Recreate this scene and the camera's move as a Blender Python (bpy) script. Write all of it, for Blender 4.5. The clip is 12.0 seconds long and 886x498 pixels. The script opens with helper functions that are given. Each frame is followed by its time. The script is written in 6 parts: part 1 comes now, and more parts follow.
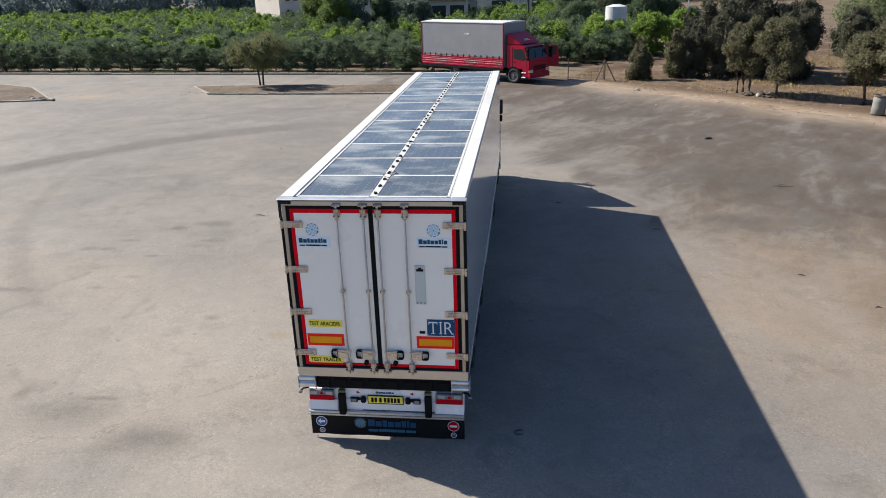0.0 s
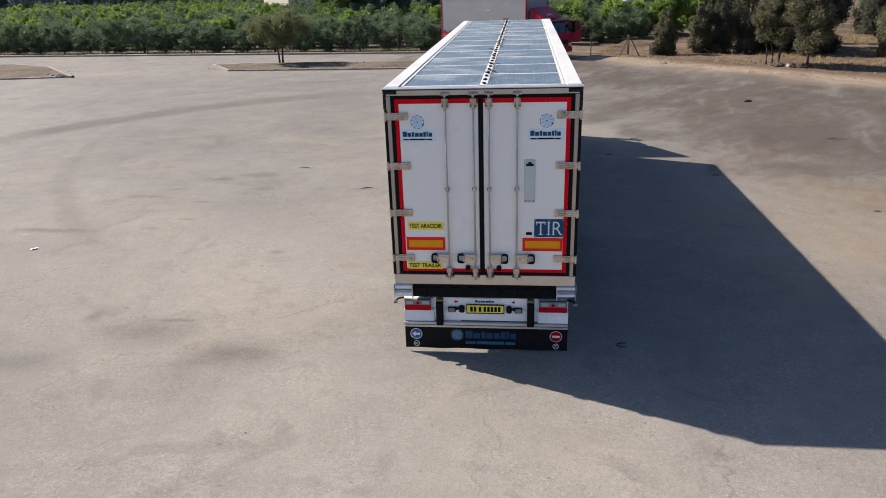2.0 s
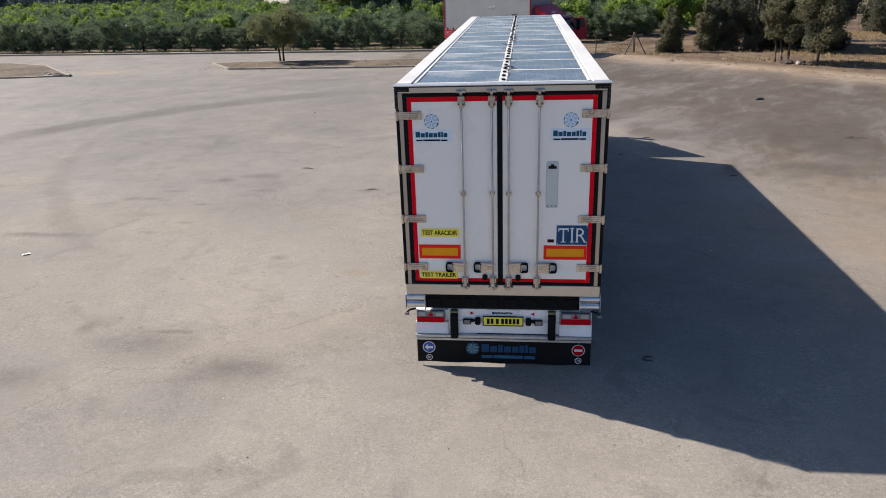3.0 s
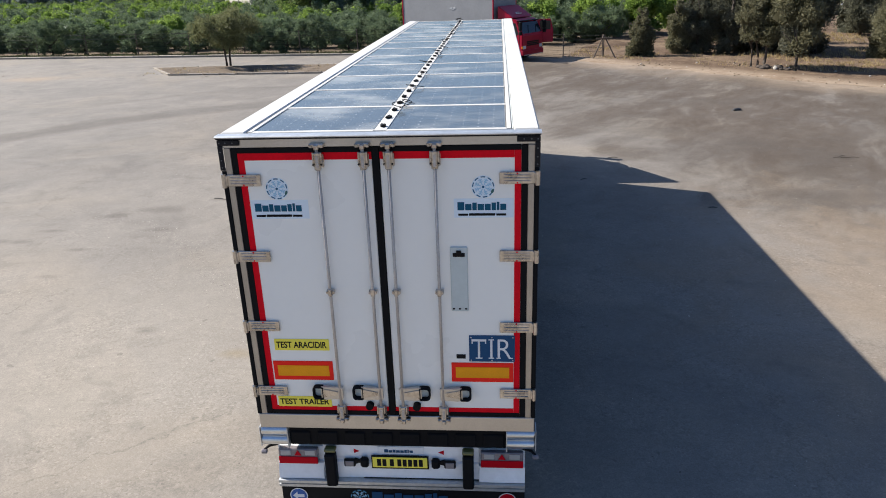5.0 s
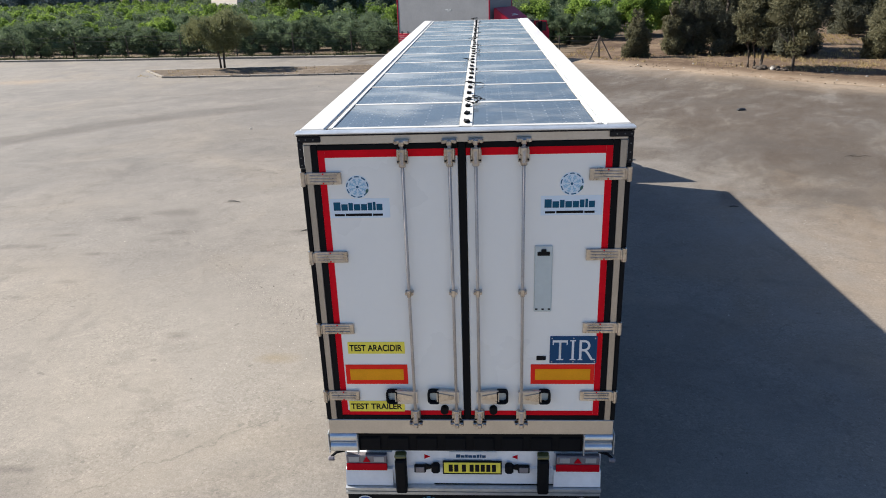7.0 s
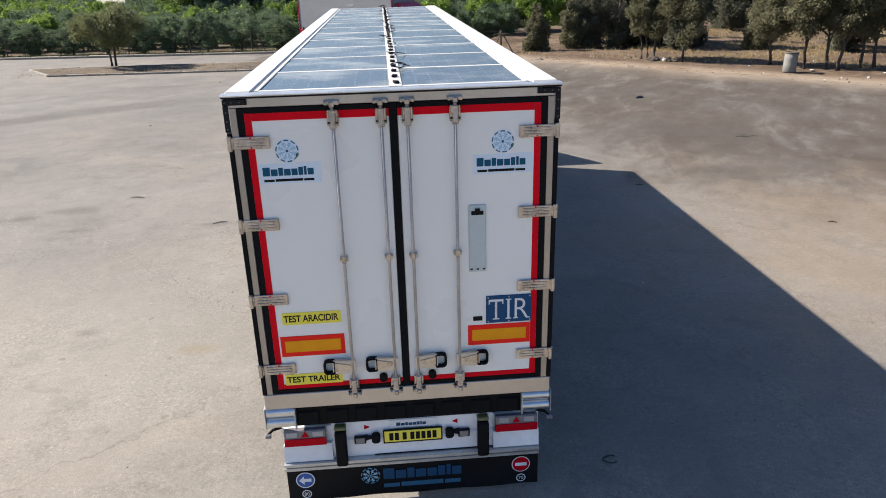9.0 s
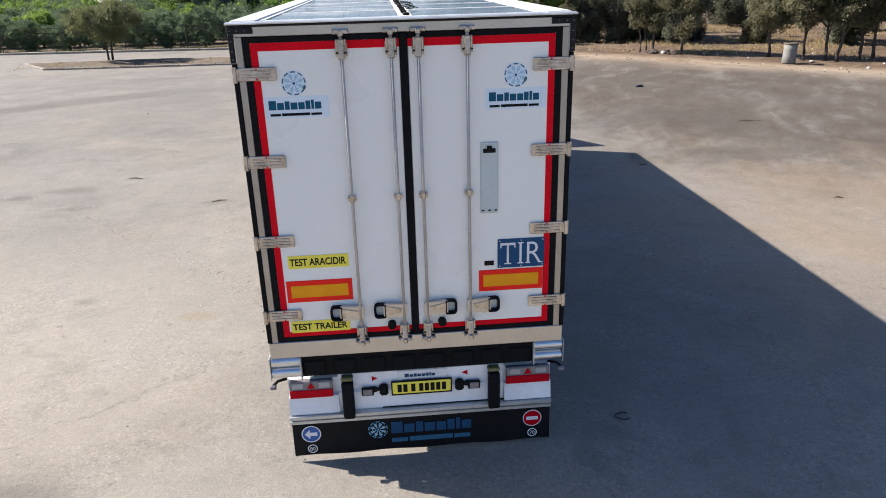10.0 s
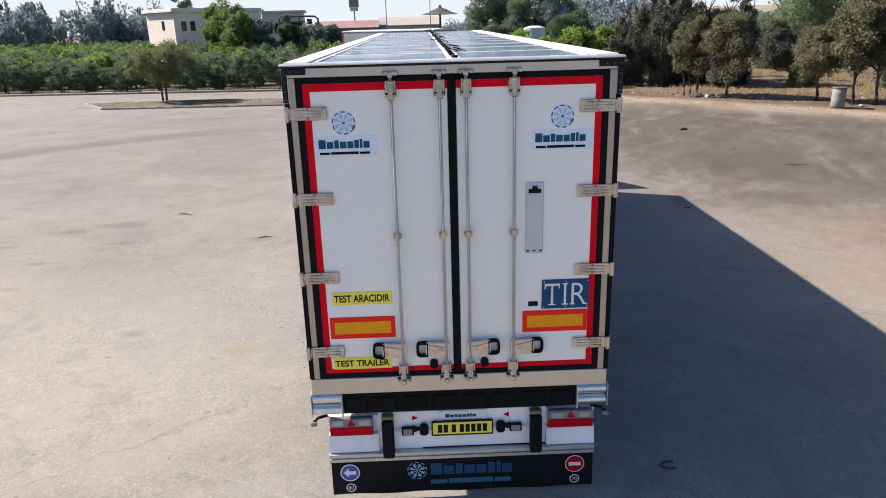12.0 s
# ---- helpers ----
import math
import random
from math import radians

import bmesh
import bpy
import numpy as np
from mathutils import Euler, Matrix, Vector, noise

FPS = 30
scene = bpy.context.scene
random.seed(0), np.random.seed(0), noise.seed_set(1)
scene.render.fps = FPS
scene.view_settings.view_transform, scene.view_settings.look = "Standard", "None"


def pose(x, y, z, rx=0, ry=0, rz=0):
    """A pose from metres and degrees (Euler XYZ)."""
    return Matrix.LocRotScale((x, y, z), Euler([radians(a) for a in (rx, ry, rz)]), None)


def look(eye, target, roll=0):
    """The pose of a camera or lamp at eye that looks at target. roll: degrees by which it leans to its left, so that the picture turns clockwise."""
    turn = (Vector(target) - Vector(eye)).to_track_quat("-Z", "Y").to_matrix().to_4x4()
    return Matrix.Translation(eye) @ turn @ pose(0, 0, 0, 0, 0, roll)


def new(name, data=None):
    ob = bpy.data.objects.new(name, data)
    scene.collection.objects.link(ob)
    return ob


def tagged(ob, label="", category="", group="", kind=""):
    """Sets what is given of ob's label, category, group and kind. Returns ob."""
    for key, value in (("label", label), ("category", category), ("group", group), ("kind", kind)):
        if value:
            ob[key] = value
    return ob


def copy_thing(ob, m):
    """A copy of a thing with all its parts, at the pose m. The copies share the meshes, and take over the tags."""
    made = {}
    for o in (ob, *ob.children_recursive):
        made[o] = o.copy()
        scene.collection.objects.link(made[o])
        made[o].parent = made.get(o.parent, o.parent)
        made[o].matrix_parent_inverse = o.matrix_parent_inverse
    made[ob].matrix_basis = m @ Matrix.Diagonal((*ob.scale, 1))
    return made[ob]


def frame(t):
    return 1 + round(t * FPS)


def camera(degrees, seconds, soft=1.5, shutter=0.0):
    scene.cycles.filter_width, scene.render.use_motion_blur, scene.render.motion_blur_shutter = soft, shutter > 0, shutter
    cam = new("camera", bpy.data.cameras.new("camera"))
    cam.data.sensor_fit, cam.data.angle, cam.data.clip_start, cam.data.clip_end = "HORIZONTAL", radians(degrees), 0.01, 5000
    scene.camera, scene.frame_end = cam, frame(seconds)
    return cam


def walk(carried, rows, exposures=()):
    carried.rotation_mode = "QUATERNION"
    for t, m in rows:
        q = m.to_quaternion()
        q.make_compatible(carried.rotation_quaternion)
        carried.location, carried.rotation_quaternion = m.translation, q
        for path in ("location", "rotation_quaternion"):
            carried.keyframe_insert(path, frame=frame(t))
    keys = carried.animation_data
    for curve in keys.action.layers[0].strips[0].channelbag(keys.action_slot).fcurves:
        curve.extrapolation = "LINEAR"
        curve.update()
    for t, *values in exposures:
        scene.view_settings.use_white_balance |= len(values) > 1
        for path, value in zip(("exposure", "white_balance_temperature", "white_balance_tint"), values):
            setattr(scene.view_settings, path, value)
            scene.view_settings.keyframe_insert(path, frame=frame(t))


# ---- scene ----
cam = camera(63.9, 12.0, soft=0.95)
PATH = [
    (0, (1.988, -9.185, 6.727), (1.783, -7.326, 6.017), -1.7),
    (0.2, (2.154, -9.221, 6.272), (1.949, -7.356, 5.578), -1.75),
    (0.5, (2.281, -9.259, 5.69), (2.077, -7.401, 4.979), -1.8),
    (1, (2.006, -9.272, 5.275), (1.802, -7.414, 4.563), -1.8),
    (1.5, (1.252, -9.345, 5.289), (1.048, -7.487, 4.576), -1.8),
    (2, (0.469, -9.42, 5.292), (0.263, -7.563, 4.579), -1.9),
    (2.5, (0.07, -9.408, 5.245), (-0.135, -7.552, 4.531), -1.9),
    (3, (0.203, -8.776, 5.179), (-0.004, -6.92, 4.463), -2.0),
    (3.5, (0.732, -7.596, 5.182), (0.523, -5.741, 4.465), -2.0),
    (3.7, (0.85, -7.2, 5.172), (0.643, -5.345, 4.455), -2.0),
    (4.5, (0.95, -5.98, 5.135), (0.784, -4.121, 4.417), -1.95),
    (5.3, (0.927, -5.484, 5.102), (0.79, -3.623, 4.382), -1.9),
    (5.5, (0.936, -5.435, 5.091), (0.788, -3.574, 4.373), -2.0),
    (6, (0.788, -5.426, 5.063), (0.641, -3.564, 4.349), -2.0),
    (6.5, (0.454, -5.472, 5.056), (0.31, -3.61, 4.342), -1.9),
    (7, (0.103, -5.506, 5.054), (0.004, -3.64, 4.34), -1.9),
    (7.2, (0.016, -5.524, 5.054), (-0.032, -3.656, 4.341), -1.9),
    (7.3, (-0.015, -5.532, 5.055), (-0.011, -3.664, 4.340), -1.88),
    (7.4, (-0.042, -5.538, 5.055), (-0.016, -3.671, 4.339), -1.85),
    (7.5, (-0.066, -5.54, 5.055), (-0.029, -3.673, 4.339), -1.8),
    (7.6, (-0.087, -5.537, 5.053), (0.027, -3.674, 4.335), -1.7),
    (7.7, (-0.1, -5.535, 5.049), (0.052, -3.674, 4.333), -1.6),
    (8.1, (-0.107, -5.557, 5.035), (0.047, -3.697, 4.317), -1.6),
    (8.7, (-0.117, -5.588, 4.905), (0.038, -3.729, 4.185), -1.6),
    (9.3, (-0.128, -5.621, 4.556), (0.029, -3.762, 3.835), -1.6),
    (9.5, (-0.167, -5.63, 4.397), (-0.003, -3.769, 3.683), -1.7),
    (10, (-0.252, -5.619, 4.221), (-0.087, -3.758, 3.508), -1.6),
    (10.2, (-0.276, -5.609, 4.219), (-0.121, -3.747, 3.506), -1.65),
    (10.3, (-0.285, -5.605, 4.219), (-0.202, -3.737, 3.508), -1.68),
    (10.4, (-0.292, -5.601, 4.219), (-0.239, -3.732, 3.509), -1.7),
    (10.5, (-0.294, -5.598, 4.218), (-0.242, -3.728, 3.509), -1.7),
    (11, (-0.292, -5.595, 4.207), (-0.241, -3.725, 3.5), -1.8),
    (11.2, (-0.293, -5.597, 4.21), (-0.240, -3.723, 3.514), -1.75),
    (11.3, (-0.293, -5.599, 4.213), (-0.238, -3.723, 3.522), -1.7),
    (11.4, (-0.294, -5.601, 4.215), (-0.236, -3.716, 3.548), -1.65),
    (11.5, (-0.294, -5.604, 4.216), (-0.235, -3.713, 3.568), -1.6),
    (11.7, (-0.294, -5.609, 4.216), (-0.235, -3.717, 3.571), -1.62),
    (12, (-0.294, -5.618, 4.214), (-0.233, -3.712, 3.61), -1.6),
]
walk(cam, [(t, look(eye, target, roll)) for t, eye, target, roll in PATH],
     exposures=[(0.0, 0.92, 6430, 10.0), (1.0, 0.95, 6450, 11.0), (2.5, 0.82, 6550, 12.5), (3.5, 0.9, 6440, 11.0), (6.0, 1.11, 6390, 9.5), (6.5, 1.13, 6400, 9.0), (7.0, 1.05, 6480, 9.0), (7.5, 1.05, 6550, 9.5), (9.5, 1.2, 6440, 10.5), (10.0, 1.27, 6420, 11.0), (11.5, 1.24, 6390, 11.0), (12.0, 1.24, 6500, 12.5)])


# ---- world, sun ----
SUN = Vector((-1.177, 0.506, 1.0)).normalized()      # towards the sun
world = bpy.data.worlds.new("world")
scene.world = world
world.use_nodes = True
wn, wl = world.node_tree.nodes, world.node_tree.links
sky = wn.new("ShaderNodeTexSky")
sky.sky_type, sky.sun_disc = "NISHITA", False
sky.sun_elevation = math.asin(SUN.z)
sky.sun_rotation = math.atan2(SUN.x, SUN.y) % (2 * math.pi)
sky.altitude, sky.air_density, sky.dust_density, sky.ozone_density = 50, 1.0, 1.8, 1.0
tint = wn.new("ShaderNodeMix")
tint.data_type, tint.blend_type = "RGBA", "MULTIPLY"
tint.inputs[0].default_value, tint.inputs[7].default_value = 1.0, (0.8, 1.0, 1.28, 1.0)
wl.new(sky.outputs["Color"], tint.inputs[6])
wl.new(tint.outputs[2], wn["Background"].inputs["Color"])
wn["Background"].inputs["Strength"].default_value = 0.057
lamp = bpy.data.lights.new("sun", "SUN")
lamp.energy, lamp.angle, lamp.color = 4.95, radians(0.53), (1.0, 0.93, 0.84)
sun = new("sun", lamp)
sun.matrix_world = look((0, 0, 60), (-SUN.x * 10, -SUN.y * 10, 60 - SUN.z * 10))


# ---- materials ----
class Mat:
    """A node material with a Principled surface, and short calls to add nodes to it."""

    def __init__(self, name, rough=0.5, metal=0.0, coat=0.0, spec=0.5):
        self.m = bpy.data.materials.new(name)
        self.m.use_nodes = True
        self.t = self.m.node_tree
        self.p = self.t.nodes["Principled BSDF"]
        self.p.inputs["Roughness"].default_value = rough
        self.p.inputs["Metallic"].default_value = metal
        self.p.inputs["Coat Weight"].default_value = coat
        self.p.inputs["Specular IOR Level"].default_value = spec
        self.co = None

    def node(self, kind, **values):
        n = self.t.nodes.new(kind)
        for k, v in values.items():
            if k in n.inputs:
                n.inputs[k].default_value = v
        return n

    def link(self, a, b):
        self.t.links.new(a, b)

    def coords(self, space="Object"):
        if self.co is None:
            self.co = self.node("ShaderNodeTexCoord").outputs[space]
        return self.co

    def noise(self, scale, detail=4.0, rough=0.55, stretch=None, distort=0.0):
        n = self.node("ShaderNodeTexNoise", Scale=scale, Detail=detail, Roughness=rough, Distortion=distort)
        src = self.coords()
        if stretch:
            mp = self.node("ShaderNodeMapping")
            mp.inputs["Scale"].default_value = stretch
            self.link(src, mp.inputs["Vector"])
            src = mp.outputs["Vector"]
        self.link(src, n.inputs["Vector"])
        return n.outputs["Fac"]

    def ramp(self, fac, stops):
        r = self.node("ShaderNodeValToRGB")
        e = r.color_ramp.elements
        while len(e) < len(stops):
            e.new(0.5)
        for el, (pos, c) in zip(e, stops):
            el.position = pos
            el.color = (*c, 1) if isinstance(c, tuple) else (c, c, c, 1)
        self.link(fac, r.inputs["Fac"])
        return r.outputs["Color"]

    def mix(self, fac, a, b, mode="MIX"):
        n = self.t.nodes.new("ShaderNodeMix")
        n.data_type, n.blend_type = "RGBA", mode
        for i, v in ((0, fac), (6, a), (7, b)):
            if isinstance(v, (int, float)):
                n.inputs[i].default_value = v if i == 0 else (v, v, v, 1)
            elif isinstance(v, tuple):
                n.inputs[i].default_value = (*v, 1)
            else:
                self.link(v, n.inputs[i])
        return n.outputs[2]

    def math(self, op, a, b=None, c=None, clamp=False):
        n = self.t.nodes.new("ShaderNodeMath")
        n.operation, n.use_clamp = op, clamp
        for i, v in enumerate((a, b, c)):
            if v is None:
                continue
            if isinstance(v, (int, float)):
                n.inputs[i].default_value = v
            else:
                self.link(v, n.inputs[i])
        return n.outputs[0]

    def bump(self, height, strength=0.3, distance=0.01):
        b = self.node("ShaderNodeBump", Strength=strength, Distance=distance)
        self.link(height, b.inputs["Height"])
        self.link(b.outputs["Normal"], self.p.inputs["Normal"])

    def base(self, colour):
        self.link(colour, self.p.inputs["Base Color"])

    def roughness(self, fac):
        self.link(fac, self.p.inputs["Roughness"])


def surface(name, colour, rough=0.5, metal=0.0, coat=0.0, spec=0.5, spread=0.12, coarse=1.5, fine=25.0, bump=0.0, depth=0.004):
    """A plain surface with stains at a coarse scale, grain at a fine one, and uneven gloss."""
    k = Mat(name, rough, metal, coat, spec)
    lo, hi = tuple(v * (1 - spread) for v in colour), tuple(min(1, v * (1 + spread * 0.6)) for v in colour)
    a, b = k.noise(coarse, 5), k.noise(fine, 3)
    f = k.math("ADD", k.math("MULTIPLY", a, 0.65), k.math("MULTIPLY", b, 0.35))
    k.base(k.ramp(f, ((0.34, lo), (0.66, hi))))
    k.roughness(k.math("ADD", k.math("MULTIPLY", a, 0.25 * rough), rough * 0.87))
    if bump:
        k.bump(b, bump, depth)
    return k.m


def asphalt():
    """Sun-bleached dusty asphalt: pale beige, with brown oily smears, tyre arcs, patches and light stone grains."""
    k = Mat("bleached_asphalt", 0.85, spec=0.25)
    co = k.coords()
    sep = k.node("ShaderNodeSeparateXYZ")
    k.link(co, sep.inputs[0])
    x, y = sep.outputs[0], sep.outputs[1]
    big, mid = k.noise(0.09, 5, 0.6), k.noise(0.55, 6, 0.6, distort=0.6)
    base = k.ramp(k.math("ADD", k.math("MULTIPLY", big, 0.5), k.math("MULTIPLY", mid, 0.5)),
                  ((0.34, (0.122, 0.112, 0.1)), (0.47, (0.164, 0.149, 0.131)), (0.56, (0.185, 0.168, 0.147)), (0.68, (0.225, 0.203, 0.176))))
    warm = k.noise(0.17, 4, 0.6, distort=0.8)
    base = k.mix(k.math("MULTIPLY", k.ramp(warm, ((0.47, 0.0), (0.64, 1.0))), 0.4), base, (0.232, 0.196, 0.15))
    # brown smears on the side by the verge, drawn out along the way that vehicles turn
    turn = k.node("ShaderNodeMapping")
    turn.vector_type = "TEXTURE"
    turn.inputs["Rotation"].default_value = (0, 0, radians(62))
    turn.inputs["Scale"].default_value = (2.2, 0.9, 1.0)
    k.link(co, turn.inputs["Vector"])
    s1, s2 = k.node("ShaderNodeTexNoise", Scale=0.36, Detail=6, Roughness=0.55, Distortion=0.7), k.node("ShaderNodeTexNoise", Scale=1.6, Detail=5, Roughness=0.6, Distortion=0.6)
    for n in (s1, s2):
        k.link(turn.outputs["Vector"], n.inputs["Vector"])
    smear2 = k.noise(0.2, 5, 0.6, None, 0.6)
    edge = k.math("MULTIPLY_ADD", k.math("SUBTRACT", smear2, 0.5), 9.0, k.math("MULTIPLY_ADD", k.math("SUBTRACT", s1.outputs["Fac"], 0.5), 7.0, k.math("MULTIPLY_ADD", y, 0.45, x)))
    side = k.ramp(k.math("MULTIPLY_ADD", edge, 0.1, -0.95), ((0.1, 0.0), (0.26, 0.8), (0.8, 1.0)))
    streak = k.math("ADD", k.math("MULTIPLY", s1.outputs["Fac"], 0.6), k.math("MULTIPLY", s2.outputs["Fac"], 0.4))
    streak = k.math("ADD", streak, k.math("MULTIPLY", k.ramp(k.math("MULTIPLY_ADD", edge, 0.1, -0.95), ((0.45, 0.0), (0.95, 1.0))), 0.06))
    worn = k.math("MULTIPLY", side, k.ramp(streak, ((0.4, 0.3), (0.47, 0.48), (0.53, 0.76), (0.64, 0.96))))
    base = k.mix(worn, base, (0.071, 0.055, 0.041))
    # sand drifted in from the verge along the edge of the yard
    inner = k.math("SUBTRACT", 30.6, k.math("MULTIPLY_ADD", x, 0.752, k.math("MULTIPLY", y, 0.658)))
    drift = k.math("MULTIPLY_ADD", k.math("SUBTRACT", mid, 0.5), 3.2, k.math("MULTIPLY_ADD", k.math("SUBTRACT", smear2, 0.5), 4.0, inner))
    base = k.mix(k.ramp(k.math("MULTIPLY", drift, 0.25), ((0.05, 0.85), (0.3, 0.4), (0.75, 0.0))), base, (0.25, 0.197, 0.145))
    # tyre arcs: centre, radius, half width, darkness
    for cx, cy, r, w, dark, gx, gy, reach in ARCS:
        dx, dy = k.math("SUBTRACT", x, cx), k.math("SUBTRACT", y, cy)
        d = k.math("SQRT", k.math("ADD", k.math("MULTIPLY", dx, dx), k.math("MULTIPLY", dy, dy)))
        d = k.math("ADD", d, k.math("MULTIPLY_ADD", mid, 1.0, -0.5))
        band = k.math("SUBTRACT", 1.0, k.math("DIVIDE", k.math("ABSOLUTE", k.math("SUBTRACT", d, r)), w), clamp=True)
        ex, ey = k.math("SUBTRACT", x, gx), k.math("SUBTRACT", y, gy)
        far = k.math("SQRT", k.math("ADD", k.math("MULTIPLY", ex, ex), k.math("MULTIPLY", ey, ey)))
        gate = k.math("MULTIPLY_ADD", k.math("DIVIDE", far, reach), -2.5, 2.5, clamp=True)
        band = k.math("MULTIPLY", k.math("MULTIPLY", k.math("MULTIPLY", band, 1.6, clamp=True), gate), k.ramp(smear2, ((0.34, 0.55), (0.56, 1.0))))
        base = k.mix(k.math("MULTIPLY", band, dark), base, (0.09, 0.078, 0.067))
    # single stains: place, half sizes, colour, strength
    small = [(px, py, pr * 1.1, pq * 1.1, SOOT if tone is SOOT_LIGHT else tone, 0.58) for px, py, pr, pq, tone, amount in SPOTS + SCUFFS]
    for cx, cy, rx, ry, col, amount in BROAD_STAINS + small:
        dx, dy = k.math("DIVIDE", k.math("SUBTRACT", x, cx), rx), k.math("DIVIDE", k.math("SUBTRACT", y, cy), ry)
        d = k.math("SQRT", k.math("ADD", k.math("MULTIPLY", dx, dx), k.math("MULTIPLY", dy, dy)))
        d = k.math("ADD", d, k.math("MULTIPLY_ADD", mid, 2.6, -1.3))
        f = k.math("SUBTRACT", 1.25, d, clamp=True)
        base = k.mix(k.math("MULTIPLY", f, amount), base, col)
    # stone grains and dark specks
    g1, g2 = k.noise(52, 3, 0.75), k.noise(13, 4, 0.7)
    base = k.mix(0.3, base, k.ramp(g1, ((0.36, 0.33), (0.5, 0.52), (0.64, 0.72))), "OVERLAY")
    base = k.mix(0.2, base, k.ramp(g2, ((0.35, 0.36), (0.65, 0.66))), "OVERLAY")
    base = k.mix(0.22, base, k.ramp(k.noise(2.4, 5, 0.62, None, 0.4), ((0.34, 0.38), (0.66, 0.63))), "OVERLAY")
    smudge = k.noise(0.95, 5, 0.58, (1.0, 1.0, 1.0), 1.1)
    base = k.mix(k.math("MULTIPLY", k.ramp(smudge, ((0.57, 0.0), (0.63, 0.6), (0.72, 1.0))), 0.34), base, (0.105, 0.095, 0.083))
    # crushed stone in the worn surface, fine cracks and old patches
    grit = k.node("ShaderNodeTexVoronoi", Scale=34.0)
    k.link(co, grit.inputs["Vector"])
    shade = k.node("ShaderNodeSeparateColor")
    k.link(grit.outputs["Color"], shade.inputs[0])
    base = k.mix(k.ramp(k.noise(0.8, 4, 0.6), ((0.36, 0.05), (0.64, 0.34))), base, k.ramp(shade.outputs[0], ((0.0, 0.24), (0.25, 0.46), (0.75, 0.55), (1.0, 0.8))), "OVERLAY")
    net = k.node("ShaderNodeTexVoronoi", Scale=0.16)
    net.feature = "DISTANCE_TO_EDGE"
    bend = k.node("ShaderNodeVectorMath")
    bend.operation = "MULTIPLY_ADD"
    wob = k.node("ShaderNodeTexNoise", Scale=0.6, Detail=6.0, Roughness=0.65)
    k.link(co, wob.inputs["Vector"])
    k.link(wob.outputs["Color"], bend.inputs[0])
    bend.inputs[1].default_value = (2.4, 2.4, 0.0)
    k.link(co, bend.inputs[2])
    k.link(bend.outputs[0], net.inputs["Vector"])
    crack = k.math("MULTIPLY", k.ramp(net.outputs["Distance"], ((0.0, 1.0), (0.0035, 0.0))), k.ramp(warm, ((0.42, 0.0), (0.52, 1.0))))
    base = k.mix(k.math("MULTIPLY", crack, 0.38), base, (0.07, 0.062, 0.053))
    specks = k.ramp(k.noise(5.5, 2, 0.4), ((0.245, 1.0), (0.27, 0.0)))
    base = k.mix(k.math("MULTIPLY", specks, 0.5), base, (0.1, 0.09, 0.08))
    k.base(base)
    k.bump(k.math("ADD", g1, k.math("MULTIPLY", g2, 1.5)), 0.35, 0.012)
    return k.m


def soil(name, dark, light, scale=0.5):
    k = Mat(name, 0.95, spec=0.1)
    a, b, c = k.noise(scale * 0.25, 5, 0.6), k.noise(scale * 2.5, 6, 0.65), k.noise(scale * 22, 3, 0.7)
    f = k.math("ADD", k.math("MULTIPLY", a, 0.4), k.math("ADD", k.math("MULTIPLY", b, 0.35), k.math("MULTIPLY", c, 0.25)))
    k.base(k.ramp(f, ((0.36, dark), (0.64, light))))
    k.bump(k.math("ADD", b, k.math("MULTIPLY", c, 0.5)), 0.6, 0.06)
    return k.m


def verge_soil():
    """Brown earth with leaf litter, and a strip of paler trodden sand along the yard's edge."""
    k = Mat("sandy_verge", 0.95, spec=0.1)
    sep = k.node("ShaderNodeSeparateXYZ")
    k.link(k.coords(), sep.inputs[0])
    a, b, c = k.noise(0.28, 5, 0.6), k.noise(2.2, 6, 0.65), k.noise(20, 3, 0.7)
    f = k.math("ADD", k.math("MULTIPLY", a, 0.4), k.math("ADD", k.math("MULTIPLY", b, 0.35), k.math("MULTIPLY", c, 0.25)))
    earth = k.ramp(f, ((0.37, (0.06, 0.04, 0.028)), (0.5, (0.115, 0.08, 0.055)), (0.63, (0.23, 0.17, 0.115))))
    sand = k.ramp(f, ((0.38, (0.17, 0.118, 0.08)), (0.62, (0.35, 0.285, 0.212))))
    out = k.math("SUBTRACT", k.math("MULTIPLY_ADD", sep.outputs[0], 0.752, k.math("MULTIPLY", sep.outputs[1], 0.658)), 30.6)
    out = k.math("MULTIPLY_ADD", k.math("SUBTRACT", b, 0.5), 2.4, k.math("MULTIPLY_ADD", k.math("SUBTRACT", a, 0.5), 4.0, out))
    k.base(k.mix(k.ramp(k.math("MULTIPLY", out, 0.2), ((0.12, 0.0), (0.42, 1.0))), sand, earth))
    k.bump(k.math("ADD", b, k.math("MULTIPLY", c, 0.5)), 0.6, 0.06)
    return k.m


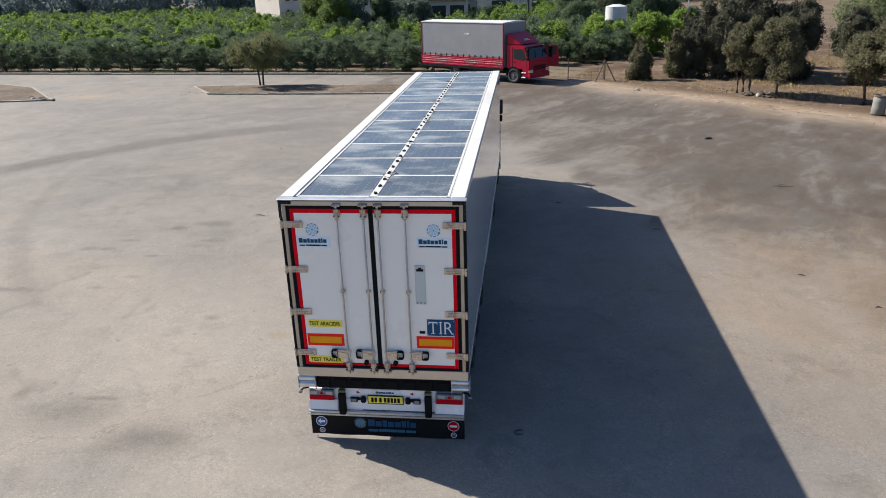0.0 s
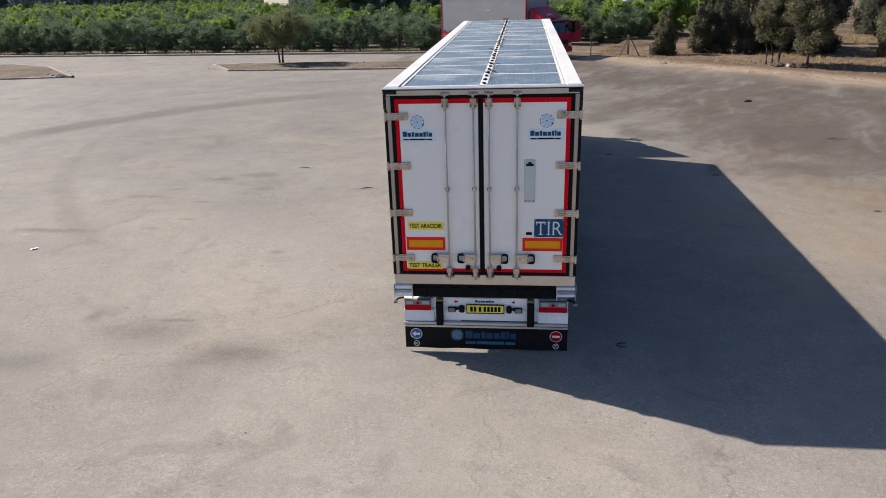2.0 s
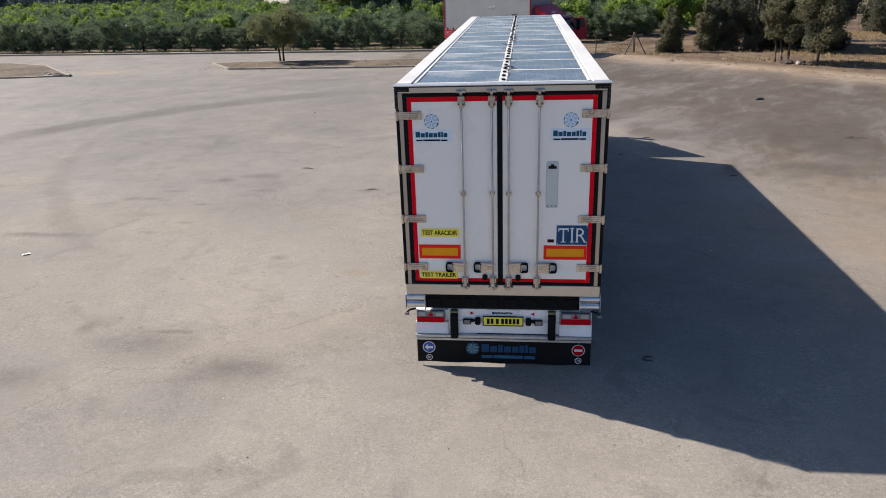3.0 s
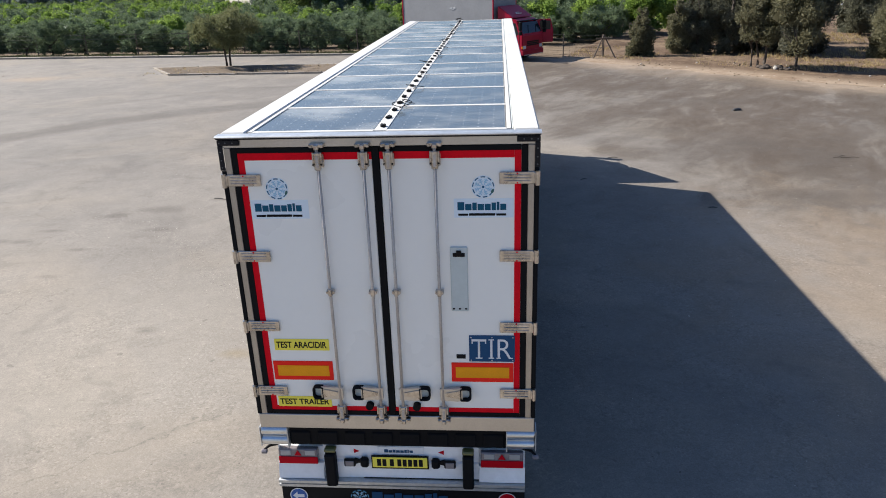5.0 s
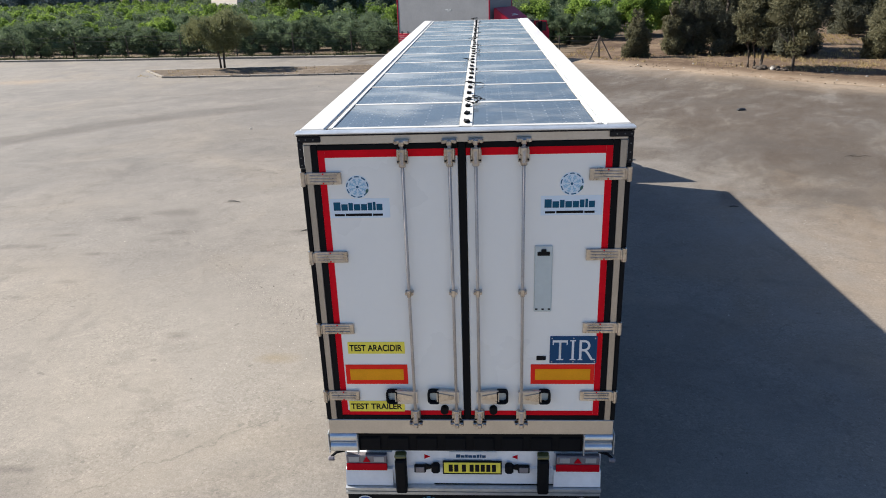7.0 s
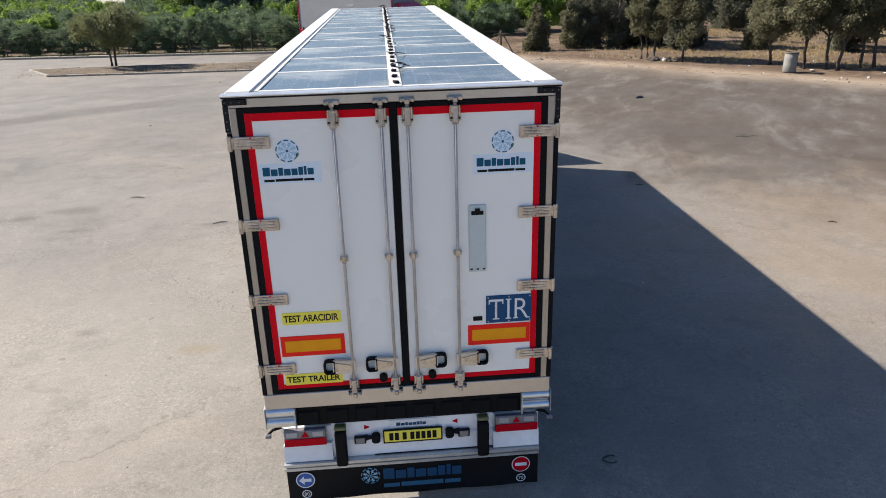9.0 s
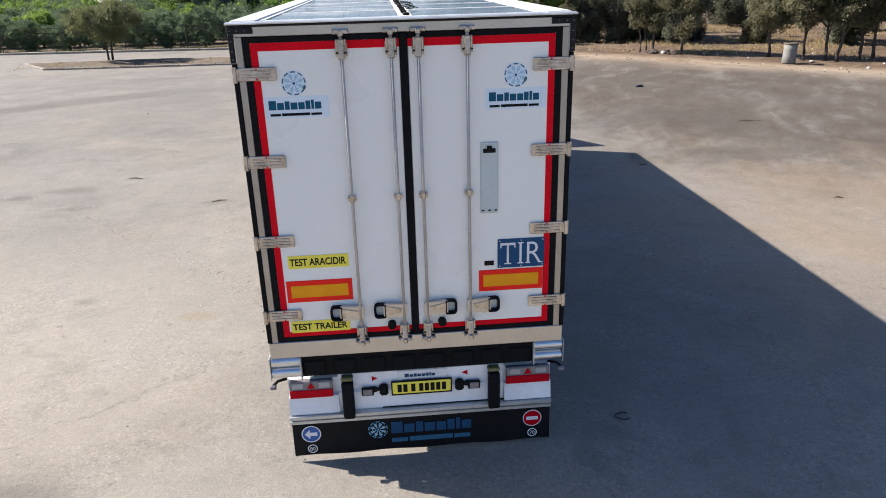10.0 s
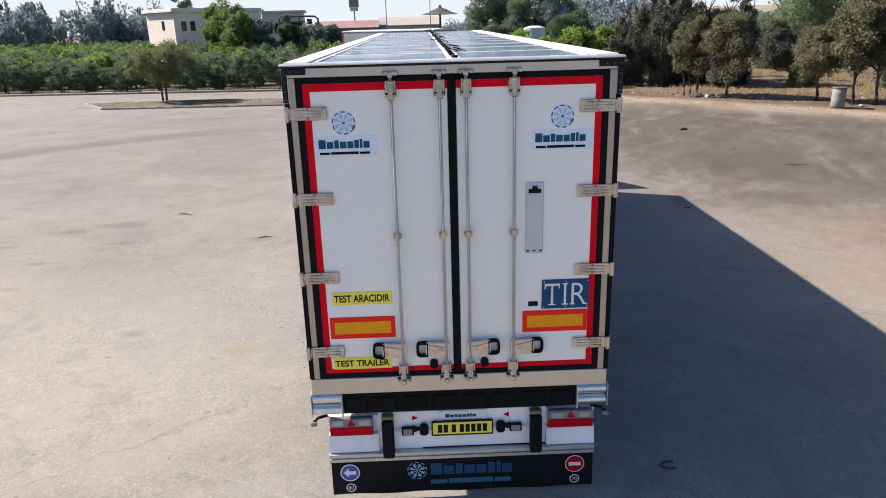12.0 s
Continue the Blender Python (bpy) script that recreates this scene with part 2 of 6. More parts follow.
def leaves(name, dark, light, glow=0.35):
    """Leaf cards that differ one from another, and let some light through."""
    k = Mat(name, 0.6, spec=0.14)
    geo = k.node("ShaderNodeNewGeometry")
    info = k.node("ShaderNodeObjectInfo")
    f = k.math("MULTIPLY_ADD", info.outputs["Random"], 0.35, k.math("MULTIPLY", geo.outputs["Random Per Island"], 0.75))
    col = k.ramp(f, ((0.05, dark), (0.6, tuple((a + b) / 2 for a, b in zip(dark, light))), (0.98, light)))
    k.base(col)
    tr = k.node("ShaderNodeBsdfTranslucent")
    k.link(col, tr.inputs["Color"])
    mx = k.node("ShaderNodeMixShader", Fac=glow)
    k.link(k.p.outputs[0], mx.inputs[1])
    k.link(tr.outputs[0], mx.inputs[2])
    k.link(mx.outputs[0], k.t.nodes["Material Output"].inputs["Surface"])
    return k.m


def glossy_wall():
    """White fibreglass panel, polished, with faint waves and road dust."""
    k = Mat("white_gloss_panel", 0.12, coat=0.6)
    k.p.inputs["Coat Roughness"].default_value = 0.05
    a, b = k.noise(0.5, 4), k.noise(6, 5, 0.6, (1, 0.3, 2.5))
    k.base(k.mix(k.math("MULTIPLY", k.ramp(b, ((0.45, 0.0), (0.75, 1.0))), 0.3), (0.76, 0.77, 0.77), (0.6, 0.58, 0.54)))
    k.roughness(k.math("MULTIPLY_ADD", b, 0.12, 0.06))
    k.bump(a, 0.12, 0.02)
    return k.m


def solar_glass():
    """Dark blue solar cells behind dusty plastic with painted sky glare, and rows of small solder dots."""
    k = Mat("solar_cells", 0.28, coat=0.2, spec=0.4)
    co = k.coords()
    sep = k.node("ShaderNodeSeparateXYZ")
    k.link(co, sep.inputs[0])
    x, y = sep.outputs[0], sep.outputs[1]
    info = k.node("ShaderNodeObjectInfo")
    cell = 0.125

    def off(v, size):
        return k.math("ABSOLUTE", k.math("SUBTRACT", k.math("FRACT", k.math("DIVIDE", v, size)), 0.5))

    dot = k.math("MULTIPLY", k.math("LESS_THAN", off(x, cell), 0.055), k.math("LESS_THAN", off(y, cell), 0.055))
    seam = k.math("MAXIMUM", k.math("GREATER_THAN", off(x, cell), 0.487), k.math("GREATER_THAN", off(y, cell), 0.487))
    shift = k.node("ShaderNodeVectorMath")
    k.link(co, shift.inputs[0])
    comb = k.node("ShaderNodeCombineXYZ")
    for i in (0, 1):
        k.link(k.math("MULTIPLY", info.outputs["Random"], 37.0 + 11 * i), comb.inputs[i])
    k.link(comb.outputs[0], shift.inputs[1])
    k.co = shift.outputs[0]
    dust, film_ = k.noise(1.1, 4, 0.5, (0.9, 1.3, 1), 0.3), k.noise(14, 5, 0.7)
    base = k.mix(k.math("MULTIPLY", seam, 0.5), (0.047, 0.052, 0.05), (0.019, 0.022, 0.022))
    # pale clouds: dust, with the sky's glare painted into the same patches
    base = k.mix(k.math("MULTIPLY", k.ramp(dust, ((0.47, 0.0), (0.68, 1.0))), 0.5), base, (0.48, 0.48, 0.44))
    base = k.mix(k.math("MULTIPLY", film_, 0.1), base, (0.4, 0.4, 0.4))
    base = k.mix(k.math("MULTIPLY", dot, 0.4), base, (0.6, 0.62, 0.65))
    k.base(base)
    k.roughness(k.math("MULTIPLY_ADD", dust, 0.3, 0.1))
    k.bump(k.noise(1.3, 3), 0.2, 0.02)
    return k.m


ARCS = [(-0.4, 6.6, 20.9, 1.15, 1.0, -14.0, 21.5, 9.5), (6.2, 20.6, 22.0, 0.4, 0.28, -13.0, 11.0, 9.5), (-11.85, 12.5, 2.3, 0.4, 0.25, -11.5, 14.5, 2.5), (-9.0, 6.0, 8.5, 0.6, 0.2, -9.0, 6.0, 12.0),
        (16.0, 8.0, 12.0, 1.2, 0.35, 6.0, 14.0, 8.0), (-0.4, 8.6, 24.5, 0.5, 0.35, -15.0, 27.5, 5.0), (2.0, 16.0, 19.0, 0.8, 0.3, -10.0, 30.5, 6.0)]
OCHRE, SAND, PALE, SOOT_LIGHT, SOOT, OIL = (0.165, 0.13, 0.082), (0.265, 0.2, 0.135), (0.26, 0.234, 0.198), (0.14, 0.128, 0.114), (0.102, 0.09, 0.078), (0.078, 0.066, 0.054)
BROAD_STAINS = [(-9, 23, 7.5, 8, SOOT_LIGHT, 0.5), (0.5, -5, 8, 6.5, PALE, 0.75), (-5, 3, 3.5, 3.5, PALE, 0.35), (-26.8, 36.4, 2.2, 1.3, SAND, 0.6),
                (-15, 29.5, 2.6, 0.3, SOOT, 0.5), (-11, 30.8, 2, 0.3, SOOT, 0.5), (10, 11, 1.6, 0.8, SOOT, 0.5), (13.5, 17.5, 2, 1.2, SOOT, 0.5),
                (-15, 30, 10, 6, SOOT_LIGHT, 0.45), (8.5, 5.5, 4.5, 5.5, SAND, 0.4),
                (8.1, 11.1, 0.9, 0.45, OIL, 0.45), (9.5, 13.3, 0.8, 1.1, OIL, 0.4), (11.4, 17.0, 1.1, 1.4, OIL, 0.4), (9.05, 16.7, 1.0, 0.6, OIL, 0.4), (10.3, 10.9, 0.7, 0.5, OIL, 0.4), (10, 24, 3.2, 1.0, OIL, 0.45), (6.4, 18.6, 1.6, 0.9, OIL, 0.4)]
SPOTS = [(-3.9, -0.15, 0.5, 0.22, SOOT, 0.5), (-4.35, -0.45, 0.3, 0.16, SOOT, 0.5), (-7.2, -0.6, 0.8, 0.3, SOOT_LIGHT, 0.5),
         (-8.1, 5.6, 0.35, 0.12, SOOT, 0.55), (-7.5, 6.25, 0.3, 0.14, SOOT, 0.5), (-10.5, 5.4, 0.9, 0.14, SOOT, 0.5), (-3.6, 8.9, 0.35, 0.14, SOOT, 0.5),
         (-6.8, 1.05, 0.16, 0.3, SOOT, 0.5), (-5.2, 0.9, 0.45, 0.06, SOOT, 0.6), (8.5, 10.8, 1.1, 0.5, OIL, 0.55)]
SCUFFS = [(10.2, 14.9, 0.9, 1.3, OIL, 0.5), (8.9, 15.9, 1.2, 0.7, OIL, 0.45), (-9.3, 8.2, 0.3, 0.14, SOOT, 0.6), (-8.2, 9.9, 0.34, 0.14, SOOT, 0.6),
          (-6.5, 8.9, 0.4, 0.15, SOOT, 0.65), (-5.95, 11.2, 0.3, 0.16, SOOT, 0.7), (-9, 8.9, 0.25, 0.1, SOOT, 0.5), (-3.9, -0.1, 0.75, 0.55, SOOT_LIGHT, 0.5),
          (-2.85, 3.4, 0.3, 0.14, OCHRE, 0.6), (-5.5, 0.5, 0.9, 0.5, SOOT_LIGHT, 0.4), (-7.95, 10.0, 0.26, 0.16, SOOT, 0.6), (-9.8, 8.2, 0.24, 0.13, SOOT, 0.6),
          (-7.7, 7.7, 0.3, 0.1, SOOT, 0.5), (-4.55, 4.1, 0.2, 0.14, SOOT, 0.5), (-11.1, 5.5, 0.4, 0.12, SOOT, 0.5), (-7.1, 10.4, 0.5, 0.2, SOOT, 0.4)]
# self-lit colour that stands in for bright haze near the horizon
k = Mat("horizon_haze_glow", 1.0, spec=0.0)
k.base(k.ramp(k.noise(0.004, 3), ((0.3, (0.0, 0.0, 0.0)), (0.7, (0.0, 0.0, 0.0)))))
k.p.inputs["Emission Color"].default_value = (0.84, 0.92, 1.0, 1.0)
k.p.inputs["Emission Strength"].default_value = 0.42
M_HAZE_GLOW = k.m
M_ASPHALT = asphalt()
M_SOIL = soil("orchard_soil", (0.076, 0.057, 0.03952), (0.1976, 0.152, 0.1064))
M_VERGE = verge_soil()
M_ISLAND = soil("island_earth", (0.062, 0.047, 0.035), (0.2, 0.16, 0.12), 1.4)
M_STRAW = leaves("dry_grass", (0.26, 0.19, 0.085), (0.5, 0.4, 0.22), 0.35)
M_STRAWLAND = soil("straw_hillside", (0.2, 0.16, 0.105), (0.31, 0.255, 0.175), 0.05)
M_KERB = surface("kerb_concrete", (0.27, 0.235, 0.19), 0.9, spread=0.3, coarse=2.5, fine=30, bump=0.4)
M_STONE = surface("pale_stone", (0.38, 0.3572, 0.3192), 0.9, spread=0.3, coarse=5, fine=30, bump=0.5)
M_PANEL = glossy_wall()
M_DOOR = surface("white_door_panel", (0.93, 0.9, 0.83), 0.28, coat=0.2, spread=0.015, coarse=0.8, fine=12)
M_ROOF = surface("white_roof_sheet", (0.56, 0.545, 0.51), 0.5, spread=0.14, coarse=1.2, fine=9)
# door post steel, its colour darkened for the shaded ground it would reflect
M_POSTSTEEL_SHADED = surface("shaded_post_steel", (0.42, 0.39, 0.355), 0.36, metal=0.85, spread=0.15, coarse=3, fine=60)
M_STEEL = surface("stainless_steel", (0.56, 0.53, 0.49), 0.34, metal=0.9, spread=0.12, coarse=3, fine=60)
M_BRIGHT = surface("bright_zinc", (0.68, 0.7, 0.72), 0.3, metal=1.0, spread=0.14, coarse=6, fine=50)
M_ROD = surface("dull_rod_steel", (0.52, 0.46, 0.41), 0.55, metal=0.25, spread=0.25, coarse=6, fine=50)
M_NICKEL = surface("nickel_steel", (0.56, 0.51, 0.455), 0.28, metal=1.0, spread=0.4, coarse=9, fine=42, bump=0.5, depth=0.006)
M_FILM = surface("pale_blue_film", (0.76, 0.85, 0.92), 0.3, coat=0.2, spread=0.03)
M_PALEPRINT = surface("pale_blue_print", (0.36, 0.6, 0.76), 0.45, spread=0.08)
M_ZINC = surface("galvanised_steel", (0.55, 0.57, 0.58), 0.45, metal=0.8, spread=0.2, coarse=5, fine=30)
M_BLACK = surface("black_rubber", (0.008, 0.008, 0.009), 0.7, spec=0.12, spread=0.3, coarse=3, fine=30, bump=0.1)
M_BLACKPAINT = surface("black_paint", (0.012, 0.012, 0.015), 0.45, spec=0.2, spread=0.3, coarse=3, fine=30)
M_FLAP = surface("black_flap_rubber", (0.009, 0.009, 0.01), 0.6, spec=0.15, spread=0.35, coarse=2, fine=20)
M_GREYBAND = surface("grey_plastic", (0.6, 0.64, 0.61), 0.5, spread=0.08)
M_RED = surface("red_tape", (0.78, 0.002, 0.014), 0.5, spec=0.1, spread=0.15, coarse=4, fine=40)
M_ORANGE_RED = surface("fluorescent_red", (0.97, 0.026, 0.014), 0.5, spec=0.15, spread=0.06)
M_AMBER = surface("amber_reflector", (0.92, 0.36, 0.008), 0.45, spec=0.2, spread=0.12, coarse=4, fine=90)
M_YELLOW = surface("yellow_sticker", (0.95, 0.8, 0.1), 0.5, spec=0.2, spread=0.06)
M_NAVY = surface("navy_plate", (0.012, 0.07, 0.17), 0.5, spec=0.2, spread=0.1)
M_SIGNBLUE = surface("sign_blue", (0.02, 0.1, 0.36), 0.4, spread=0.1)
M_WHITE = surface("white_paint", (0.78, 0.78, 0.78), 0.4, spread=0.05)
M_BEAM = surface("white_bumper_paint", (0.88, 0.88, 0.88), 0.35, coat=0.3, spread=0.1, coarse=3, fine=20)
M_INK = surface("black_print", (0.01, 0.009, 0.009), 0.6, spec=0.15, spread=0.1)
M_TEAL = surface("blue_print", (0.004, 0.092, 0.165), 0.5, spec=0.2, spread=0.1)
M_FLAPBLUE = surface("dull_blue_print", (0.016, 0.07, 0.15), 0.5, spec=0.2, spread=0.1)
M_FLAPPALE = surface("worn_blue_print", (0.045, 0.15, 0.24), 0.5, spec=0.2, spread=0.2)
M_OLIVELENS = surface("olive_lamp_lens", (0.15, 0.14, 0.045), 0.3, coat=0.4, spread=0.15)
M_SKYBLUE = surface("light_blue_print", (0.1, 0.38, 0.62), 0.45, spread=0.1)
M_RINGPRINT = surface("navy_ring_print", (0.03, 0.13, 0.24), 0.5, spec=0.2, spread=0.1)
M_LEAFPRINT = surface("green_print", (0.035, 0.13, 0.12), 0.45, spread=0.1)
M_LENS = surface("red_lamp_lens", (0.5, 0.002, 0.012), 0.45, coat=0.0, spec=0.08, spread=0.1)
M_CLEARLENS = surface("smoked_lens", (0.2, 0.18, 0.19), 0.2, coat=0.6, spread=0.2, coarse=12)
M_SOLAR = solar_glass()
M_TRUCKRED = surface("red_truck_paint", (0.34, 0.0015, 0.026), 0.4, coat=0.08, spec=0.25, spread=0.12)
M_TARP = surface("grey_tarpaulin", (0.2356, 0.2394, 0.247), 0.55, spread=0.12, coarse=1.2, fine=8, bump=0.2, depth=0.02)
M_TARPTOP = surface("pale_tarpaulin_roof", (0.5472, 0.5472, 0.5168), 0.5, spread=0.1)
M_DARKGLASS = surface("dark_window_glass", (0.012, 0.017, 0.02), 0.1, coat=0.2, spec=0.35, spread=0.1)
M_TYRE = surface("tyre_rubber", (0.022, 0.021, 0.02), 0.8, spread=0.3, bump=0.2)
M_RIM = surface("rim_steel", (0.12, 0.12, 0.12), 0.5, metal=0.3, spread=0.15)
M_BARK = surface("bark", (0.07, 0.055, 0.043), 0.95, spread=0.4, coarse=5, fine=25, bump=0.8, depth=0.02)
M_POST = surface("weathered_post", (0.11, 0.086, 0.066), 0.9, spread=0.3, coarse=4, fine=30, bump=0.4)
M_WIRE = surface("fence_wire", (0.02, 0.021, 0.02), 0.8, spec=0.1, spread=0.2)
M_OLIVE = leaves("olive_leaves", (0.078, 0.108, 0.06), (0.168, 0.224, 0.122), 0.4)
M_CITRUS = leaves("citrus_leaves", (0.1, 0.165, 0.034), (0.26, 0.36, 0.075), 0.46)
M_PEPPER = leaves("dusty_shade_tree_leaves", (0.11, 0.122, 0.056), (0.2, 0.208, 0.1), 0.42)
M_OAK = leaves("dusty_verge_tree_leaves", (0.1, 0.098, 0.056), (0.2, 0.188, 0.11), 0.4)
M_CONIFER = leaves("dark_conifer_leaves", (0.072, 0.075, 0.052), (0.135, 0.134, 0.09), 0.35)
# distance haze is put into these leaf colours: bluer and paler than foliage
M_HAZED_WOOD = leaves("hazed_far_leaves", (0.165, 0.205, 0.21), (0.24, 0.29, 0.285), 0.35)
M_WILLOW = leaves("pale_feathery_leaves", (0.1, 0.13, 0.08), (0.2, 0.24, 0.15), 0.45)
M_PALEGREEN = leaves("light_green_leaves", (0.1, 0.13, 0.06), (0.28, 0.33, 0.17), 0.4)
M_FICUS = leaves("glossy_ficus_leaves", (0.035, 0.06, 0.035), (0.24, 0.29, 0.22), 0.25)
M_BROAD = leaves("broadleaf_leaves", (0.06, 0.095, 0.03), (0.24, 0.31, 0.1), 0.42)
M_PLASTER = surface("beige_plaster", (0.6, 0.535, 0.47), 0.9, spread=0.1, coarse=0.4, fine=6)
M_REDROOF = surface("rusty_red_roof", (0.29, 0.155, 0.135), 0.7, spread=0.25, coarse=0.8, fine=6)
M_THATCH = surface("dark_thatch", (0.075, 0.065, 0.055), 0.95, spread=0.4, coarse=2, fine=25, bump=0.8, depth=0.03)
M_TANK = surface("white_tank_plastic", (0.5472, 0.5472, 0.532), 0.5, spread=0.1, coarse=1.5, fine=8)
M_DRUM = surface("grey_drum_concrete", (0.19, 0.185, 0.168), 0.85, spread=0.14, coarse=3, fine=25, bump=0.3)
M_GREYPOLE = surface("grey_pole", (0.4, 0.41, 0.42), 0.5, metal=0.4, spread=0.15)
# dark litter, and the panels that paint shade inside far buildings
M_LITTER_AND_SHADE = surface("dark_litter_and_shade", (0.03, 0.03, 0.03), 0.7, spread=0.3)
M_PAPER = surface("pale_litter", (0.7, 0.68, 0.64), 0.7, spread=0.15)


# ---- mesh tools ----
def box(bm, x0, x1, y0, y1, z0, z1, bevel=0.0, m=None):
    made = bmesh.ops.create_cube(bm, size=1.0, matrix=Matrix.LocRotScale(((x0 + x1) / 2, (y0 + y1) / 2, (z0 + z1) / 2), None, (x1 - x0, y1 - y0, z1 - z0)))["verts"]
    if bevel:
        edges = list({e for v in made for e in v.link_edges})
        made = bmesh.ops.bevel(bm, geom=edges, offset=bevel, segments=1, affect="EDGES", clamp_overlap=True)["verts"]
    if m is not None:
        bmesh.ops.transform(bm, matrix=m, verts=list(made))
    return bm


def tube(bm, a, b, r0, r1=None, sides=10, caps=True):
    """A straight tapered tube from a to b."""
    a, b = Vector(a), Vector(b)
    d = b - a
    m = Matrix.Translation((a + b) / 2) @ d.to_track_quat("Z", "Y").to_matrix().to_4x4()
    bmesh.ops.create_cone(bm, cap_ends=caps, segments=sides, radius1=r0, radius2=r0 if r1 is None else r1, depth=d.length, matrix=m)
    return bm


def bent(bm, points, radii, sides=8):
    """A tube along points with a radius at each, in one skin."""
    rings = []
    for i, (p, r) in enumerate(zip(points, radii)):
        p = Vector(p)
        d = (Vector(points[min(i + 1, len(points) - 1)]) - Vector(points[max(i - 1, 0)])).normalized()
        q = d.to_track_quat("Z", "Y")
        rings.append([bm.verts.new(p + q @ Vector((r * math.cos(2 * math.pi * s / sides), r * math.sin(2 * math.pi * s / sides), 0))) for s in range(sides)])
    for a, b in zip(rings, rings[1:]):
        for s in range(sides):
            bm.faces.new((a[s], a[(s + 1) % sides], b[(s + 1) % sides], b[s]))
    bm.faces.new(rings[0][::-1])
    bm.faces.new(rings[-1])
    return bm


def prism(bm, outline, y0, y1):
    """An outline of (x, z) drawn out from y0 to y1."""
    a = [bm.verts.new((x, y0, z)) for x, z in outline]
    b = [bm.verts.new((x, y1, z)) for x, z in outline]
    n = len(a)
    faces = [bm.faces.new(a), bm.faces.new(b[::-1])]
    faces += [bm.faces.new((a[(i + 1) % n], a[i], b[i], b[(i + 1) % n])) for i in range(n)]
    bmesh.ops.recalc_face_normals(bm, faces=faces)
    return bm


def profile(bm, outline, x0, x1):
    """An outline of (y, z) drawn out from x0 to x1."""
    a = [bm.verts.new((x0, y, z)) for y, z in outline]
    b = [bm.verts.new((x1, y, z)) for y, z in outline]
    n = len(a)
    faces = [bm.faces.new(a), bm.faces.new(b[::-1])]
    faces += [bm.faces.new((a[(i + 1) % n], a[i], b[i], b[(i + 1) % n])) for i in range(n)]
    bmesh.ops.recalc_face_normals(bm, faces=faces)
    return bm


def disc(bm, x, z, r, y0, y1, sides=24):
    return tube(bm, (x, y0, z), (x, y1, z), r, sides=sides)


def arc(bm, x, z, r0, r1, a0, a1, y0, y1, steps=10):
    """A flat piece of a ring."""
    pts = [(x + r1 * math.cos(radians(a0 + (a1 - a0) * i / steps)), z + r1 * math.sin(radians(a0 + (a1 - a0) * i / steps))) for i in range(steps + 1)]
    pts += [(x + r0 * math.cos(radians(a1 - (a1 - a0) * i / steps)), z + r0 * math.sin(radians(a1 - (a1 - a0) * i / steps))) for i in range(steps + 1)]
    return prism(bm, pts, y0, y1)


def finish(bm, name, material, smooth=False):
    me = bpy.data.meshes.new(name)
    bm.normal_update()
    bm.to_mesh(me)
    bm.free()
    me.materials.append(material)
    if smooth:
        for p in me.polygons:
            p.use_smooth = True
    return me


def part(name, bm, material, parent, label="", smooth=False):
    """One mesh object under a thing or a part."""
    ob = new(name, finish(bm, name, material, smooth) if isinstance(bm, bmesh.types.BMesh) else bm)
    ob.parent = parent
    if label:
        ob["label"] = label
    return ob


def B():
    return bmesh.new()


def thing(name, label, category, m=None, group="", kind=""):
    ob = tagged(new(name), label, category, group, kind)
    ob.empty_display_size = 0.3
    if m is not None:
        ob.matrix_world = m
    return ob


def solid(name, bm, material, label, category="", group="", kind="", smooth=False):
    return tagged(new(name, finish(bm, name, material, smooth)), label, category, group, kind)


def word(text, height, width=None, bold=0.0):
    """Letters in the built-in font as a flat mesh that stands upright and faces -y, its left foot at the origin."""
    cu = bpy.data.curves.new("letters", "FONT")
    cu.body, cu.size, cu.offset, cu.extrude = text, 1.0, bold, 0.0
    ob = bpy.data.objects.new("letters", cu)
    scene.collection.objects.link(ob)
    me = bpy.data.meshes.new_from_object(ob.evaluated_get(bpy.context.evaluated_depsgraph_get()))
    bpy.data.objects.remove(ob)
    bm = B()
    bm.from_mesh(me)
    bpy.data.meshes.remove(me)
    lo = Vector([min(v.co[i] for v in bm.verts) for i in range(3)])
    hi = Vector([max(v.co[i] for v in bm.verts) for i in range(3)])
    sz = height / (hi.y - lo.y)
    sx = width / (hi.x - lo.x) if width else sz
    for v in bm.verts:
        v.co = ((v.co.x - lo.x) * sx, 0.0, (v.co.y - lo.y) * sz)
    return bm


def put_word(name, text, x, y, z, height, width, material, parent, bold=0.02):
    bm = word(text, height, width, bold)
    if bold > 0.03:
        # heavy strokes: the letters three times, each a little aside and a hair further out
        one = bm.copy()
        flat = bpy.data.meshes.new("letters")
        one.to_mesh(flat)
        one.free()
        for k, dx in ((1, 0.03 * height), (2, -0.03 * height)):
            n = len(bm.verts)
            bm.from_mesh(flat)
            bm.verts.ensure_lookup_table()
            bmesh.ops.translate(bm, vec=(dx, -0.0003 * k, 0), verts=bm.verts[n:])
        bpy.data.meshes.remove(flat)
    bmesh.ops.translate(bm, vec=(x, y, z), verts=bm.verts)
    return part(name, bm, material, parent)


def bars(name, x, z, width, height, y0, y1, blocks, material, parent, gap=0.9):
    """A run of plain blocks, each a part with its own width and share of the height, with narrow gaps."""
    total = sum(w for w, h in blocks) + gap * (len(blocks) - 1)
    for w, h in blocks:
        if h > 0.05:
            part(name, box(B(), x, x + w / total * width, y0, y1, z, z + height * h), material, parent)
        x += (w + gap) / total * width


# ---- the trailer ----
TRAILER = pose(0, 0, 0, 0.33, 0, -0.55)
LEN, ROOF, FLOOR = 13.4, 3.95, 1.13
trailer = thing("semi_trailer", "white refrigerated semi-trailer with solar panels on its roof", "trailer", TRAILER)


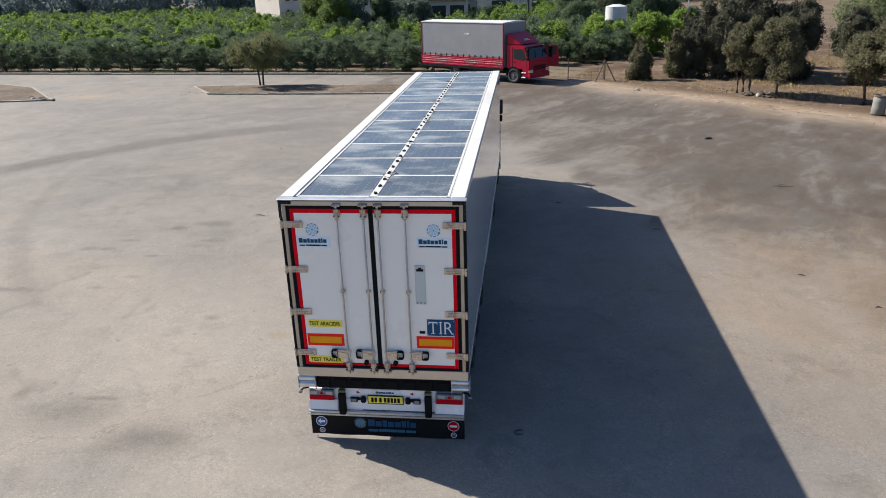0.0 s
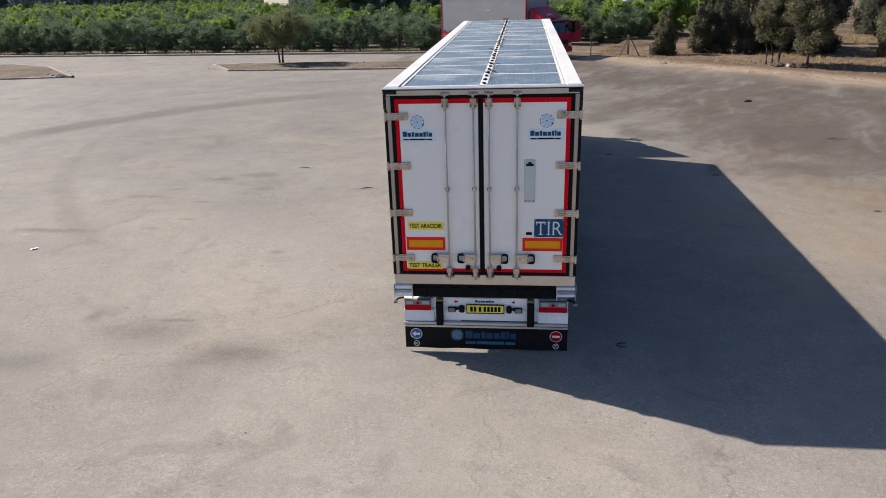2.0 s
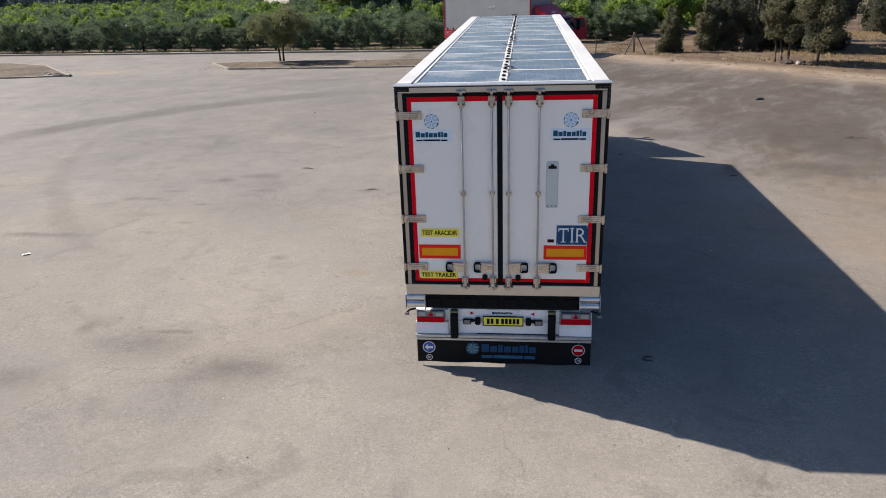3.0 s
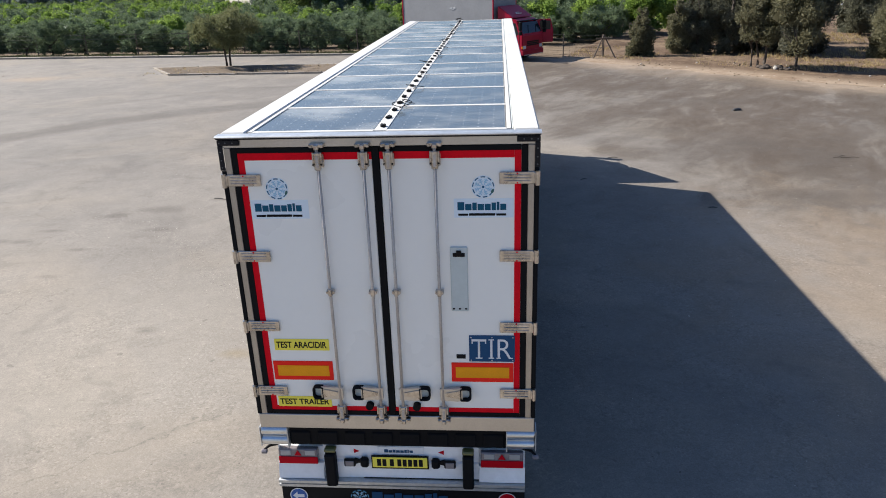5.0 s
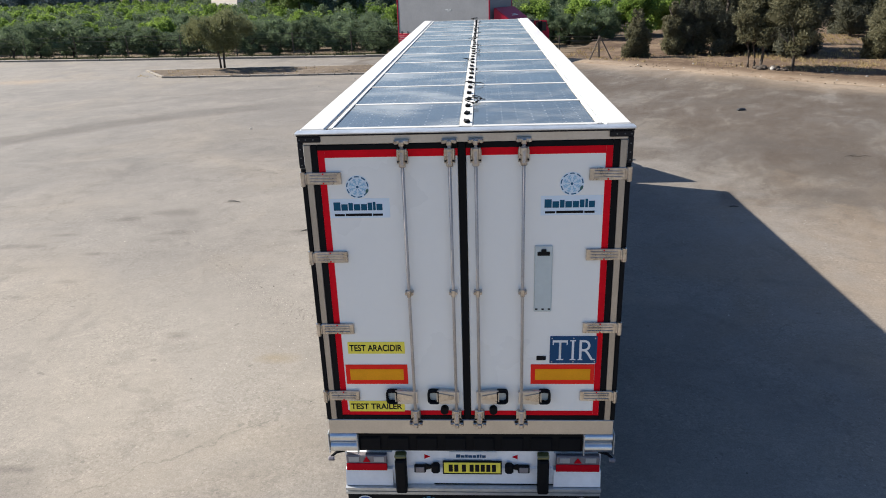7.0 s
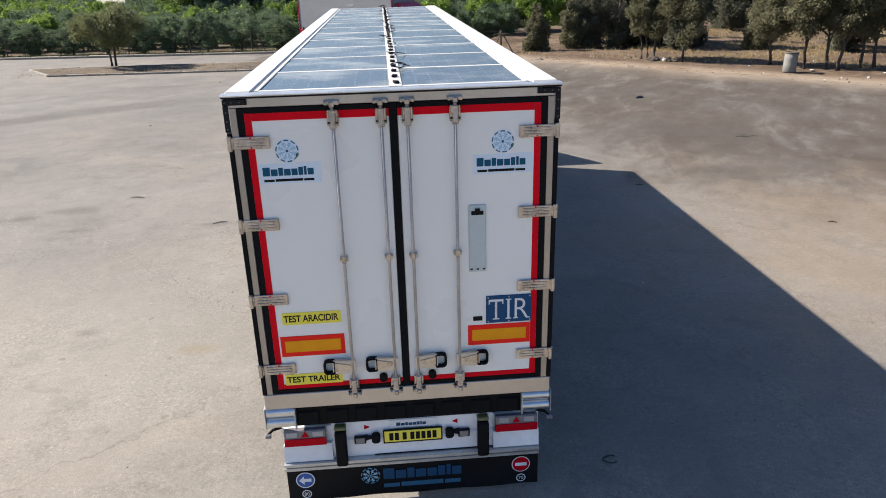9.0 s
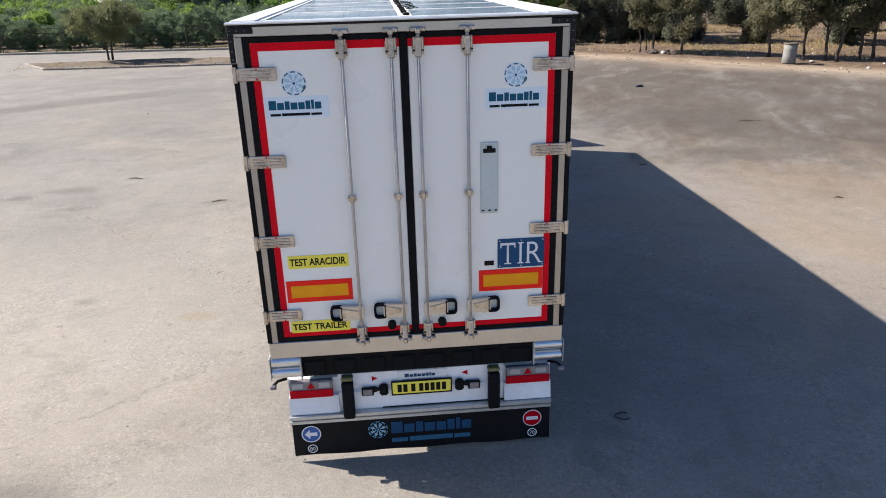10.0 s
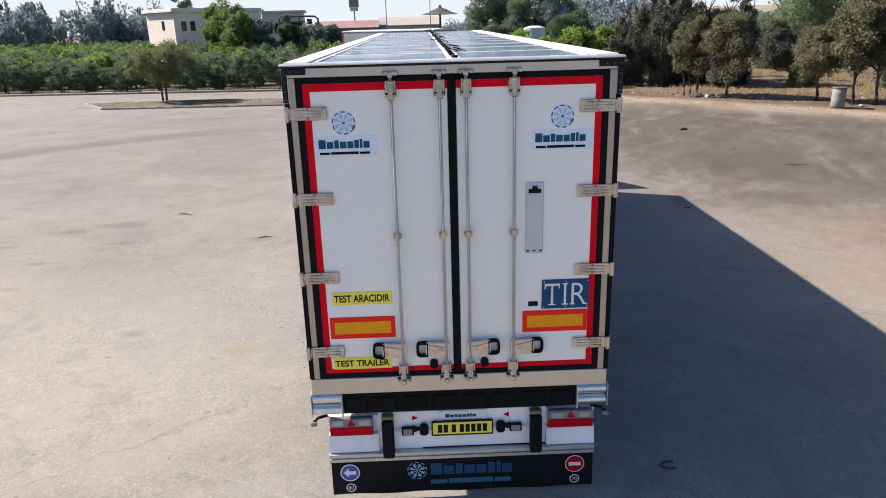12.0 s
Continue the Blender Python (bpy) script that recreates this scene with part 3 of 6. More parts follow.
def trailer_box():
    for s, label in ((-1, "sunlit polished white side wall"), (1, "polished white side wall that mirrors the ground")):
        x = 1.298 * s
        part("side_wall", box(B(), min(x, x - 0.07 * s), max(x, x - 0.07 * s), 0.085, LEN - 0.08, FLOOR + 0.09, ROOF - 0.075, 0.004), M_PANEL, trailer, label)
        part("side_sill", box(B(), min(1.304 * s, 1.21 * s), max(1.304 * s, 1.21 * s), 0.085, LEN - 0.08, FLOOR, FLOOR + 0.087, 0.008), M_STEEL, trailer)
        part("roof_rail", box(B(), min(1.306 * s, 1.1 * s), max(1.306 * s, 1.1 * s), 0.06, LEN - 0.03, ROOF - 0.073, ROOF + 0.012, 0.012), M_ROOF, trailer, "white aluminium roof edge rail")
        part("roof_gutter", box(B(), min(1.0965 * s, 1.088 * s), max(1.0965 * s, 1.088 * s), 0.1, LEN - 0.1, ROOF - 0.01, ROOF + 0.004), M_GREYBAND if s > 0 else M_RIM, trailer)
        part("edge_trim", box(B(), min(1.046 * s, 1.082 * s), max(1.046 * s, 1.082 * s), 0.1, LEN - 0.1, ROOF - 0.012, ROOF + 0.008, 0.003), M_ROOF, trailer)
    part("front_wall", box(B(), -1.298, 1.298, LEN - 0.078, LEN, FLOOR, ROOF - 0.01, 0.01), M_PANEL, trailer)
    part("floor_deck", box(B(), -1.22, 1.22, 0.09, LEN - 0.09, FLOOR, FLOOR + 0.12), M_BLACKPAINT, trailer)
    part("roof_sheet", box(B(), -1.098, 1.098, 0.06, LEN - 0.03, ROOF - 0.07, ROOF - 0.012), M_ROOF, trailer, "white roof sheet")


def rear_frame():
    y0, y1 = -0.012, 0.084
    part("rear_header", box(B(), -1.3, 1.3, y0, y1, 3.85, ROOF - 0.028, 0.004), M_STEEL, trailer, "stainless steel door header")
    part("lip_seal", box(B(), -1.312, 1.312, -0.04, 0.05, ROOF - 0.0275, ROOF - 0.0125, 0.003), M_BLACKPAINT, trailer, "thin black strip under the roof lip")
    lip = profile(B(), [(-0.05, ROOF - 0.012), (-0.053, ROOF - 0.004), (-0.03, ROOF + 0.004), (0.058, ROOF + 0.004), (0.058, ROOF - 0.012)], -1.318, 1.318)
    part("drip_lip", lip, M_ZINC, trailer)
    part("rear_sill", box(B(), -1.3, 1.3, y0, y1, 1.13, 1.284, 0.005), M_STEEL, trailer, "stainless steel rear sill")
    for s in (-1, 1):
        a, b = sorted((1.268 * s, 1.215 * s))
        part("rear_post", box(B(), a, b, y0, y1, 1.286, 3.848, 0.004), M_POSTSTEEL_SHADED, trailer)
        a, b = sorted((1.306 * s, 1.27 * s))
        part("post_edge", box(B(), a, b, y0 - 0.004, y1, 1.286, 3.66, 0.004), M_BLACK, trailer, "black rubber post edge")
        # corner guard with rivets
        bm = B()
        a, b = sorted((1.31 * s, 1.125 * s))
        box(bm, a, b, y0 - 0.016, y0 - 0.002, 3.872, 3.918, 0.004)
        a, b = sorted((1.31 * s, 1.268 * s))
        box(bm, a, b, y0 - 0.016, y0 - 0.002, 3.665, 3.871, 0.004)
        guard = part("corner_guard", bm, M_BLACKPAINT, trailer, "black riveted corner guard")
        for x, z in ((1.29, 3.895), (1.24, 3.895), (1.18, 3.895), (1.289, 3.82), (1.289, 3.75), (1.289, 3.69)):
            part("rivet", disc(B(), x * s, z, 0.006, y0 - 0.02, y0 - 0.014, 8), M_RIM, guard)


ROD_Z0, ROD_Z1 = 1.26, 3.875


def lock_rod(door, x, out):
    """A locking rod with its keepers, bearings and folding handle; out: the side to which the handle lies."""
    rod = part("lock_rod", tube(B(), (x, -0.045, ROD_Z0), (x, -0.045, ROD_Z1), 0.0135, sides=10), M_ROD, door, "stainless steel lock rod", True)
    for z0, z1, cap in ((3.665, 3.815, 3.865), (1.275, 1.415, 1.262)):
        bm = B()
        box(bm, x - 0.045, x + 0.045, -0.026, -0.009, z0 + 0.02, z1 - 0.02, 0.005)
        box(bm, x - 0.027, x + 0.027, -0.066, -0.026, z0, z1, 0.008)
        box(bm, x - 0.04, x - 0.024, -0.06, -0.026, z0 + 0.03, z1, 0.004)
        box(bm, x + 0.024, x + 0.04, -0.06, -0.026, z0 + 0.03, z1, 0.004)
        part("rod_bearing", bm, M_NICKEL, door)
        for dx in (-0.034, 0.034):
            part("bearing_bolt", disc(B(), x + dx, z0 + 0.05, 0.008, -0.066, -0.058, 8), M_INK, door)
        part("bearing_slot", box(B(), x - 0.012, x + 0.012, -0.069, -0.064, z0 + 0.02, z1 - 0.03, 0.002), M_ROD, door)
        bm = B()
        box(bm, x - 0.06, x + 0.06, -0.06, -0.016, cap - 0.014, cap + 0.02, 0.006)
        box(bm, x - 0.02, x + 0.02, -0.075, -0.03, cap - 0.03, cap + 0.012, 0.006)
        disc(bm, x - 0.045, cap, 0.012, -0.07, -0.058, 8)
        disc(bm, x + 0.045, cap, 0.012, -0.07, -0.058, 8)
        part("cam_keeper", bm, M_NICKEL, door)
    bm = B()
    box(bm, x - 0.035, x + 0.035, -0.05, -0.004, 2.55, 2.59, 0.006)
    box(bm, x - 0.018, x + 0.018, -0.064, -0.03, 2.535, 2.605, 0.006)
    disc(bm, x - 0.028, 2.57, 0.009, -0.056, -0.048, 8)
    disc(bm, x + 0.028, 2.57, 0.009, -0.056, -0.048, 8)
    part("rod_guide", bm, M_NICKEL, door)
    # handle: a tapered steel grip that ends in a rounded black loop, over a shallow pan
    bm = prism(B(), [(x - 0.025 * out, 1.487), (x - 0.025 * out, 1.603), (x + 0.05 * out, 1.607), (x + 0.13 * out, 1.621), (x + 0.176 * out, 1.606), (x + 0.176 * out, 1.488), (x + 0.13 * out, 1.476), (x + 0.05 * out, 1.484)], -0.052, -0.02)
    grip = part("handle_plate", bm, M_STEEL, door, "stainless steel handle plate")
    part("handle_rib", prism(B(), [(x + 0.02 * out, 1.535), (x + 0.02 * out, 1.565), (x + 0.16 * out, 1.595), (x + 0.16 * out, 1.503)], -0.06, -0.05), M_NICKEL, grip)
    part("handle_edge", prism(B(), [(x - 0.03 * out, 1.6), (x - 0.03 * out, 1.611), (x + 0.17 * out, 1.622), (x + 0.17 * out, 1.611)], -0.058, -0.05), M_ROD, grip)
    u, v, lo, hi = x + 0.158 * out, x + 0.25 * out, 1.488, 1.608
    ring = []
    for cx, cz, a0 in ((v - 0.03 * out, hi - 0.03, 90), (v - 0.03 * out, lo + 0.03, 0), (u + 0.014 * out, lo + 0.012, -90), (u + 0.014 * out, hi - 0.012, -180)):
        rad = 0.03 if abs(cx - v) < 0.05 else 0.012
        for k in range(4):
            ang = radians(a0 - 30 * k)
            ring.append((cx + out * rad * math.cos(ang), cz + rad * math.sin(ang)))
    mid_x, mid_z = sum(p[0] for p in ring) / 16, sum(p[1] for p in ring) / 16
    bm = B()
    rows = [[bm.verts.new((mid_x + (px - mid_x) * f, yy, mid_z + (pz - mid_z) * f)) for px, pz in ring] for f, yy in ((1.14, -0.012), (1.16, -0.05), (1.06, -0.064), (0.86, -0.058), (0.76, -0.022))]
    for ra, rb in zip(rows, rows[1:]):
        for k in range(16):
            bm.faces.new((ra[k], ra[(k + 1) % 16], rb[(k + 1) % 16], rb[k]))
    bmesh.ops.recalc_face_normals(bm, faces=bm.faces)
    part("handle_loop", bm, M_BLACK, door, "rounded black plastic handle loop", True)
    part("handle_pan", box(B(), *sorted((u, v - 0.012 * out)), -0.012, -0.0085, lo + 0.01, hi - 0.01, 0.002), M_GREYBAND, door)


def hinge(door, z, s):
    """A strap hinge of ribbed steel with its knuckle on the post."""
    a, b = sorted((0.985 * s, 1.272 * s))
    bm = box(B(), a, b, -0.024, -0.008, z - 0.05, z + 0.05, 0.004)
    for k in (-0.026, 0.0, 0.026):
        a, b = sorted((1.02 * s, 1.24 * s))
        box(bm, a, b, -0.03, -0.023, z + k - 0.006, z + k + 0.006, 0.003)
    tube(bm, (1.292 * s, -0.03, z - 0.058), (1.292 * s, -0.03, z + 0.058), 0.02, sides=10)
    box(bm, min(1.262 * s, 1.3 * s), max(1.262 * s, 1.3 * s), -0.036, -0.012, z - 0.045, z + 0.045, 0.004)
    part("hinge", bm, M_NICKEL, door, "ribbed stainless steel strap hinge")
    for k in (-0.038, 0.038):
        part("hinge_bolt", disc(B(), 1.13 * s, z + k, 0.007, -0.029, -0.022, 8), M_RED, door)


def emblem(parent, x, z, r, y, ring, wheel):
    """A round emblem of plain shapes: a broken ring, eight branched spokes, a hub and a leaf."""
    bm = B()
    for i in range(9):
        arc(bm, x, z, r * 0.9, r, 2 + i * 38, 27 + i * 38, y - 0.0015, y, 5)
    part("emblem_ring", bm, ring, parent)
    part("emblem_hub", disc(B(), x, z, r * 0.12, y - 0.0016, y, 16), ring, parent)
    bm = B()
    c = Vector((x, z))
    for i in range(8):
        a = radians(22 + i * 45)
        d, n = Vector((math.cos(a), math.sin(a))), Vector((-math.sin(a), math.cos(a)))
        prism(bm, [tuple(c + d * r * 0.2 + n * r * 0.04), tuple(c + d * r * 0.8 + n * r * 0.04), tuple(c + d * r * 0.8 - n * r * 0.04), tuple(c + d * r * 0.2 - n * r * 0.04)], y - 0.0013, y)
        for k in (0.42, 0.6):
            for sgn in (-1, 1):
                e = (d + n * sgn).normalized()
                w = (n - d * sgn).normalized() * r * 0.035
                p = c + d * r * k
                prism(bm, [tuple(p + w), tuple(p + e * r * 0.22 + w), tuple(p + e * r * 0.22 - w), tuple(p - w)], y - 0.0012, y)
    part("emblem_spokes", bm, M_PALEPRINT, parent)
    bm = B()
    d = Vector((math.cos(radians(-24)), math.sin(radians(-24))))
    n = Vector((-d.y, d.x))
    p = c + d * r * 0.93
    prism(bm, [tuple(p + n * r * 0.22 * math.cos(t) + d * r * 0.12 * math.sin(t)) for t in [2 * math.pi * i / 12 for i in range(12)]], y - 0.0022, y - 0.0006)
    part("emblem_leaf", bm, wheel, parent)


WORD = ((7, 1.0), (6.5, 0.76), (4.5, 0.92), (6.5, 0.76), (6, 0.76), (4.5, 0.92), (2.6, 1.0), (6, 0.76))
URL = ((9, 0.7), (24, 0.8), (9, 0.7))


def rear_doors():
    y = 0.0
    mid = -0.015
    for s in (-1, 1):
        inner, outer = mid + 0.032 * s, 1.21 * s
        a, b = sorted((inner, outer))
        door = part("rear_door", box(B(), a, b, y, 0.075, 1.29, 3.845, 0.004), M_DOOR, trailer, "closed white insulated rear door")
        # rubber seal round the outer edges
        bm = B()
        u, v = sorted((1.212 * s, 1.162 * s))
        box(bm, u, v, y - 0.008, y + 0.02, 1.288, 3.846, 0.003)
        u, v = sorted((inner, 1.161 * s))
        box(bm, u, v, y - 0.008, y + 0.02, 3.803, 3.846, 0.003)
        box(bm, u, v, y - 0.008, y + 0.02, 1.288, 1.331, 0.003)
        part("door_seal", bm, M_BLACK, door, "black rubber door seal")
        # red tape inside the seal
        bm = B()
        u, v = sorted((1.161 * s, 1.108 * s))
        box(bm, u, v, y - 0.003, y + 0.01, 1.332, 3.802)
        u, v = sorted((inner, 1.107 * s))
        box(bm, u, v, y - 0.003, y + 0.01, 3.742, 3.802)
        box(bm, u, v, y - 0.003, y + 0.01, 1.332, 1.378)
        part("red_tape", bm, M_RED, door, "red outline tape")
        for z in (3.577, 2.897, 2.223, 1.547):
            hinge(door, z, s)
        for x in ((-0.484, -0.111) if s < 0 else (0.095, 0.469)):
            lock_rod(door, x, s)
        bm = disc(B(), 0.22 * s, 1.402, 0.036, -0.05, -0.001, 16)
        part("door_buffer", bm, M_BLACK, door, "round black rubber buffer")
        # marker plate: red border, amber middle
        x0, x1 = (-1.094, -0.54) if s < 0 else (0.55, 1.105)
        z0, z1 = 1.66, 1.857
        part("marker_board", box(B(), x0, x1, -0.006, 0.004, z0, z1, 0.001), M_ORANGE_RED, door, "red-bordered marker board")
        part("amber_field", box(B(), x0 + 0.038, x1 - 0.036, -0.009, -0.004, z0 + 0.044, z1 - 0.044), M_AMBER, door, "amber reflective field")
        # emblem and plain bars for the maker's lettering
        cx = -0.863 if s < 0 else 0.853
        part("emblem_film", disc(B(), cx, 3.498, 0.096, -0.0011, 0.002, 32), M_FILM, door)
        emblem(door, cx, 3.498, 0.09, -0.002, M_RINGPRINT, M_LEAFPRINT)
        x0 = -1.07 if s < 0 else 0.64
        part("sticker_film", box(B(), x0 - 0.03, x0 + 0.46, -0.0012, 0.002, 3.235, 3.4), M_FILM, door, "pale blue sticker film")
        bars("maker_bar", x0, 3.3, 0.4, 0.07, -0.0035, 0.002, WORD, M_TEAL, door)
        bars("address_bar", x0 + 0.005, 3.252, 0.395, 0.026, -0.0035, 0.002, URL, M_INK, door)
    left, right = [o for o in trailer.children if o.name.startswith("rear_door")]
    part("centre_seal", box(B(), mid - 0.03, mid + 0.03, -0.012, 0.07, 1.288, 3.846, 0.004), M_BLACK, trailer, "black rubber seal between the doors")
    for z0, z1, x0, x1, text in ((1.97, 2.084, -1.058, -0.555, "TEST ARACIDIR"), (1.37, 1.479, -1.09, -0.585, "TEST TRAILER")):
        st = part("yellow_sticker", box(B(), x0, x1, -0.0055, 0.002, z0, z1), M_YELLOW, left, "yellow sticker with black capitals")
        put_word("sticker_text", text, x0 + 0.014, -0.0065, z0 + 0.024, z1 - z0 - 0.048, x1 - x0 - 0.036, M_INK, left, 0.026)
    # navy plate with three white capitals
    part("navy_plate", box(B(), 0.712, 1.118, -0.008, 0.002, 1.872, 2.135, 0.002), M_NAVY, right, "navy blue plate with white capitals")
    put_word("plate_text", "T", 0.735, -0.0095, 1.905, 0.195, 0.13, M_WHITE, right, -0.006)
    put_word("plate_text", "I", 0.9, -0.0095, 1.905, 0.195, 0.02, M_WHITE, right, -0.006)
    put_word("plate_text", "R", 0.965, -0.0095, 1.905, 0.195, 0.125, M_WHITE, right, -0.006)
    for x, z, w in ((0.8, 1.905, 0.06), (0.91, 1.905, 0.05), (0.91, 2.09, 0.05), (0.974, 1.905, 0.04), (1.085, 1.905, 0.035)):
        part("letter_serif", box(B(), x - w / 2, x + w / 2, -0.0105, -0.0085, z, z + 0.01), M_WHITE, right)
    for x in (0.735, 0.855):
        part("letter_serif", box(B(), x, x + 0.01, -0.0105, -0.0085, 2.055, 2.095), M_WHITE, right)
    for x, z in ((0.73, 2.118), (1.1, 2.118), (0.73, 1.888), (1.1, 1.888), (0.915, 2.118), (0.915, 1.888)):
        part("plate_screw", disc(B(), x, z, 0.006, -0.012, -0.006, 8), M_ZINC, right)
    part("tag", box(B(), 0.598, 0.68, -0.006, 0.002, 1.9, 1.942, 0.002), M_INK, right, "small black tag")
    # long grey recess for the inner latch
    latch = part("latch_plate", box(B(), 0.566, 0.716, -0.014, 0.004, 2.374, 2.98, 0.012), M_GREYBAND, right, "long grey latch cover plate")
    bm = box(B(), 0.59, 0.692, -0.02, -0.01, 2.89, 2.925, 0.003)
    box(bm, 0.62, 0.662, -0.03, -0.012, 2.9, 2.948, 0.004)
    part("latch_grip", bm, M_INK, right, "black latch grip")
    for x in (0.588, 0.641, 0.694):
        part("latch_screw", box(B(), x - 0.01, x + 0.01, -0.018, -0.012, 2.396, 2.408), M_INK, right)


def solar_roof():
    pitch = (LEN - 0.32) / 12
    z = ROOF - 0.010
    me = {}
    for s, x0, x1 in ((-1, -1.036, -0.036), (1, 0.074, 1.036)):
        bm = box(B(), x0, x1, 0.0, pitch - 0.056, 0.0, 0.012, 0.003)
        me[s] = finish(bm, "solar_panel", M_SOLAR)
    for i in range(12):
        y = 0.13 + i * pitch
        for s in (-1, 1):
            ob = part("solar_panel", me[s], None, trailer, "dusty dark blue flexible solar panel" if i == 0 else "")
            ob.location = (0, y, z)
    for i in range(13):
        y = 0.13 + i * pitch - 0.05
        for x0, x1 in ((-1.045, -0.034), (0.072, 1.045)):
            part("joint_strip", box(B(), x0, x1, y, y + 0.055, z, z + 0.0155, 0.003), M_ROOF, trailer)
    strip = part("cable_strip", box(B(), -0.033, 0.071, 0.1, LEN - 0.15, z, z + 0.016, 0.003), M_ROOF, trailer, "white cable strip with black connectors")
    bm = B()
    box(bm, -0.026, 0.022, -0.03, 0.03, 0, 0.02, 0.006)
    tube(bm, (-0.012, -0.05, 0.014), (-0.012, 0.05, 0.014), 0.008, sides=6)
    con = finish(bm, "connector", M_BLACK)
    for i in range(36):
        ob = part("connector", con, None, strip)
        ob.location = (0.022 + random.uniform(-0.006, 0.006), 0.24 + i * (LEN - 0.55) / 35.5, z + 0.016)
        ob.rotation_euler = (0, 0, random.uniform(-0.3, 0.3))
    # loose black leads: each joint has a tangle of its own
    for i in range(12):
        y = 0.13 + i * pitch + pitch - 0.05
        rnd = random.Random(40 + i)
        side = rnd.choice((-1, 1, 1))
        for loop in range(rnd.choice((1, 1, 2))):
            reach, turn, size = rnd.uniform(0.02, 0.2), rnd.uniform(0, 6.28), rnd.uniform(0.03, 0.07)
            cx, cy = 0.02 + side * reach * 0.5, y + rnd.uniform(-0.16, 0.12)
            pts = [(0.02, y - 0.13 - 0.05 * loop, z + 0.02)]
            for k in range(10):
                ang = turn + k * 0.62
                pts.append((cx + size * (1.0 + 0.08 * k) * math.cos(ang), cy + size * 0.9 * math.sin(ang), z + 0.024 + 0.035 * math.sin(k / 9 * math.pi) + 0.02 * loop))
            pts.append((cx + side * rnd.uniform(0.05, 0.2), cy + rnd.uniform(-0.04, 0.1), z + 0.026))
            pts = [Vector(p) for p in pts]
            fine = []
            for p, q, r in zip(pts, pts[1:], pts[2:]):
                fine += [(p + q) / 2, (p + 6 * q + r) / 8]
            part("lead", bent(B(), [tuple(p) for p in fine], [0.0042] * len(fine), 5), M_BLACK, strip, "loose black lead")


def wheel_parts(parent, x, y, z, r, w, s, rim_mat):
    """A tyre with a rounded shoulder and a dished rim, at x, facing the side s."""
    bm = B()
    prof = [(-w / 2, r * 0.58), (-w / 2, r * 0.9), (-w * 0.38, r * 0.985), (w * 0.38, r * 0.985), (w / 2, r * 0.9), (w / 2, r * 0.58)]
    n = 28
    rings = [[bm.verts.new((x + px, y + pr * math.cos(2 * math.pi * i / n), z + pr * math.sin(2 * math.pi * i / n))) for px, pr in prof] for i in range(n)]
    for i in range(n):
        a, b = rings[i], rings[(i + 1) % n]
        for k in range(len(prof)):
            k2 = (k + 1) % len(prof)
            bm.faces.new((a[k], a[k2], b[k2], b[k]))
    bmesh.ops.recalc_face_normals(bm, faces=bm.faces)
    wheel = part("wheel", bm, M_TYRE, parent, "black road tyre", True)
    bm = tube(B(), (x + s * w * 0.28, y, z), (x + s * w * 0.4, y, z), r * 0.585, r * 0.5, 24)
    tube(bm, (x + s * w * 0.4, y, z), (x + s * w * 0.55, y, z), r * 0.22, r * 0.18, 16)
    for i in range(10):
        a = 2 * math.pi * i / 10
        c = (x + s * w * 0.4, y + r * 0.33 * math.cos(a), z + r * 0.33 * math.sin(a))
        tube(bm, c, (c[0] + s * 0.03, c[1], c[2]), 0.018, sides=6)
    part("rim", bm, rim_mat, wheel, "steel rim with wheel nuts")
    return wheel


def chassis():
    for s in (-1, 1):
        bm = box(B(), 0.5 * s - 0.06, 0.5 * s + 0.06, 0.3, 12.8, 0.78, FLOOR - 0.002, 0.01)
        part("chassis_rail", bm, M_BLACKPAINT, trailer)
        for y in (2.4, 3.72, 5.04):
            wz = 0.5 - math.tan(radians(0.33)) * y
            wheel_parts(trailer, 1.03 * s, y, wz, 0.5, 0.37, s, M_RIM)
            bm = B()
            pts = [(y + 0.58 * math.cos(radians(a)), wz + 0.58 * math.sin(radians(a))) for a in range(25, 156, 13)]
            pts += [(y + 0.565 * math.cos(radians(a)), wz + 0.565 * math.sin(radians(a))) for a in range(155, 24, -13)]
            profile(bm, pts, 1.03 * s - 0.2, 1.03 * s + 0.2)
            part("mudguard", bm, M_BLACK, trailer, "black plastic mudguard")
        # side guard between the axles and the landing legs
        bm = B()
        for z in (0.55, 0.82):
            box(bm, 1.22 * s - 0.015, 1.22 * s + 0.015, 6.1, 10.2, z - 0.05, z + 0.05, 0.008)
        for y in (6.4, 8.1, 9.9):
            box(bm, 1.2 * s - 0.02, 1.2 * s + 0.01, y - 0.04, y + 0.04, 0.48, FLOOR + 0.01, 0.006)
        part("side_guard", bm, M_ZINC, trailer, "aluminium side guard rails")
        bm = B()
        box(bm, 0.9 * s - 0.07, 0.9 * s + 0.07, 10.7, 10.84, 0.25, FLOOR, 0.01)
        box(bm, 0.9 * s - 0.14, 0.9 * s + 0.14, 10.66, 10.9, 0.2, 0.25, 0.01)
        part("landing_leg", bm, M_BLACKPAINT, trailer)
    for y in (2.4, 3.72, 5.04):
        part("axle", tube(B(), (-0.95, y, 0.5), (0.95, y, 0.5), 0.07, sides=12), M_BLACKPAINT, trailer)


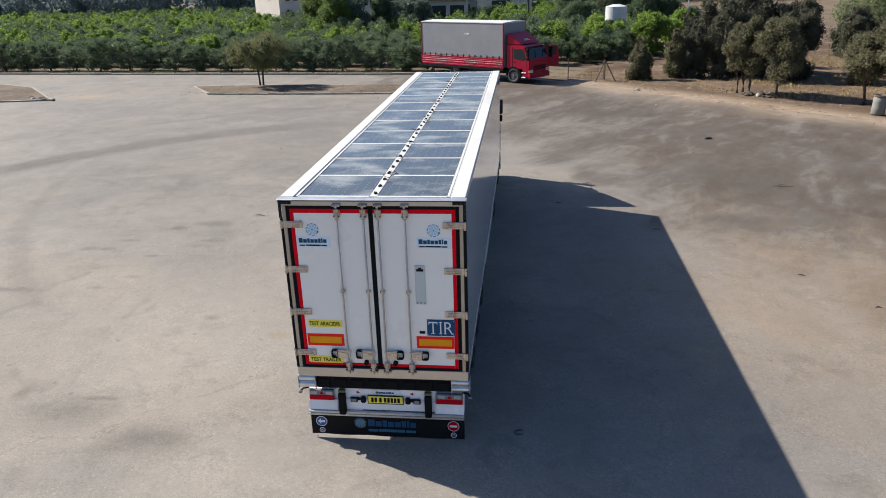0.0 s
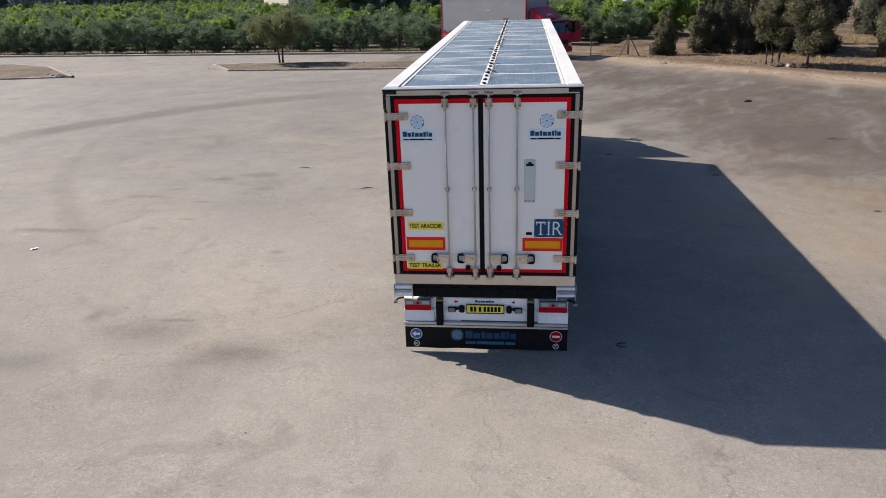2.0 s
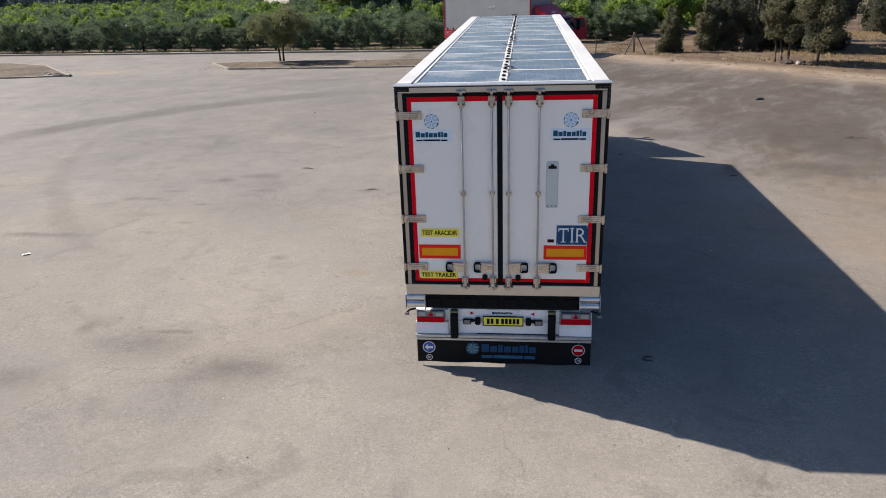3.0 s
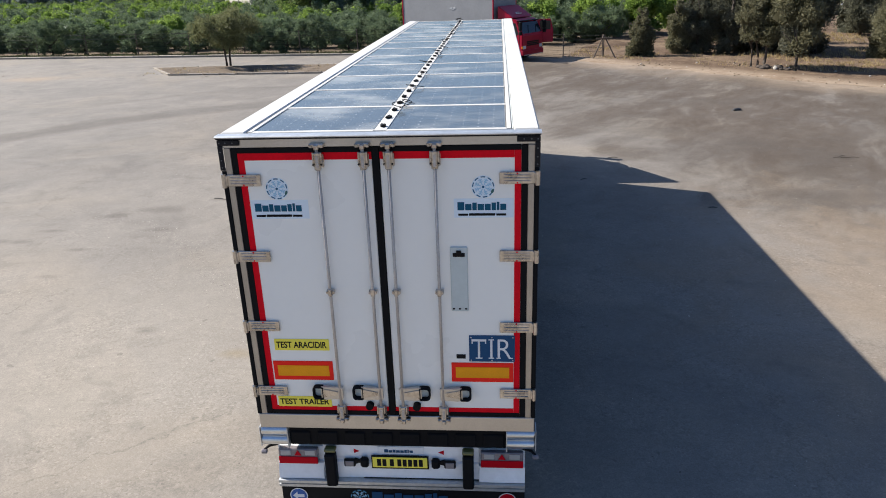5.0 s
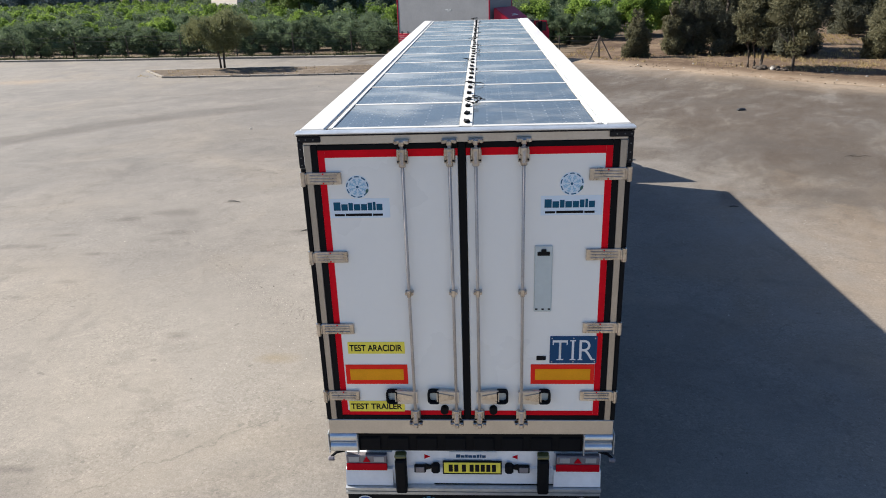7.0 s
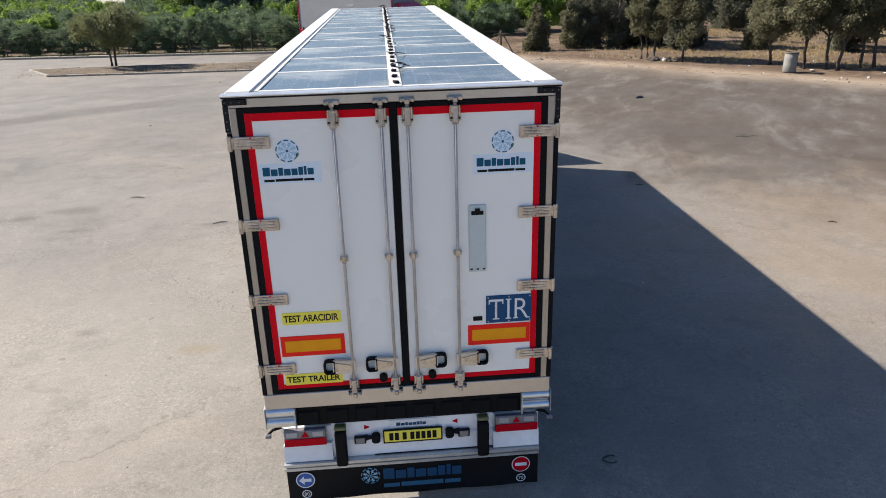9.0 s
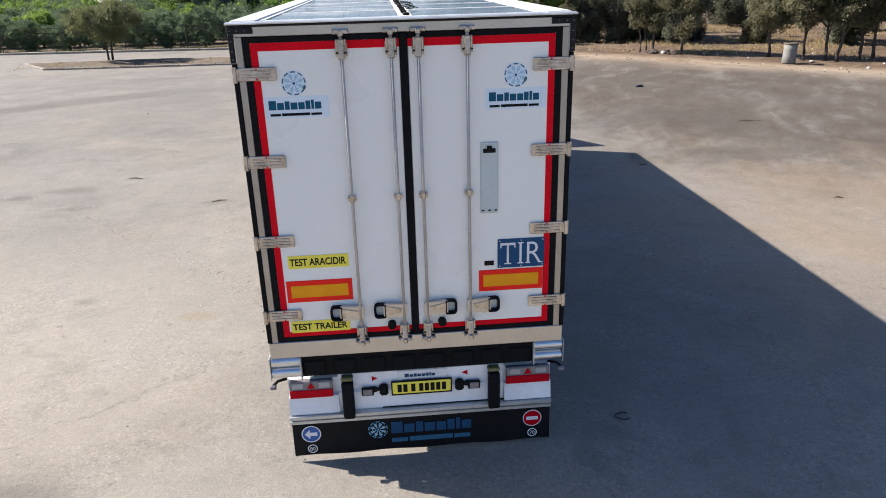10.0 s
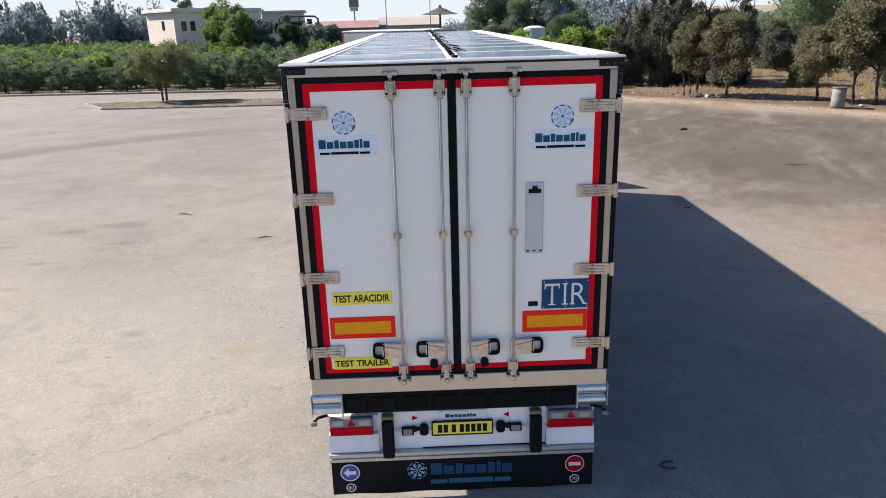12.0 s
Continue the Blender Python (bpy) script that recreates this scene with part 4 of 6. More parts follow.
def rear_bumper():
    # black beam under the doors with its folded steps
    bm = box(B(), -1.045, 1.045, 0.03, 0.2, 0.905, 1.125, 0.01)
    for i in range(8):
        x = -0.93 + i * 0.265
        box(bm, x - 0.1, x + 0.1, 0.012, 0.04, 0.925, 1.07, 0.012)
    part("rear_beam", bm, M_BLACK, trailer, "black rubber-faced rear beam")
    for s in (-1, 1):
        for z in (1.083, 0.974):
            a, b = sorted((1.05 * s, 1.3 * s))
            bm = tube(B(), (a, 0.03, z), (b, 0.03, z), 0.0535, sides=28)
            tube(bm, (a - 0.008, 0.03, z), (b + 0.008, 0.03, z), 0.022, sides=10)
            part("dock_roller", bm, M_BRIGHT, trailer, "shiny zinc dock roller")
        part("roller_bracket", box(B(), min(1.04 * s, 1.054 * s), max(1.04 * s, 1.054 * s), -0.02, 0.15, 0.9, 1.128, 0.004), M_ZINC, trailer)
        part("roller_bracket", box(B(), min(1.312 * s, 1.322 * s), max(1.312 * s, 1.322 * s), -0.01, 0.15, 0.91, 1.128, 0.003), M_ZINC, trailer)
    bumper = part("bumper", profile(B(), [(0.05, 0.515), (0.05, 0.70), (0.066, 0.72), (0.066, 0.885), (0.2, 0.885), (0.2, 0.515)], -0.74, 0.78), M_BEAM, trailer, "white steel rear bumper")
    for a, b in ((-1.195, -0.742), (0.782, 1.222)):
        part("bumper_end", profile(B(), [(0.02, 0.515), (0.05, 0.682), (0.09, 0.685), (0.09, 0.85), (0.2, 0.86), (0.2, 0.515)], a, b), M_BEAM, trailer, "white bumper end")
    for x0, x1 in ((-1.178, -0.79), (0.8, 1.205)):
        body = part("tail_lamp", box(B(), x0, x1, 0.03, 0.088, 0.685, 0.852, 0.008), M_CLEARLENS, trailer, "rear lamp cluster with smoked upper lens")
        part("red_lens", box(B(), x0, x1, 0.02, 0.03, 0.687, 0.768, 0.004), M_LENS, body, "red lower lens")
        cx = (x0 + x1) / 2
        part("red_triangle", prism(B(), [(cx - 0.035, 0.783), (cx + 0.035, 0.783), (cx, 0.842)], 0.022, 0.0295), M_LENS, body)
        for dx in (-0.12, 0.12):
            part("lamp_pane", box(B(), cx + dx - 0.05, cx + dx + 0.05, 0.025, 0.0298, 0.783, 0.838, 0.003), M_GREYPOLE, body)
    for s in (-1, 1):
        x = -0.655 if s < 0 else 0.68
        bm = box(B(), x - 0.052, x + 0.052, -0.05, 0.05, 0.47, 0.845, 0.015)
        part("rubber_buffer", bm, M_BLACK, trailer, "upright black rubber buffer")
        part("marker_lamp", box(B(), x - 0.055, x + 0.055, -0.02, 0.06, 0.85, 0.888, 0.01), M_OLIVELENS, trailer, "small yellowish marker lamp")
        # small lamps, light brackets and triangles beside the plate
        x = -0.478 if s < 0 else 0.502
        bm = box(B(), x - 0.055, x + 0.055, 0.02, 0.055, 0.662, 0.745, 0.008)
        part("lamp_housing", bm, M_INK, trailer)
        part("lamp_glass", box(B(), x - 0.042, x + 0.042, 0.014, 0.021, 0.674, 0.733, 0.004), M_CLEARLENS, trailer)
        bm = prism(B(), [(x - s * 0.05, 0.745), (x - s * 0.13, 0.715), (x - s * 0.05, 0.69)], 0.03, 0.06)
        part("lamp_bracket", bm, M_INK, trailer)
        x = -0.33 if s < 0 else 0.365
        part("plate_lamp", box(B(), x - 0.04, x + 0.04, 0.0, 0.06, 0.66, 0.775, 0.02), M_BLACK, trailer, "black plate lamp")
        x = -0.41 if s < 0 else 0.42
        part("small_triangle", prism(B(), [(x + s * 0.025, 0.845), (x + s * 0.025, 0.795), (x - s * 0.03, 0.82)], 0.062, 0.068), M_LENS, trailer)
        x = 1.2 * s
        bm = bent(B(), [(x, 0.1, 0.86), (x + 0.08 * s, 0.08, 0.85), (x + 0.125 * s, 0.05, 0.82)], [0.014, 0.014, 0.012], 8)
        part("marker_stalk", bm, M_BLACK, trailer)
        part("stalk_lamp", box(B(), x + 0.12 * s - 0.03, x + 0.12 * s + 0.03, 0.02, 0.07, 0.79, 0.83, 0.01), M_CLEARLENS, trailer)
    plate = part("number_plate", box(B(), -0.262, 0.296, 0.028, 0.048, 0.644, 0.79, 0.003), M_INK, trailer, "yellow plate in a black holder")
    part("plate_face", box(B(), -0.25, 0.284, 0.022, 0.029, 0.664, 0.782, 0.002), M_YELLOW, plate, "yellow plate face")
    bars("plate_bar", -0.205, 0.682, 0.445, 0.08, 0.0195, 0.0225, ((6, 1), (6, 1), (1, 0.02), (6, 1), (1, 0.02), (6, 1), (6, 1), (6, 1), (6, 1), (6, 1)), M_INK, plate, 2.2)
    part("name_strip", box(B(), -0.2, 0.25, 0.058, 0.066, 0.765, 0.88, 0.002), M_WHITE, trailer, "white name strip")
    bars("maker_bar", -0.135, 0.815, 0.28, 0.035, 0.0555, 0.059, WORD, M_FLAPBLUE, trailer)
    bars("address_bar", -0.16, 0.783, 0.36, 0.014, 0.0555, 0.059, URL, M_GREYPOLE, trailer)
    bm = profile(B(), [(0.0, 0.425), (0.0, 0.455), (0.02, 0.46), (0.02, 0.47), (-0.008, 0.475), (-0.008, 0.505), (0.06, 0.512), (0.06, 0.425)], -1.2, 1.222)
    part("cross_bar", bm, M_ZINC, trailer, "galvanised cross bar above the flap")
    part("bumper_slot", box(B(), -0.35, 1.19, 0.045, 0.0495, 0.5135, 0.523), M_INK, trailer)
    # full-width flap
    bm = B()
    n = 24
    for i in range(n):
        x0, x1 = -1.195 + i * 2.417 / n, -1.195 + (i + 1) * 2.417 / n
        z0, z1 = 0.055 + 0.006 * math.sin(i * 0.9), 0.055 + 0.006 * math.sin((i + 1) * 0.9)
        v = [bm.verts.new(c) for c in ((x0, 0.045, 0.43), (x1, 0.045, 0.43), (x1, 0.035, z1), (x0, 0.035, z0), (x0, 0.055, 0.43), (x1, 0.055, 0.43), (x1, 0.046, z1), (x0, 0.046, z0))]
        for f in ((0, 3, 2, 1), (4, 5, 6, 7), (3, 7, 6, 2)):
            bm.faces.new([v[j] for j in f])
    bmesh.ops.remove_doubles(bm, verts=bm.verts, dist=0.001)
    flap = part("spray_flap", bm, M_FLAP, trailer, "full-width black rubber spray flap")
    y = 0.033
    emblem(flap, -0.408, 0.284, 0.092, y, M_SKYBLUE, M_LEAFPRINT)
    bars("maker_bar", -0.285, 0.232, 0.755, 0.125, y - 0.002, y, WORD, M_FLAPBLUE, flap)
    bars("address_bar", -0.285, 0.135, 0.745, 0.062, y - 0.002, y + 0.002, URL, M_FLAPPALE, flap)
    # round signs: white arrow on blue; white bar on red
    x, z, r = -1.027, 0.29, 0.088
    part("sign_rim", arc(B(), x, z, r - 0.008, r + 0.002, 0, 360, y - 0.002, y, 28), M_WHITE, flap)
    part("round_sign", disc(B(), x, z, r - 0.008, y - 0.003, y), M_SIGNBLUE, flap, "round blue sign with a white arrow")
    bm = prism(B(), [(x - 0.06, z), (x - 0.012, z + 0.048), (x - 0.012, z + 0.018), (x + 0.055, z + 0.018), (x + 0.055, z - 0.018), (x - 0.012, z - 0.018), (x - 0.012, z - 0.048)], y - 0.005, y - 0.002)
    part("sign_arrow", bm, M_WHITE, flap)
    x = 1.053
    part("sign_rim", arc(B(), x, z, r - 0.006, r + 0.002, 0, 360, y - 0.002, y, 28), M_WHITE, flap)
    part("round_sign", disc(B(), x, z, r - 0.006, y - 0.003, y), M_LENS, flap, "round red sign with a white bar")
    part("sign_bar", box(B(), x - 0.056, x + 0.056, y - 0.005, y - 0.002, z - 0.018, z + 0.018, 0.001), M_WHITE, flap)
    for x, text in ((-1.027, "80"), (1.056, "70")):
        z = 0.128
        part("speed_ring", arc(B(), x, z, 0.037, 0.046, 0, 360, y - 0.002, y, 24), M_WHITE, flap)
        put_word("speed_text", text, x - 0.024, y - 0.003, z - 0.019, 0.038, 0.048, M_WHITE, flap, 0.0)


trailer_box()
rear_frame()
rear_doors()
solar_roof()
chassis()
rear_bumper()


# ---- ground, lot, verge, islands ----
def sheet(name, outline, z, material, label, category, thick=0.06):
    """A flat slab with the given outline and its top at z."""
    bm = B()
    a = [bm.verts.new((x, y, z)) for x, y in outline]
    b = [bm.verts.new((x, y, z - thick)) for x, y in outline]
    n = len(a)
    bm.faces.new(a)
    for i in range(n):
        bm.faces.new((a[i], b[i], b[(i + 1) % n], a[(i + 1) % n]))
    bmesh.ops.triangulate(bm, faces=bm.faces[:])
    bmesh.ops.recalc_face_normals(bm, faces=bm.faces)
    return solid(name, bm, material, label, category, kind="structure")


def rough_land(name, outline_a, outline_b, rows, rise, bumpy, material, label, category, z0=0.0, seed=0.0, kind="structure", lip=False):
    """Uneven land between two polylines with as many points each."""
    bm = B()
    grid = []
    for p, q in zip(outline_a, outline_b):
        line = []
        for j in range(rows + 1):
            t = j / rows
            x, y = p[0] + (q[0] - p[0]) * t, p[1] + (q[1] - p[1]) * t
            w = min(1.0, t * rows / 2)
            h = -0.02 if j == 0 and lip else z0 + rise * t + w * bumpy * (noise.noise(Vector((x * 0.35, y * 0.35, seed))) + 0.5 * noise.noise(Vector((x * 1.3, y * 1.3, seed + 5))))
            line.append(bm.verts.new((x, y, h)))
        grid.append(line)
    for a, b in zip(grid, grid[1:]):
        for j in range(rows):
            bm.faces.new((a[j], b[j], b[j + 1], a[j + 1]))
    bmesh.ops.recalc_face_normals(bm, faces=bm.faces)
    if bm.faces[:][0].normal.z < 0:
        bmesh.ops.reverse_faces(bm, faces=bm.faces)
    return solid(name, bm, material, label, category, kind=kind, smooth=True)


def resample(points, n):
    pts = [Vector(p) for p in points]
    steps = [0.0]
    for a, b in zip(pts, pts[1:]):
        steps.append(steps[-1] + (b - a).length)
    out = []
    for i in range(n):
        d = steps[-1] * i / (n - 1)
        k = max(0, min(len(pts) - 2, next((j - 1 for j, s in enumerate(steps) if s > d), len(pts) - 2)))
        out.append(tuple(pts[k].lerp(pts[k + 1], (d - steps[k]) / (steps[k + 1] - steps[k]))))
    return out


bm = B()
bmesh.ops.create_grid(bm, x_segments=8, y_segments=8, size=2500)
bmesh.ops.translate(bm, vec=(0, 0, -0.06), verts=bm.verts)
solid("ground", bm, M_SOIL, "brown earth that reaches to the horizon", "ground", kind="structure")

# added ring that glows in place of the haze low in the sky
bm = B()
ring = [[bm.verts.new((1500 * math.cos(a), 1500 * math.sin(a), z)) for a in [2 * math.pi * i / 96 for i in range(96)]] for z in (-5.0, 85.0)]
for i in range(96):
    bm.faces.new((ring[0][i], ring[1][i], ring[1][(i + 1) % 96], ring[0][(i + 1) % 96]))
solid("backdrop", bm, M_HAZE_GLOW, "glowing backdrop ring that stands in for pale haze over the horizon", "sky", kind="structure")

EDGE = [(46, -15), (30.5, 10), (24, 19), (20.9, 22.6), (18.7, 25.2), (16.7, 27.5), (14.6, 29.9), (12.5, 32.2), (10.4, 34.5), (8.6, 36.9), (6.8, 38.8), (5.2, 40.4), (3.0, 43.0), (0.0, 45.0)]
NORTH = [(0.0, 45.0), (-5.5, 45.6), (-12.0, 46.3), (-22.0, 47.5), (-32.0, 48.8), (-46.0, 50.6), (-75.0, 54.0), (-110.0, 58.5)]
rnd = random.Random(2)
EDGE = [(x + 0.45 * noise.noise(Vector((x * 0.7, y * 0.7, 1.0))) + rnd.uniform(-0.12, 0.12), y + 0.45 * noise.noise(Vector((x * 0.7, y * 0.7, 9.0)))) for x, y in (EDGE[0], *[p for a, b in zip(EDGE[1:11], EDGE[2:12]) for p in (a, *[(a[0] + (b[0] - a[0]) * k / 6, a[1] + (b[1] - a[1]) * k / 6) for k in range(1, 6)])])] + EDGE[11:]
lot = sheet("pavement", EDGE + NORTH[1:] + [(-110, -70), (46, -70)], 0.0, M_ASPHALT, "pale sun-bleached asphalt yard with brown tyre smears", "yard")

va = [(x - 0.38, y - 0.33) for x, y in resample(EDGE[:-2], 130)]
vb = resample([(110, 30), (90, 60), (70, 78), (52, 84), (44, 82), (38, 80), (33, 76), (28, 72), (23, 68), (18, 62), (14, 56), (9, 50)], 130)
verge = rough_land("verge", va, vb, 40, 0.25, 0.1, M_VERGE, "sandy verge with dry grass under the trees", "verge", 0.012, 3.0, lip=True)

ISLAND = [(-21.0, 40.4), (-18.4, 36.75), (-12.0, 36.25), (-6.0, 35.95), (-3.2, 35.8), (-2.2, 37.8), (-3.4, 39.7), (-10.0, 40.0), (-16.0, 40.25)]
ISLE2 = [(-38.0, 43.2), (-33.8, 41.0), (-30.4, 37.2), (-28.4, 35.0), (-32.0, 34.5), (-41.0, 34.9), (-50.0, 38.5), (-48.0, 43.6)]


def planted_island(name, outline, label, seed):
    """Earth inside a ring of kerb stones."""
    cx, cy = sum(p[0] for p in outline) / len(outline), sum(p[1] for p in outline) / len(outline)
    ring = resample(outline + outline[:1], 60)
    isle = rough_land(name, ring, [(cx + (p[0] - cx) * 0.02, cy + (p[1] - cy) * 0.02) for p in ring], 9, 0.03, 0.1, M_ISLAND, label, "island", 0.085, seed)
    stones = random.Random(seed)
    for a, b in zip(outline, outline[1:] + outline[:1]):
        a, b = Vector((*a, 0)), Vector((*b, 0))
        n = max(1, round((b - a).length / 1.0))
        ang = math.atan2(b.y - a.y, b.x - a.x)
        for i in range(n):
            c = a.lerp(b, (i + 0.5) / n)
            ob = part("kerb_stone", KERB_MESH[stones.randrange(3)], None, isle)
            ob.matrix_world = pose(c.x, c.y, stones.uniform(-0.012, 0.008), stones.uniform(-2, 2), stones.uniform(-1, 1), math.degrees(ang) + stones.uniform(-1.5, 1.5)) @ Matrix.Diagonal(((b - a).length / n * 0.97, 1, 1, 1))
    return isle


KERB_MESH = []
for i in range(3):
    bm = box(B(), -0.5, 0.5, -0.09, 0.09, -0.03, 0.1, 0.02)
    rnd = random.Random(i)
    for v in bm.verts:
        v.co += Vector((rnd.uniform(-0.008, 0.008), rnd.uniform(-0.008, 0.008), rnd.uniform(-0.008, 0.008)))
    KERB_MESH.append(finish(bm, "kerb_stone", M_KERB))
planted_island("planted_island", ISLAND, "bare earth island edged with pale kerb stones", 11)
planted_island("planted_island", ISLE2, "sandy earth island edged with broken kerb stones", 12)

# low kerb wall along the orchard
kerb = tagged(new("kerb"), "long low concrete kerb along the orchard fence", "kerb", kind="structure")
rnd = random.Random(4)
for a, b in zip(NORTH[1:-1], NORTH[2:]):
    a, b = Vector((*a, 0)), Vector((*b, 0))
    n = max(1, round((b - a).length / 2.0))
    for i in range(n):
        c = a.lerp(b, (i + 0.5) / n)
        ob = part("kerb_stone", KERB_MESH[rnd.randrange(3)], None, kerb)
        ob.matrix_world = pose(c.x, c.y, 0.01, 0, 0, math.degrees(math.atan2(b.y - a.y, b.x - a.x)) + rnd.uniform(-0.5, 0.5)) @ Matrix.Diagonal(((b - a).length / n * 0.99, 1.5, 1.35 + rnd.uniform(-0.12, 0.12), 1))


# ---- trucks ----
def truck_cab(parent, paint, back, nose, width, side, belt, top, hood, out=0.2, hat=0.86):
    """A forward-control cab along +x. back, nose: its ends; side: the height of the windscreen's foot; belt: of the roof's front edge; top: of the deflector's rear edge."""
    w = width / 2
    outline = [(back, 0.95), (nose - 0.62, 0.95), (nose - 0.6, 0.45), (nose - 0.04, 0.45), (nose, 0.6), (nose, side), (nose - 0.42, belt), (nose - 0.62, belt + 0.12), (back + hood, belt + 0.16), (back, belt + 0.16)]
    bm = prism(B(), outline, -w, w)
    bmesh.ops.bevel(bm, geom=bm.edges[:], offset=0.05, segments=2, affect="EDGES", clamp_overlap=True)
    cab = part("cab", bm, paint, parent, smooth=False)
    bm = prism(B(), [(back + 0.02, belt + 0.17), (nose - 0.75, belt + 0.17), (nose - 0.85, belt + 0.26), (back + 0.1, top), (back + 0.02, top)], -w * hat, w * hat)
    bmesh.ops.bevel(bm, geom=bm.edges[:], offset=0.06, segments=2, affect="EDGES", clamp_overlap=True)
    part("wind_deflector", bm, paint, parent)
    # windscreen on the raked face
    d = Vector((-0.42, 0, belt - side)).normalized()
    nrm = Vector((d.z, 0, -d.x))
    p0, p1 = Vector((nose, 0, side)) + d * 0.1, Vector((nose, 0, side)) + d * ((belt - side) / d.z - 0.08)
    bm = B()
    vs = []
    for p, half in ((p0, w - 0.1), (p1, w - 0.16)):
        for y in (-half, half):
            for off in (-0.01, 0.012):
                vs.append(bm.verts.new(p + nrm * off + Vector((0, y, 0))))
    for f in ((1, 3, 7, 5), (0, 4, 6, 2), (0, 1, 5, 4), (2, 6, 7, 3), (0, 2, 3, 1), (4, 5, 7, 6)):
        bm.faces.new([vs[i] for i in f])
    bmesh.ops.recalc_face_normals(bm, faces=bm.faces)
    part("windscreen", bm, M_DARKGLASS, cab, "dark windscreen")
    bm = B()
    for y in (-0.45, 0.4):
        a = p0 + nrm * 0.03 + Vector((0, y, 0))
        tube(bm, a, a + d * 0.5 + Vector((0, 0.28, 0)), 0.012, sides=6)
    part("wiper", bm, M_INK, cab)
    part("sun_visor", box(B(), nose - 0.5, nose - 0.28, -w + 0.1, w - 0.1, belt - 0.02, belt + 0.05, 0.02, None), M_DARKGLASS, cab)
    for s in (-1, 1):
        ys = sorted((s * (w - 0.012), s * (w + 0.008)))
        bm = prism(B(), [(nose - 1.32, side + 0.08), (nose - 0.5, side - 0.04), (nose - 0.3, side + 0.06), (nose - 0.52, belt - 0.1), (nose - 1.32, belt - 0.1)], *ys)
        part("side_window", bm, M_DARKGLASS, cab, "dark side window")
        part("door_seam", box(B(), nose - 1.42, nose - 1.4, ys[0] - 0.002, ys[1] + 0.001, 0.98, belt, 0), M_INK, cab)
        part("door_seam", box(B(), nose - 0.24, nose - 0.225, ys[0] - 0.002, ys[1] + 0.001, 0.98, side, 0), M_INK, cab)
        part("door_handle", box(B(), nose - 1.34, nose - 1.18, s * (w + 0.02) - 0.015, s * (w + 0.02) + 0.015, side - 0.14, side - 0.1, 0.008), M_INK, cab)
        # wheel arch and steps
        pts = [(0.62 * math.cos(radians(a)), 0.5 + 0.62 * math.sin(radians(a))) for a in range(0, 181, 15)] + [(0.52 * math.cos(radians(a)), 0.5 + 0.52 * math.sin(radians(a))) for a in range(180, -1, -15)]
        bm = prism(B(), pts, *sorted((s * (w - 0.5), s * (w + 0.02))))
        part("wheel_arch", bm, M_BLACK, parent)
        for z in (0.4, 0.7):
            part("step", box(B(), nose - 0.66, nose - 0.3, *sorted((s * (w - 0.12), s * (w + 0.03))), z, z + 0.05, 0.01), M_ZINC, parent)
        # mirror on its arms
        my = s * (w + out)
        bm = box(B(), nose - 0.1, nose + 0.06, my - 0.1, my + 0.1, side + 0.28, side + 0.78, 0.03)
        box(bm, nose - 0.1, nose + 0.06, my - 0.09, my + 0.09, side + 0.02, side + 0.24, 0.03)
        mirror = part("mirror", bm, M_BLACK, cab, "black mirror housing")
        bm = B()
        for z in (side + 0.7, side + 0.12):
            tube(bm, (nose - 0.2, s * w * 0.96, z + 0.05), (nose - 0.02, my, z), 0.016, sides=8)
        part("mirror_arm", bm, M_BLACK, cab)
        part("mirror_glass", box(B(), nose - 0.112, nose - 0.1, my - 0.08, my + 0.08, side + 0.31, side + 0.75, 0.004), M_DARKGLASS, cab)
        part("headlamp", box(B(), nose - 0.06, nose + 0.025, *sorted((s * (w - 0.4), s * (w - 0.06))), 0.72, 0.93, 0.03), M_TANK, cab, "clear headlamp")
        part("indicator", box(B(), nose - 0.08, nose + 0.02, *sorted((s * (w - 0.06), s * (w + 0.004))), 0.75, 0.9, 0.02), M_AMBER, cab)
    bm = B()
    for i in range(3):
        box(bm, nose - 0.01, nose + 0.025, -w * 0.58, w * 0.58, side - 0.66 + i * 0.1, side - 0.58 + i * 0.1, 0.008)
    part("grille", bm, M_INK, cab, "black slatted grille")
    part("bumper_trim", box(B(), nose + 0.05, nose + 0.09, -w * 0.9, w * 0.9, 0.345, 0.385, 0.008), M_BRIGHT, cab)
    slope = Vector((back + 0.1 - (nose - 0.85), 0, top - belt - 0.26))
    face = Vector((nose - 0.85, 0, belt + 0.26)) + slope * 0.22 + Vector((slope.z, 0, -slope.x)).normalized() * 0.012
    for k, half in ((0.0, 0.3), (0.11, 0.2)):
        q = face + slope.normalized() * k
        part("deflector_bar", tube(B(), q + Vector((0, -half, 0)), q + Vector((0, half, 0)), 0.03 - k * 0.1, sides=6), M_PAPER, cab, "pale printed bar")
    part("front_bumper", box(B(), nose - 0.14, nose + 0.07, -w - 0.01, w + 0.01, 0.36, 0.66, 0.04), paint, parent)
    return cab


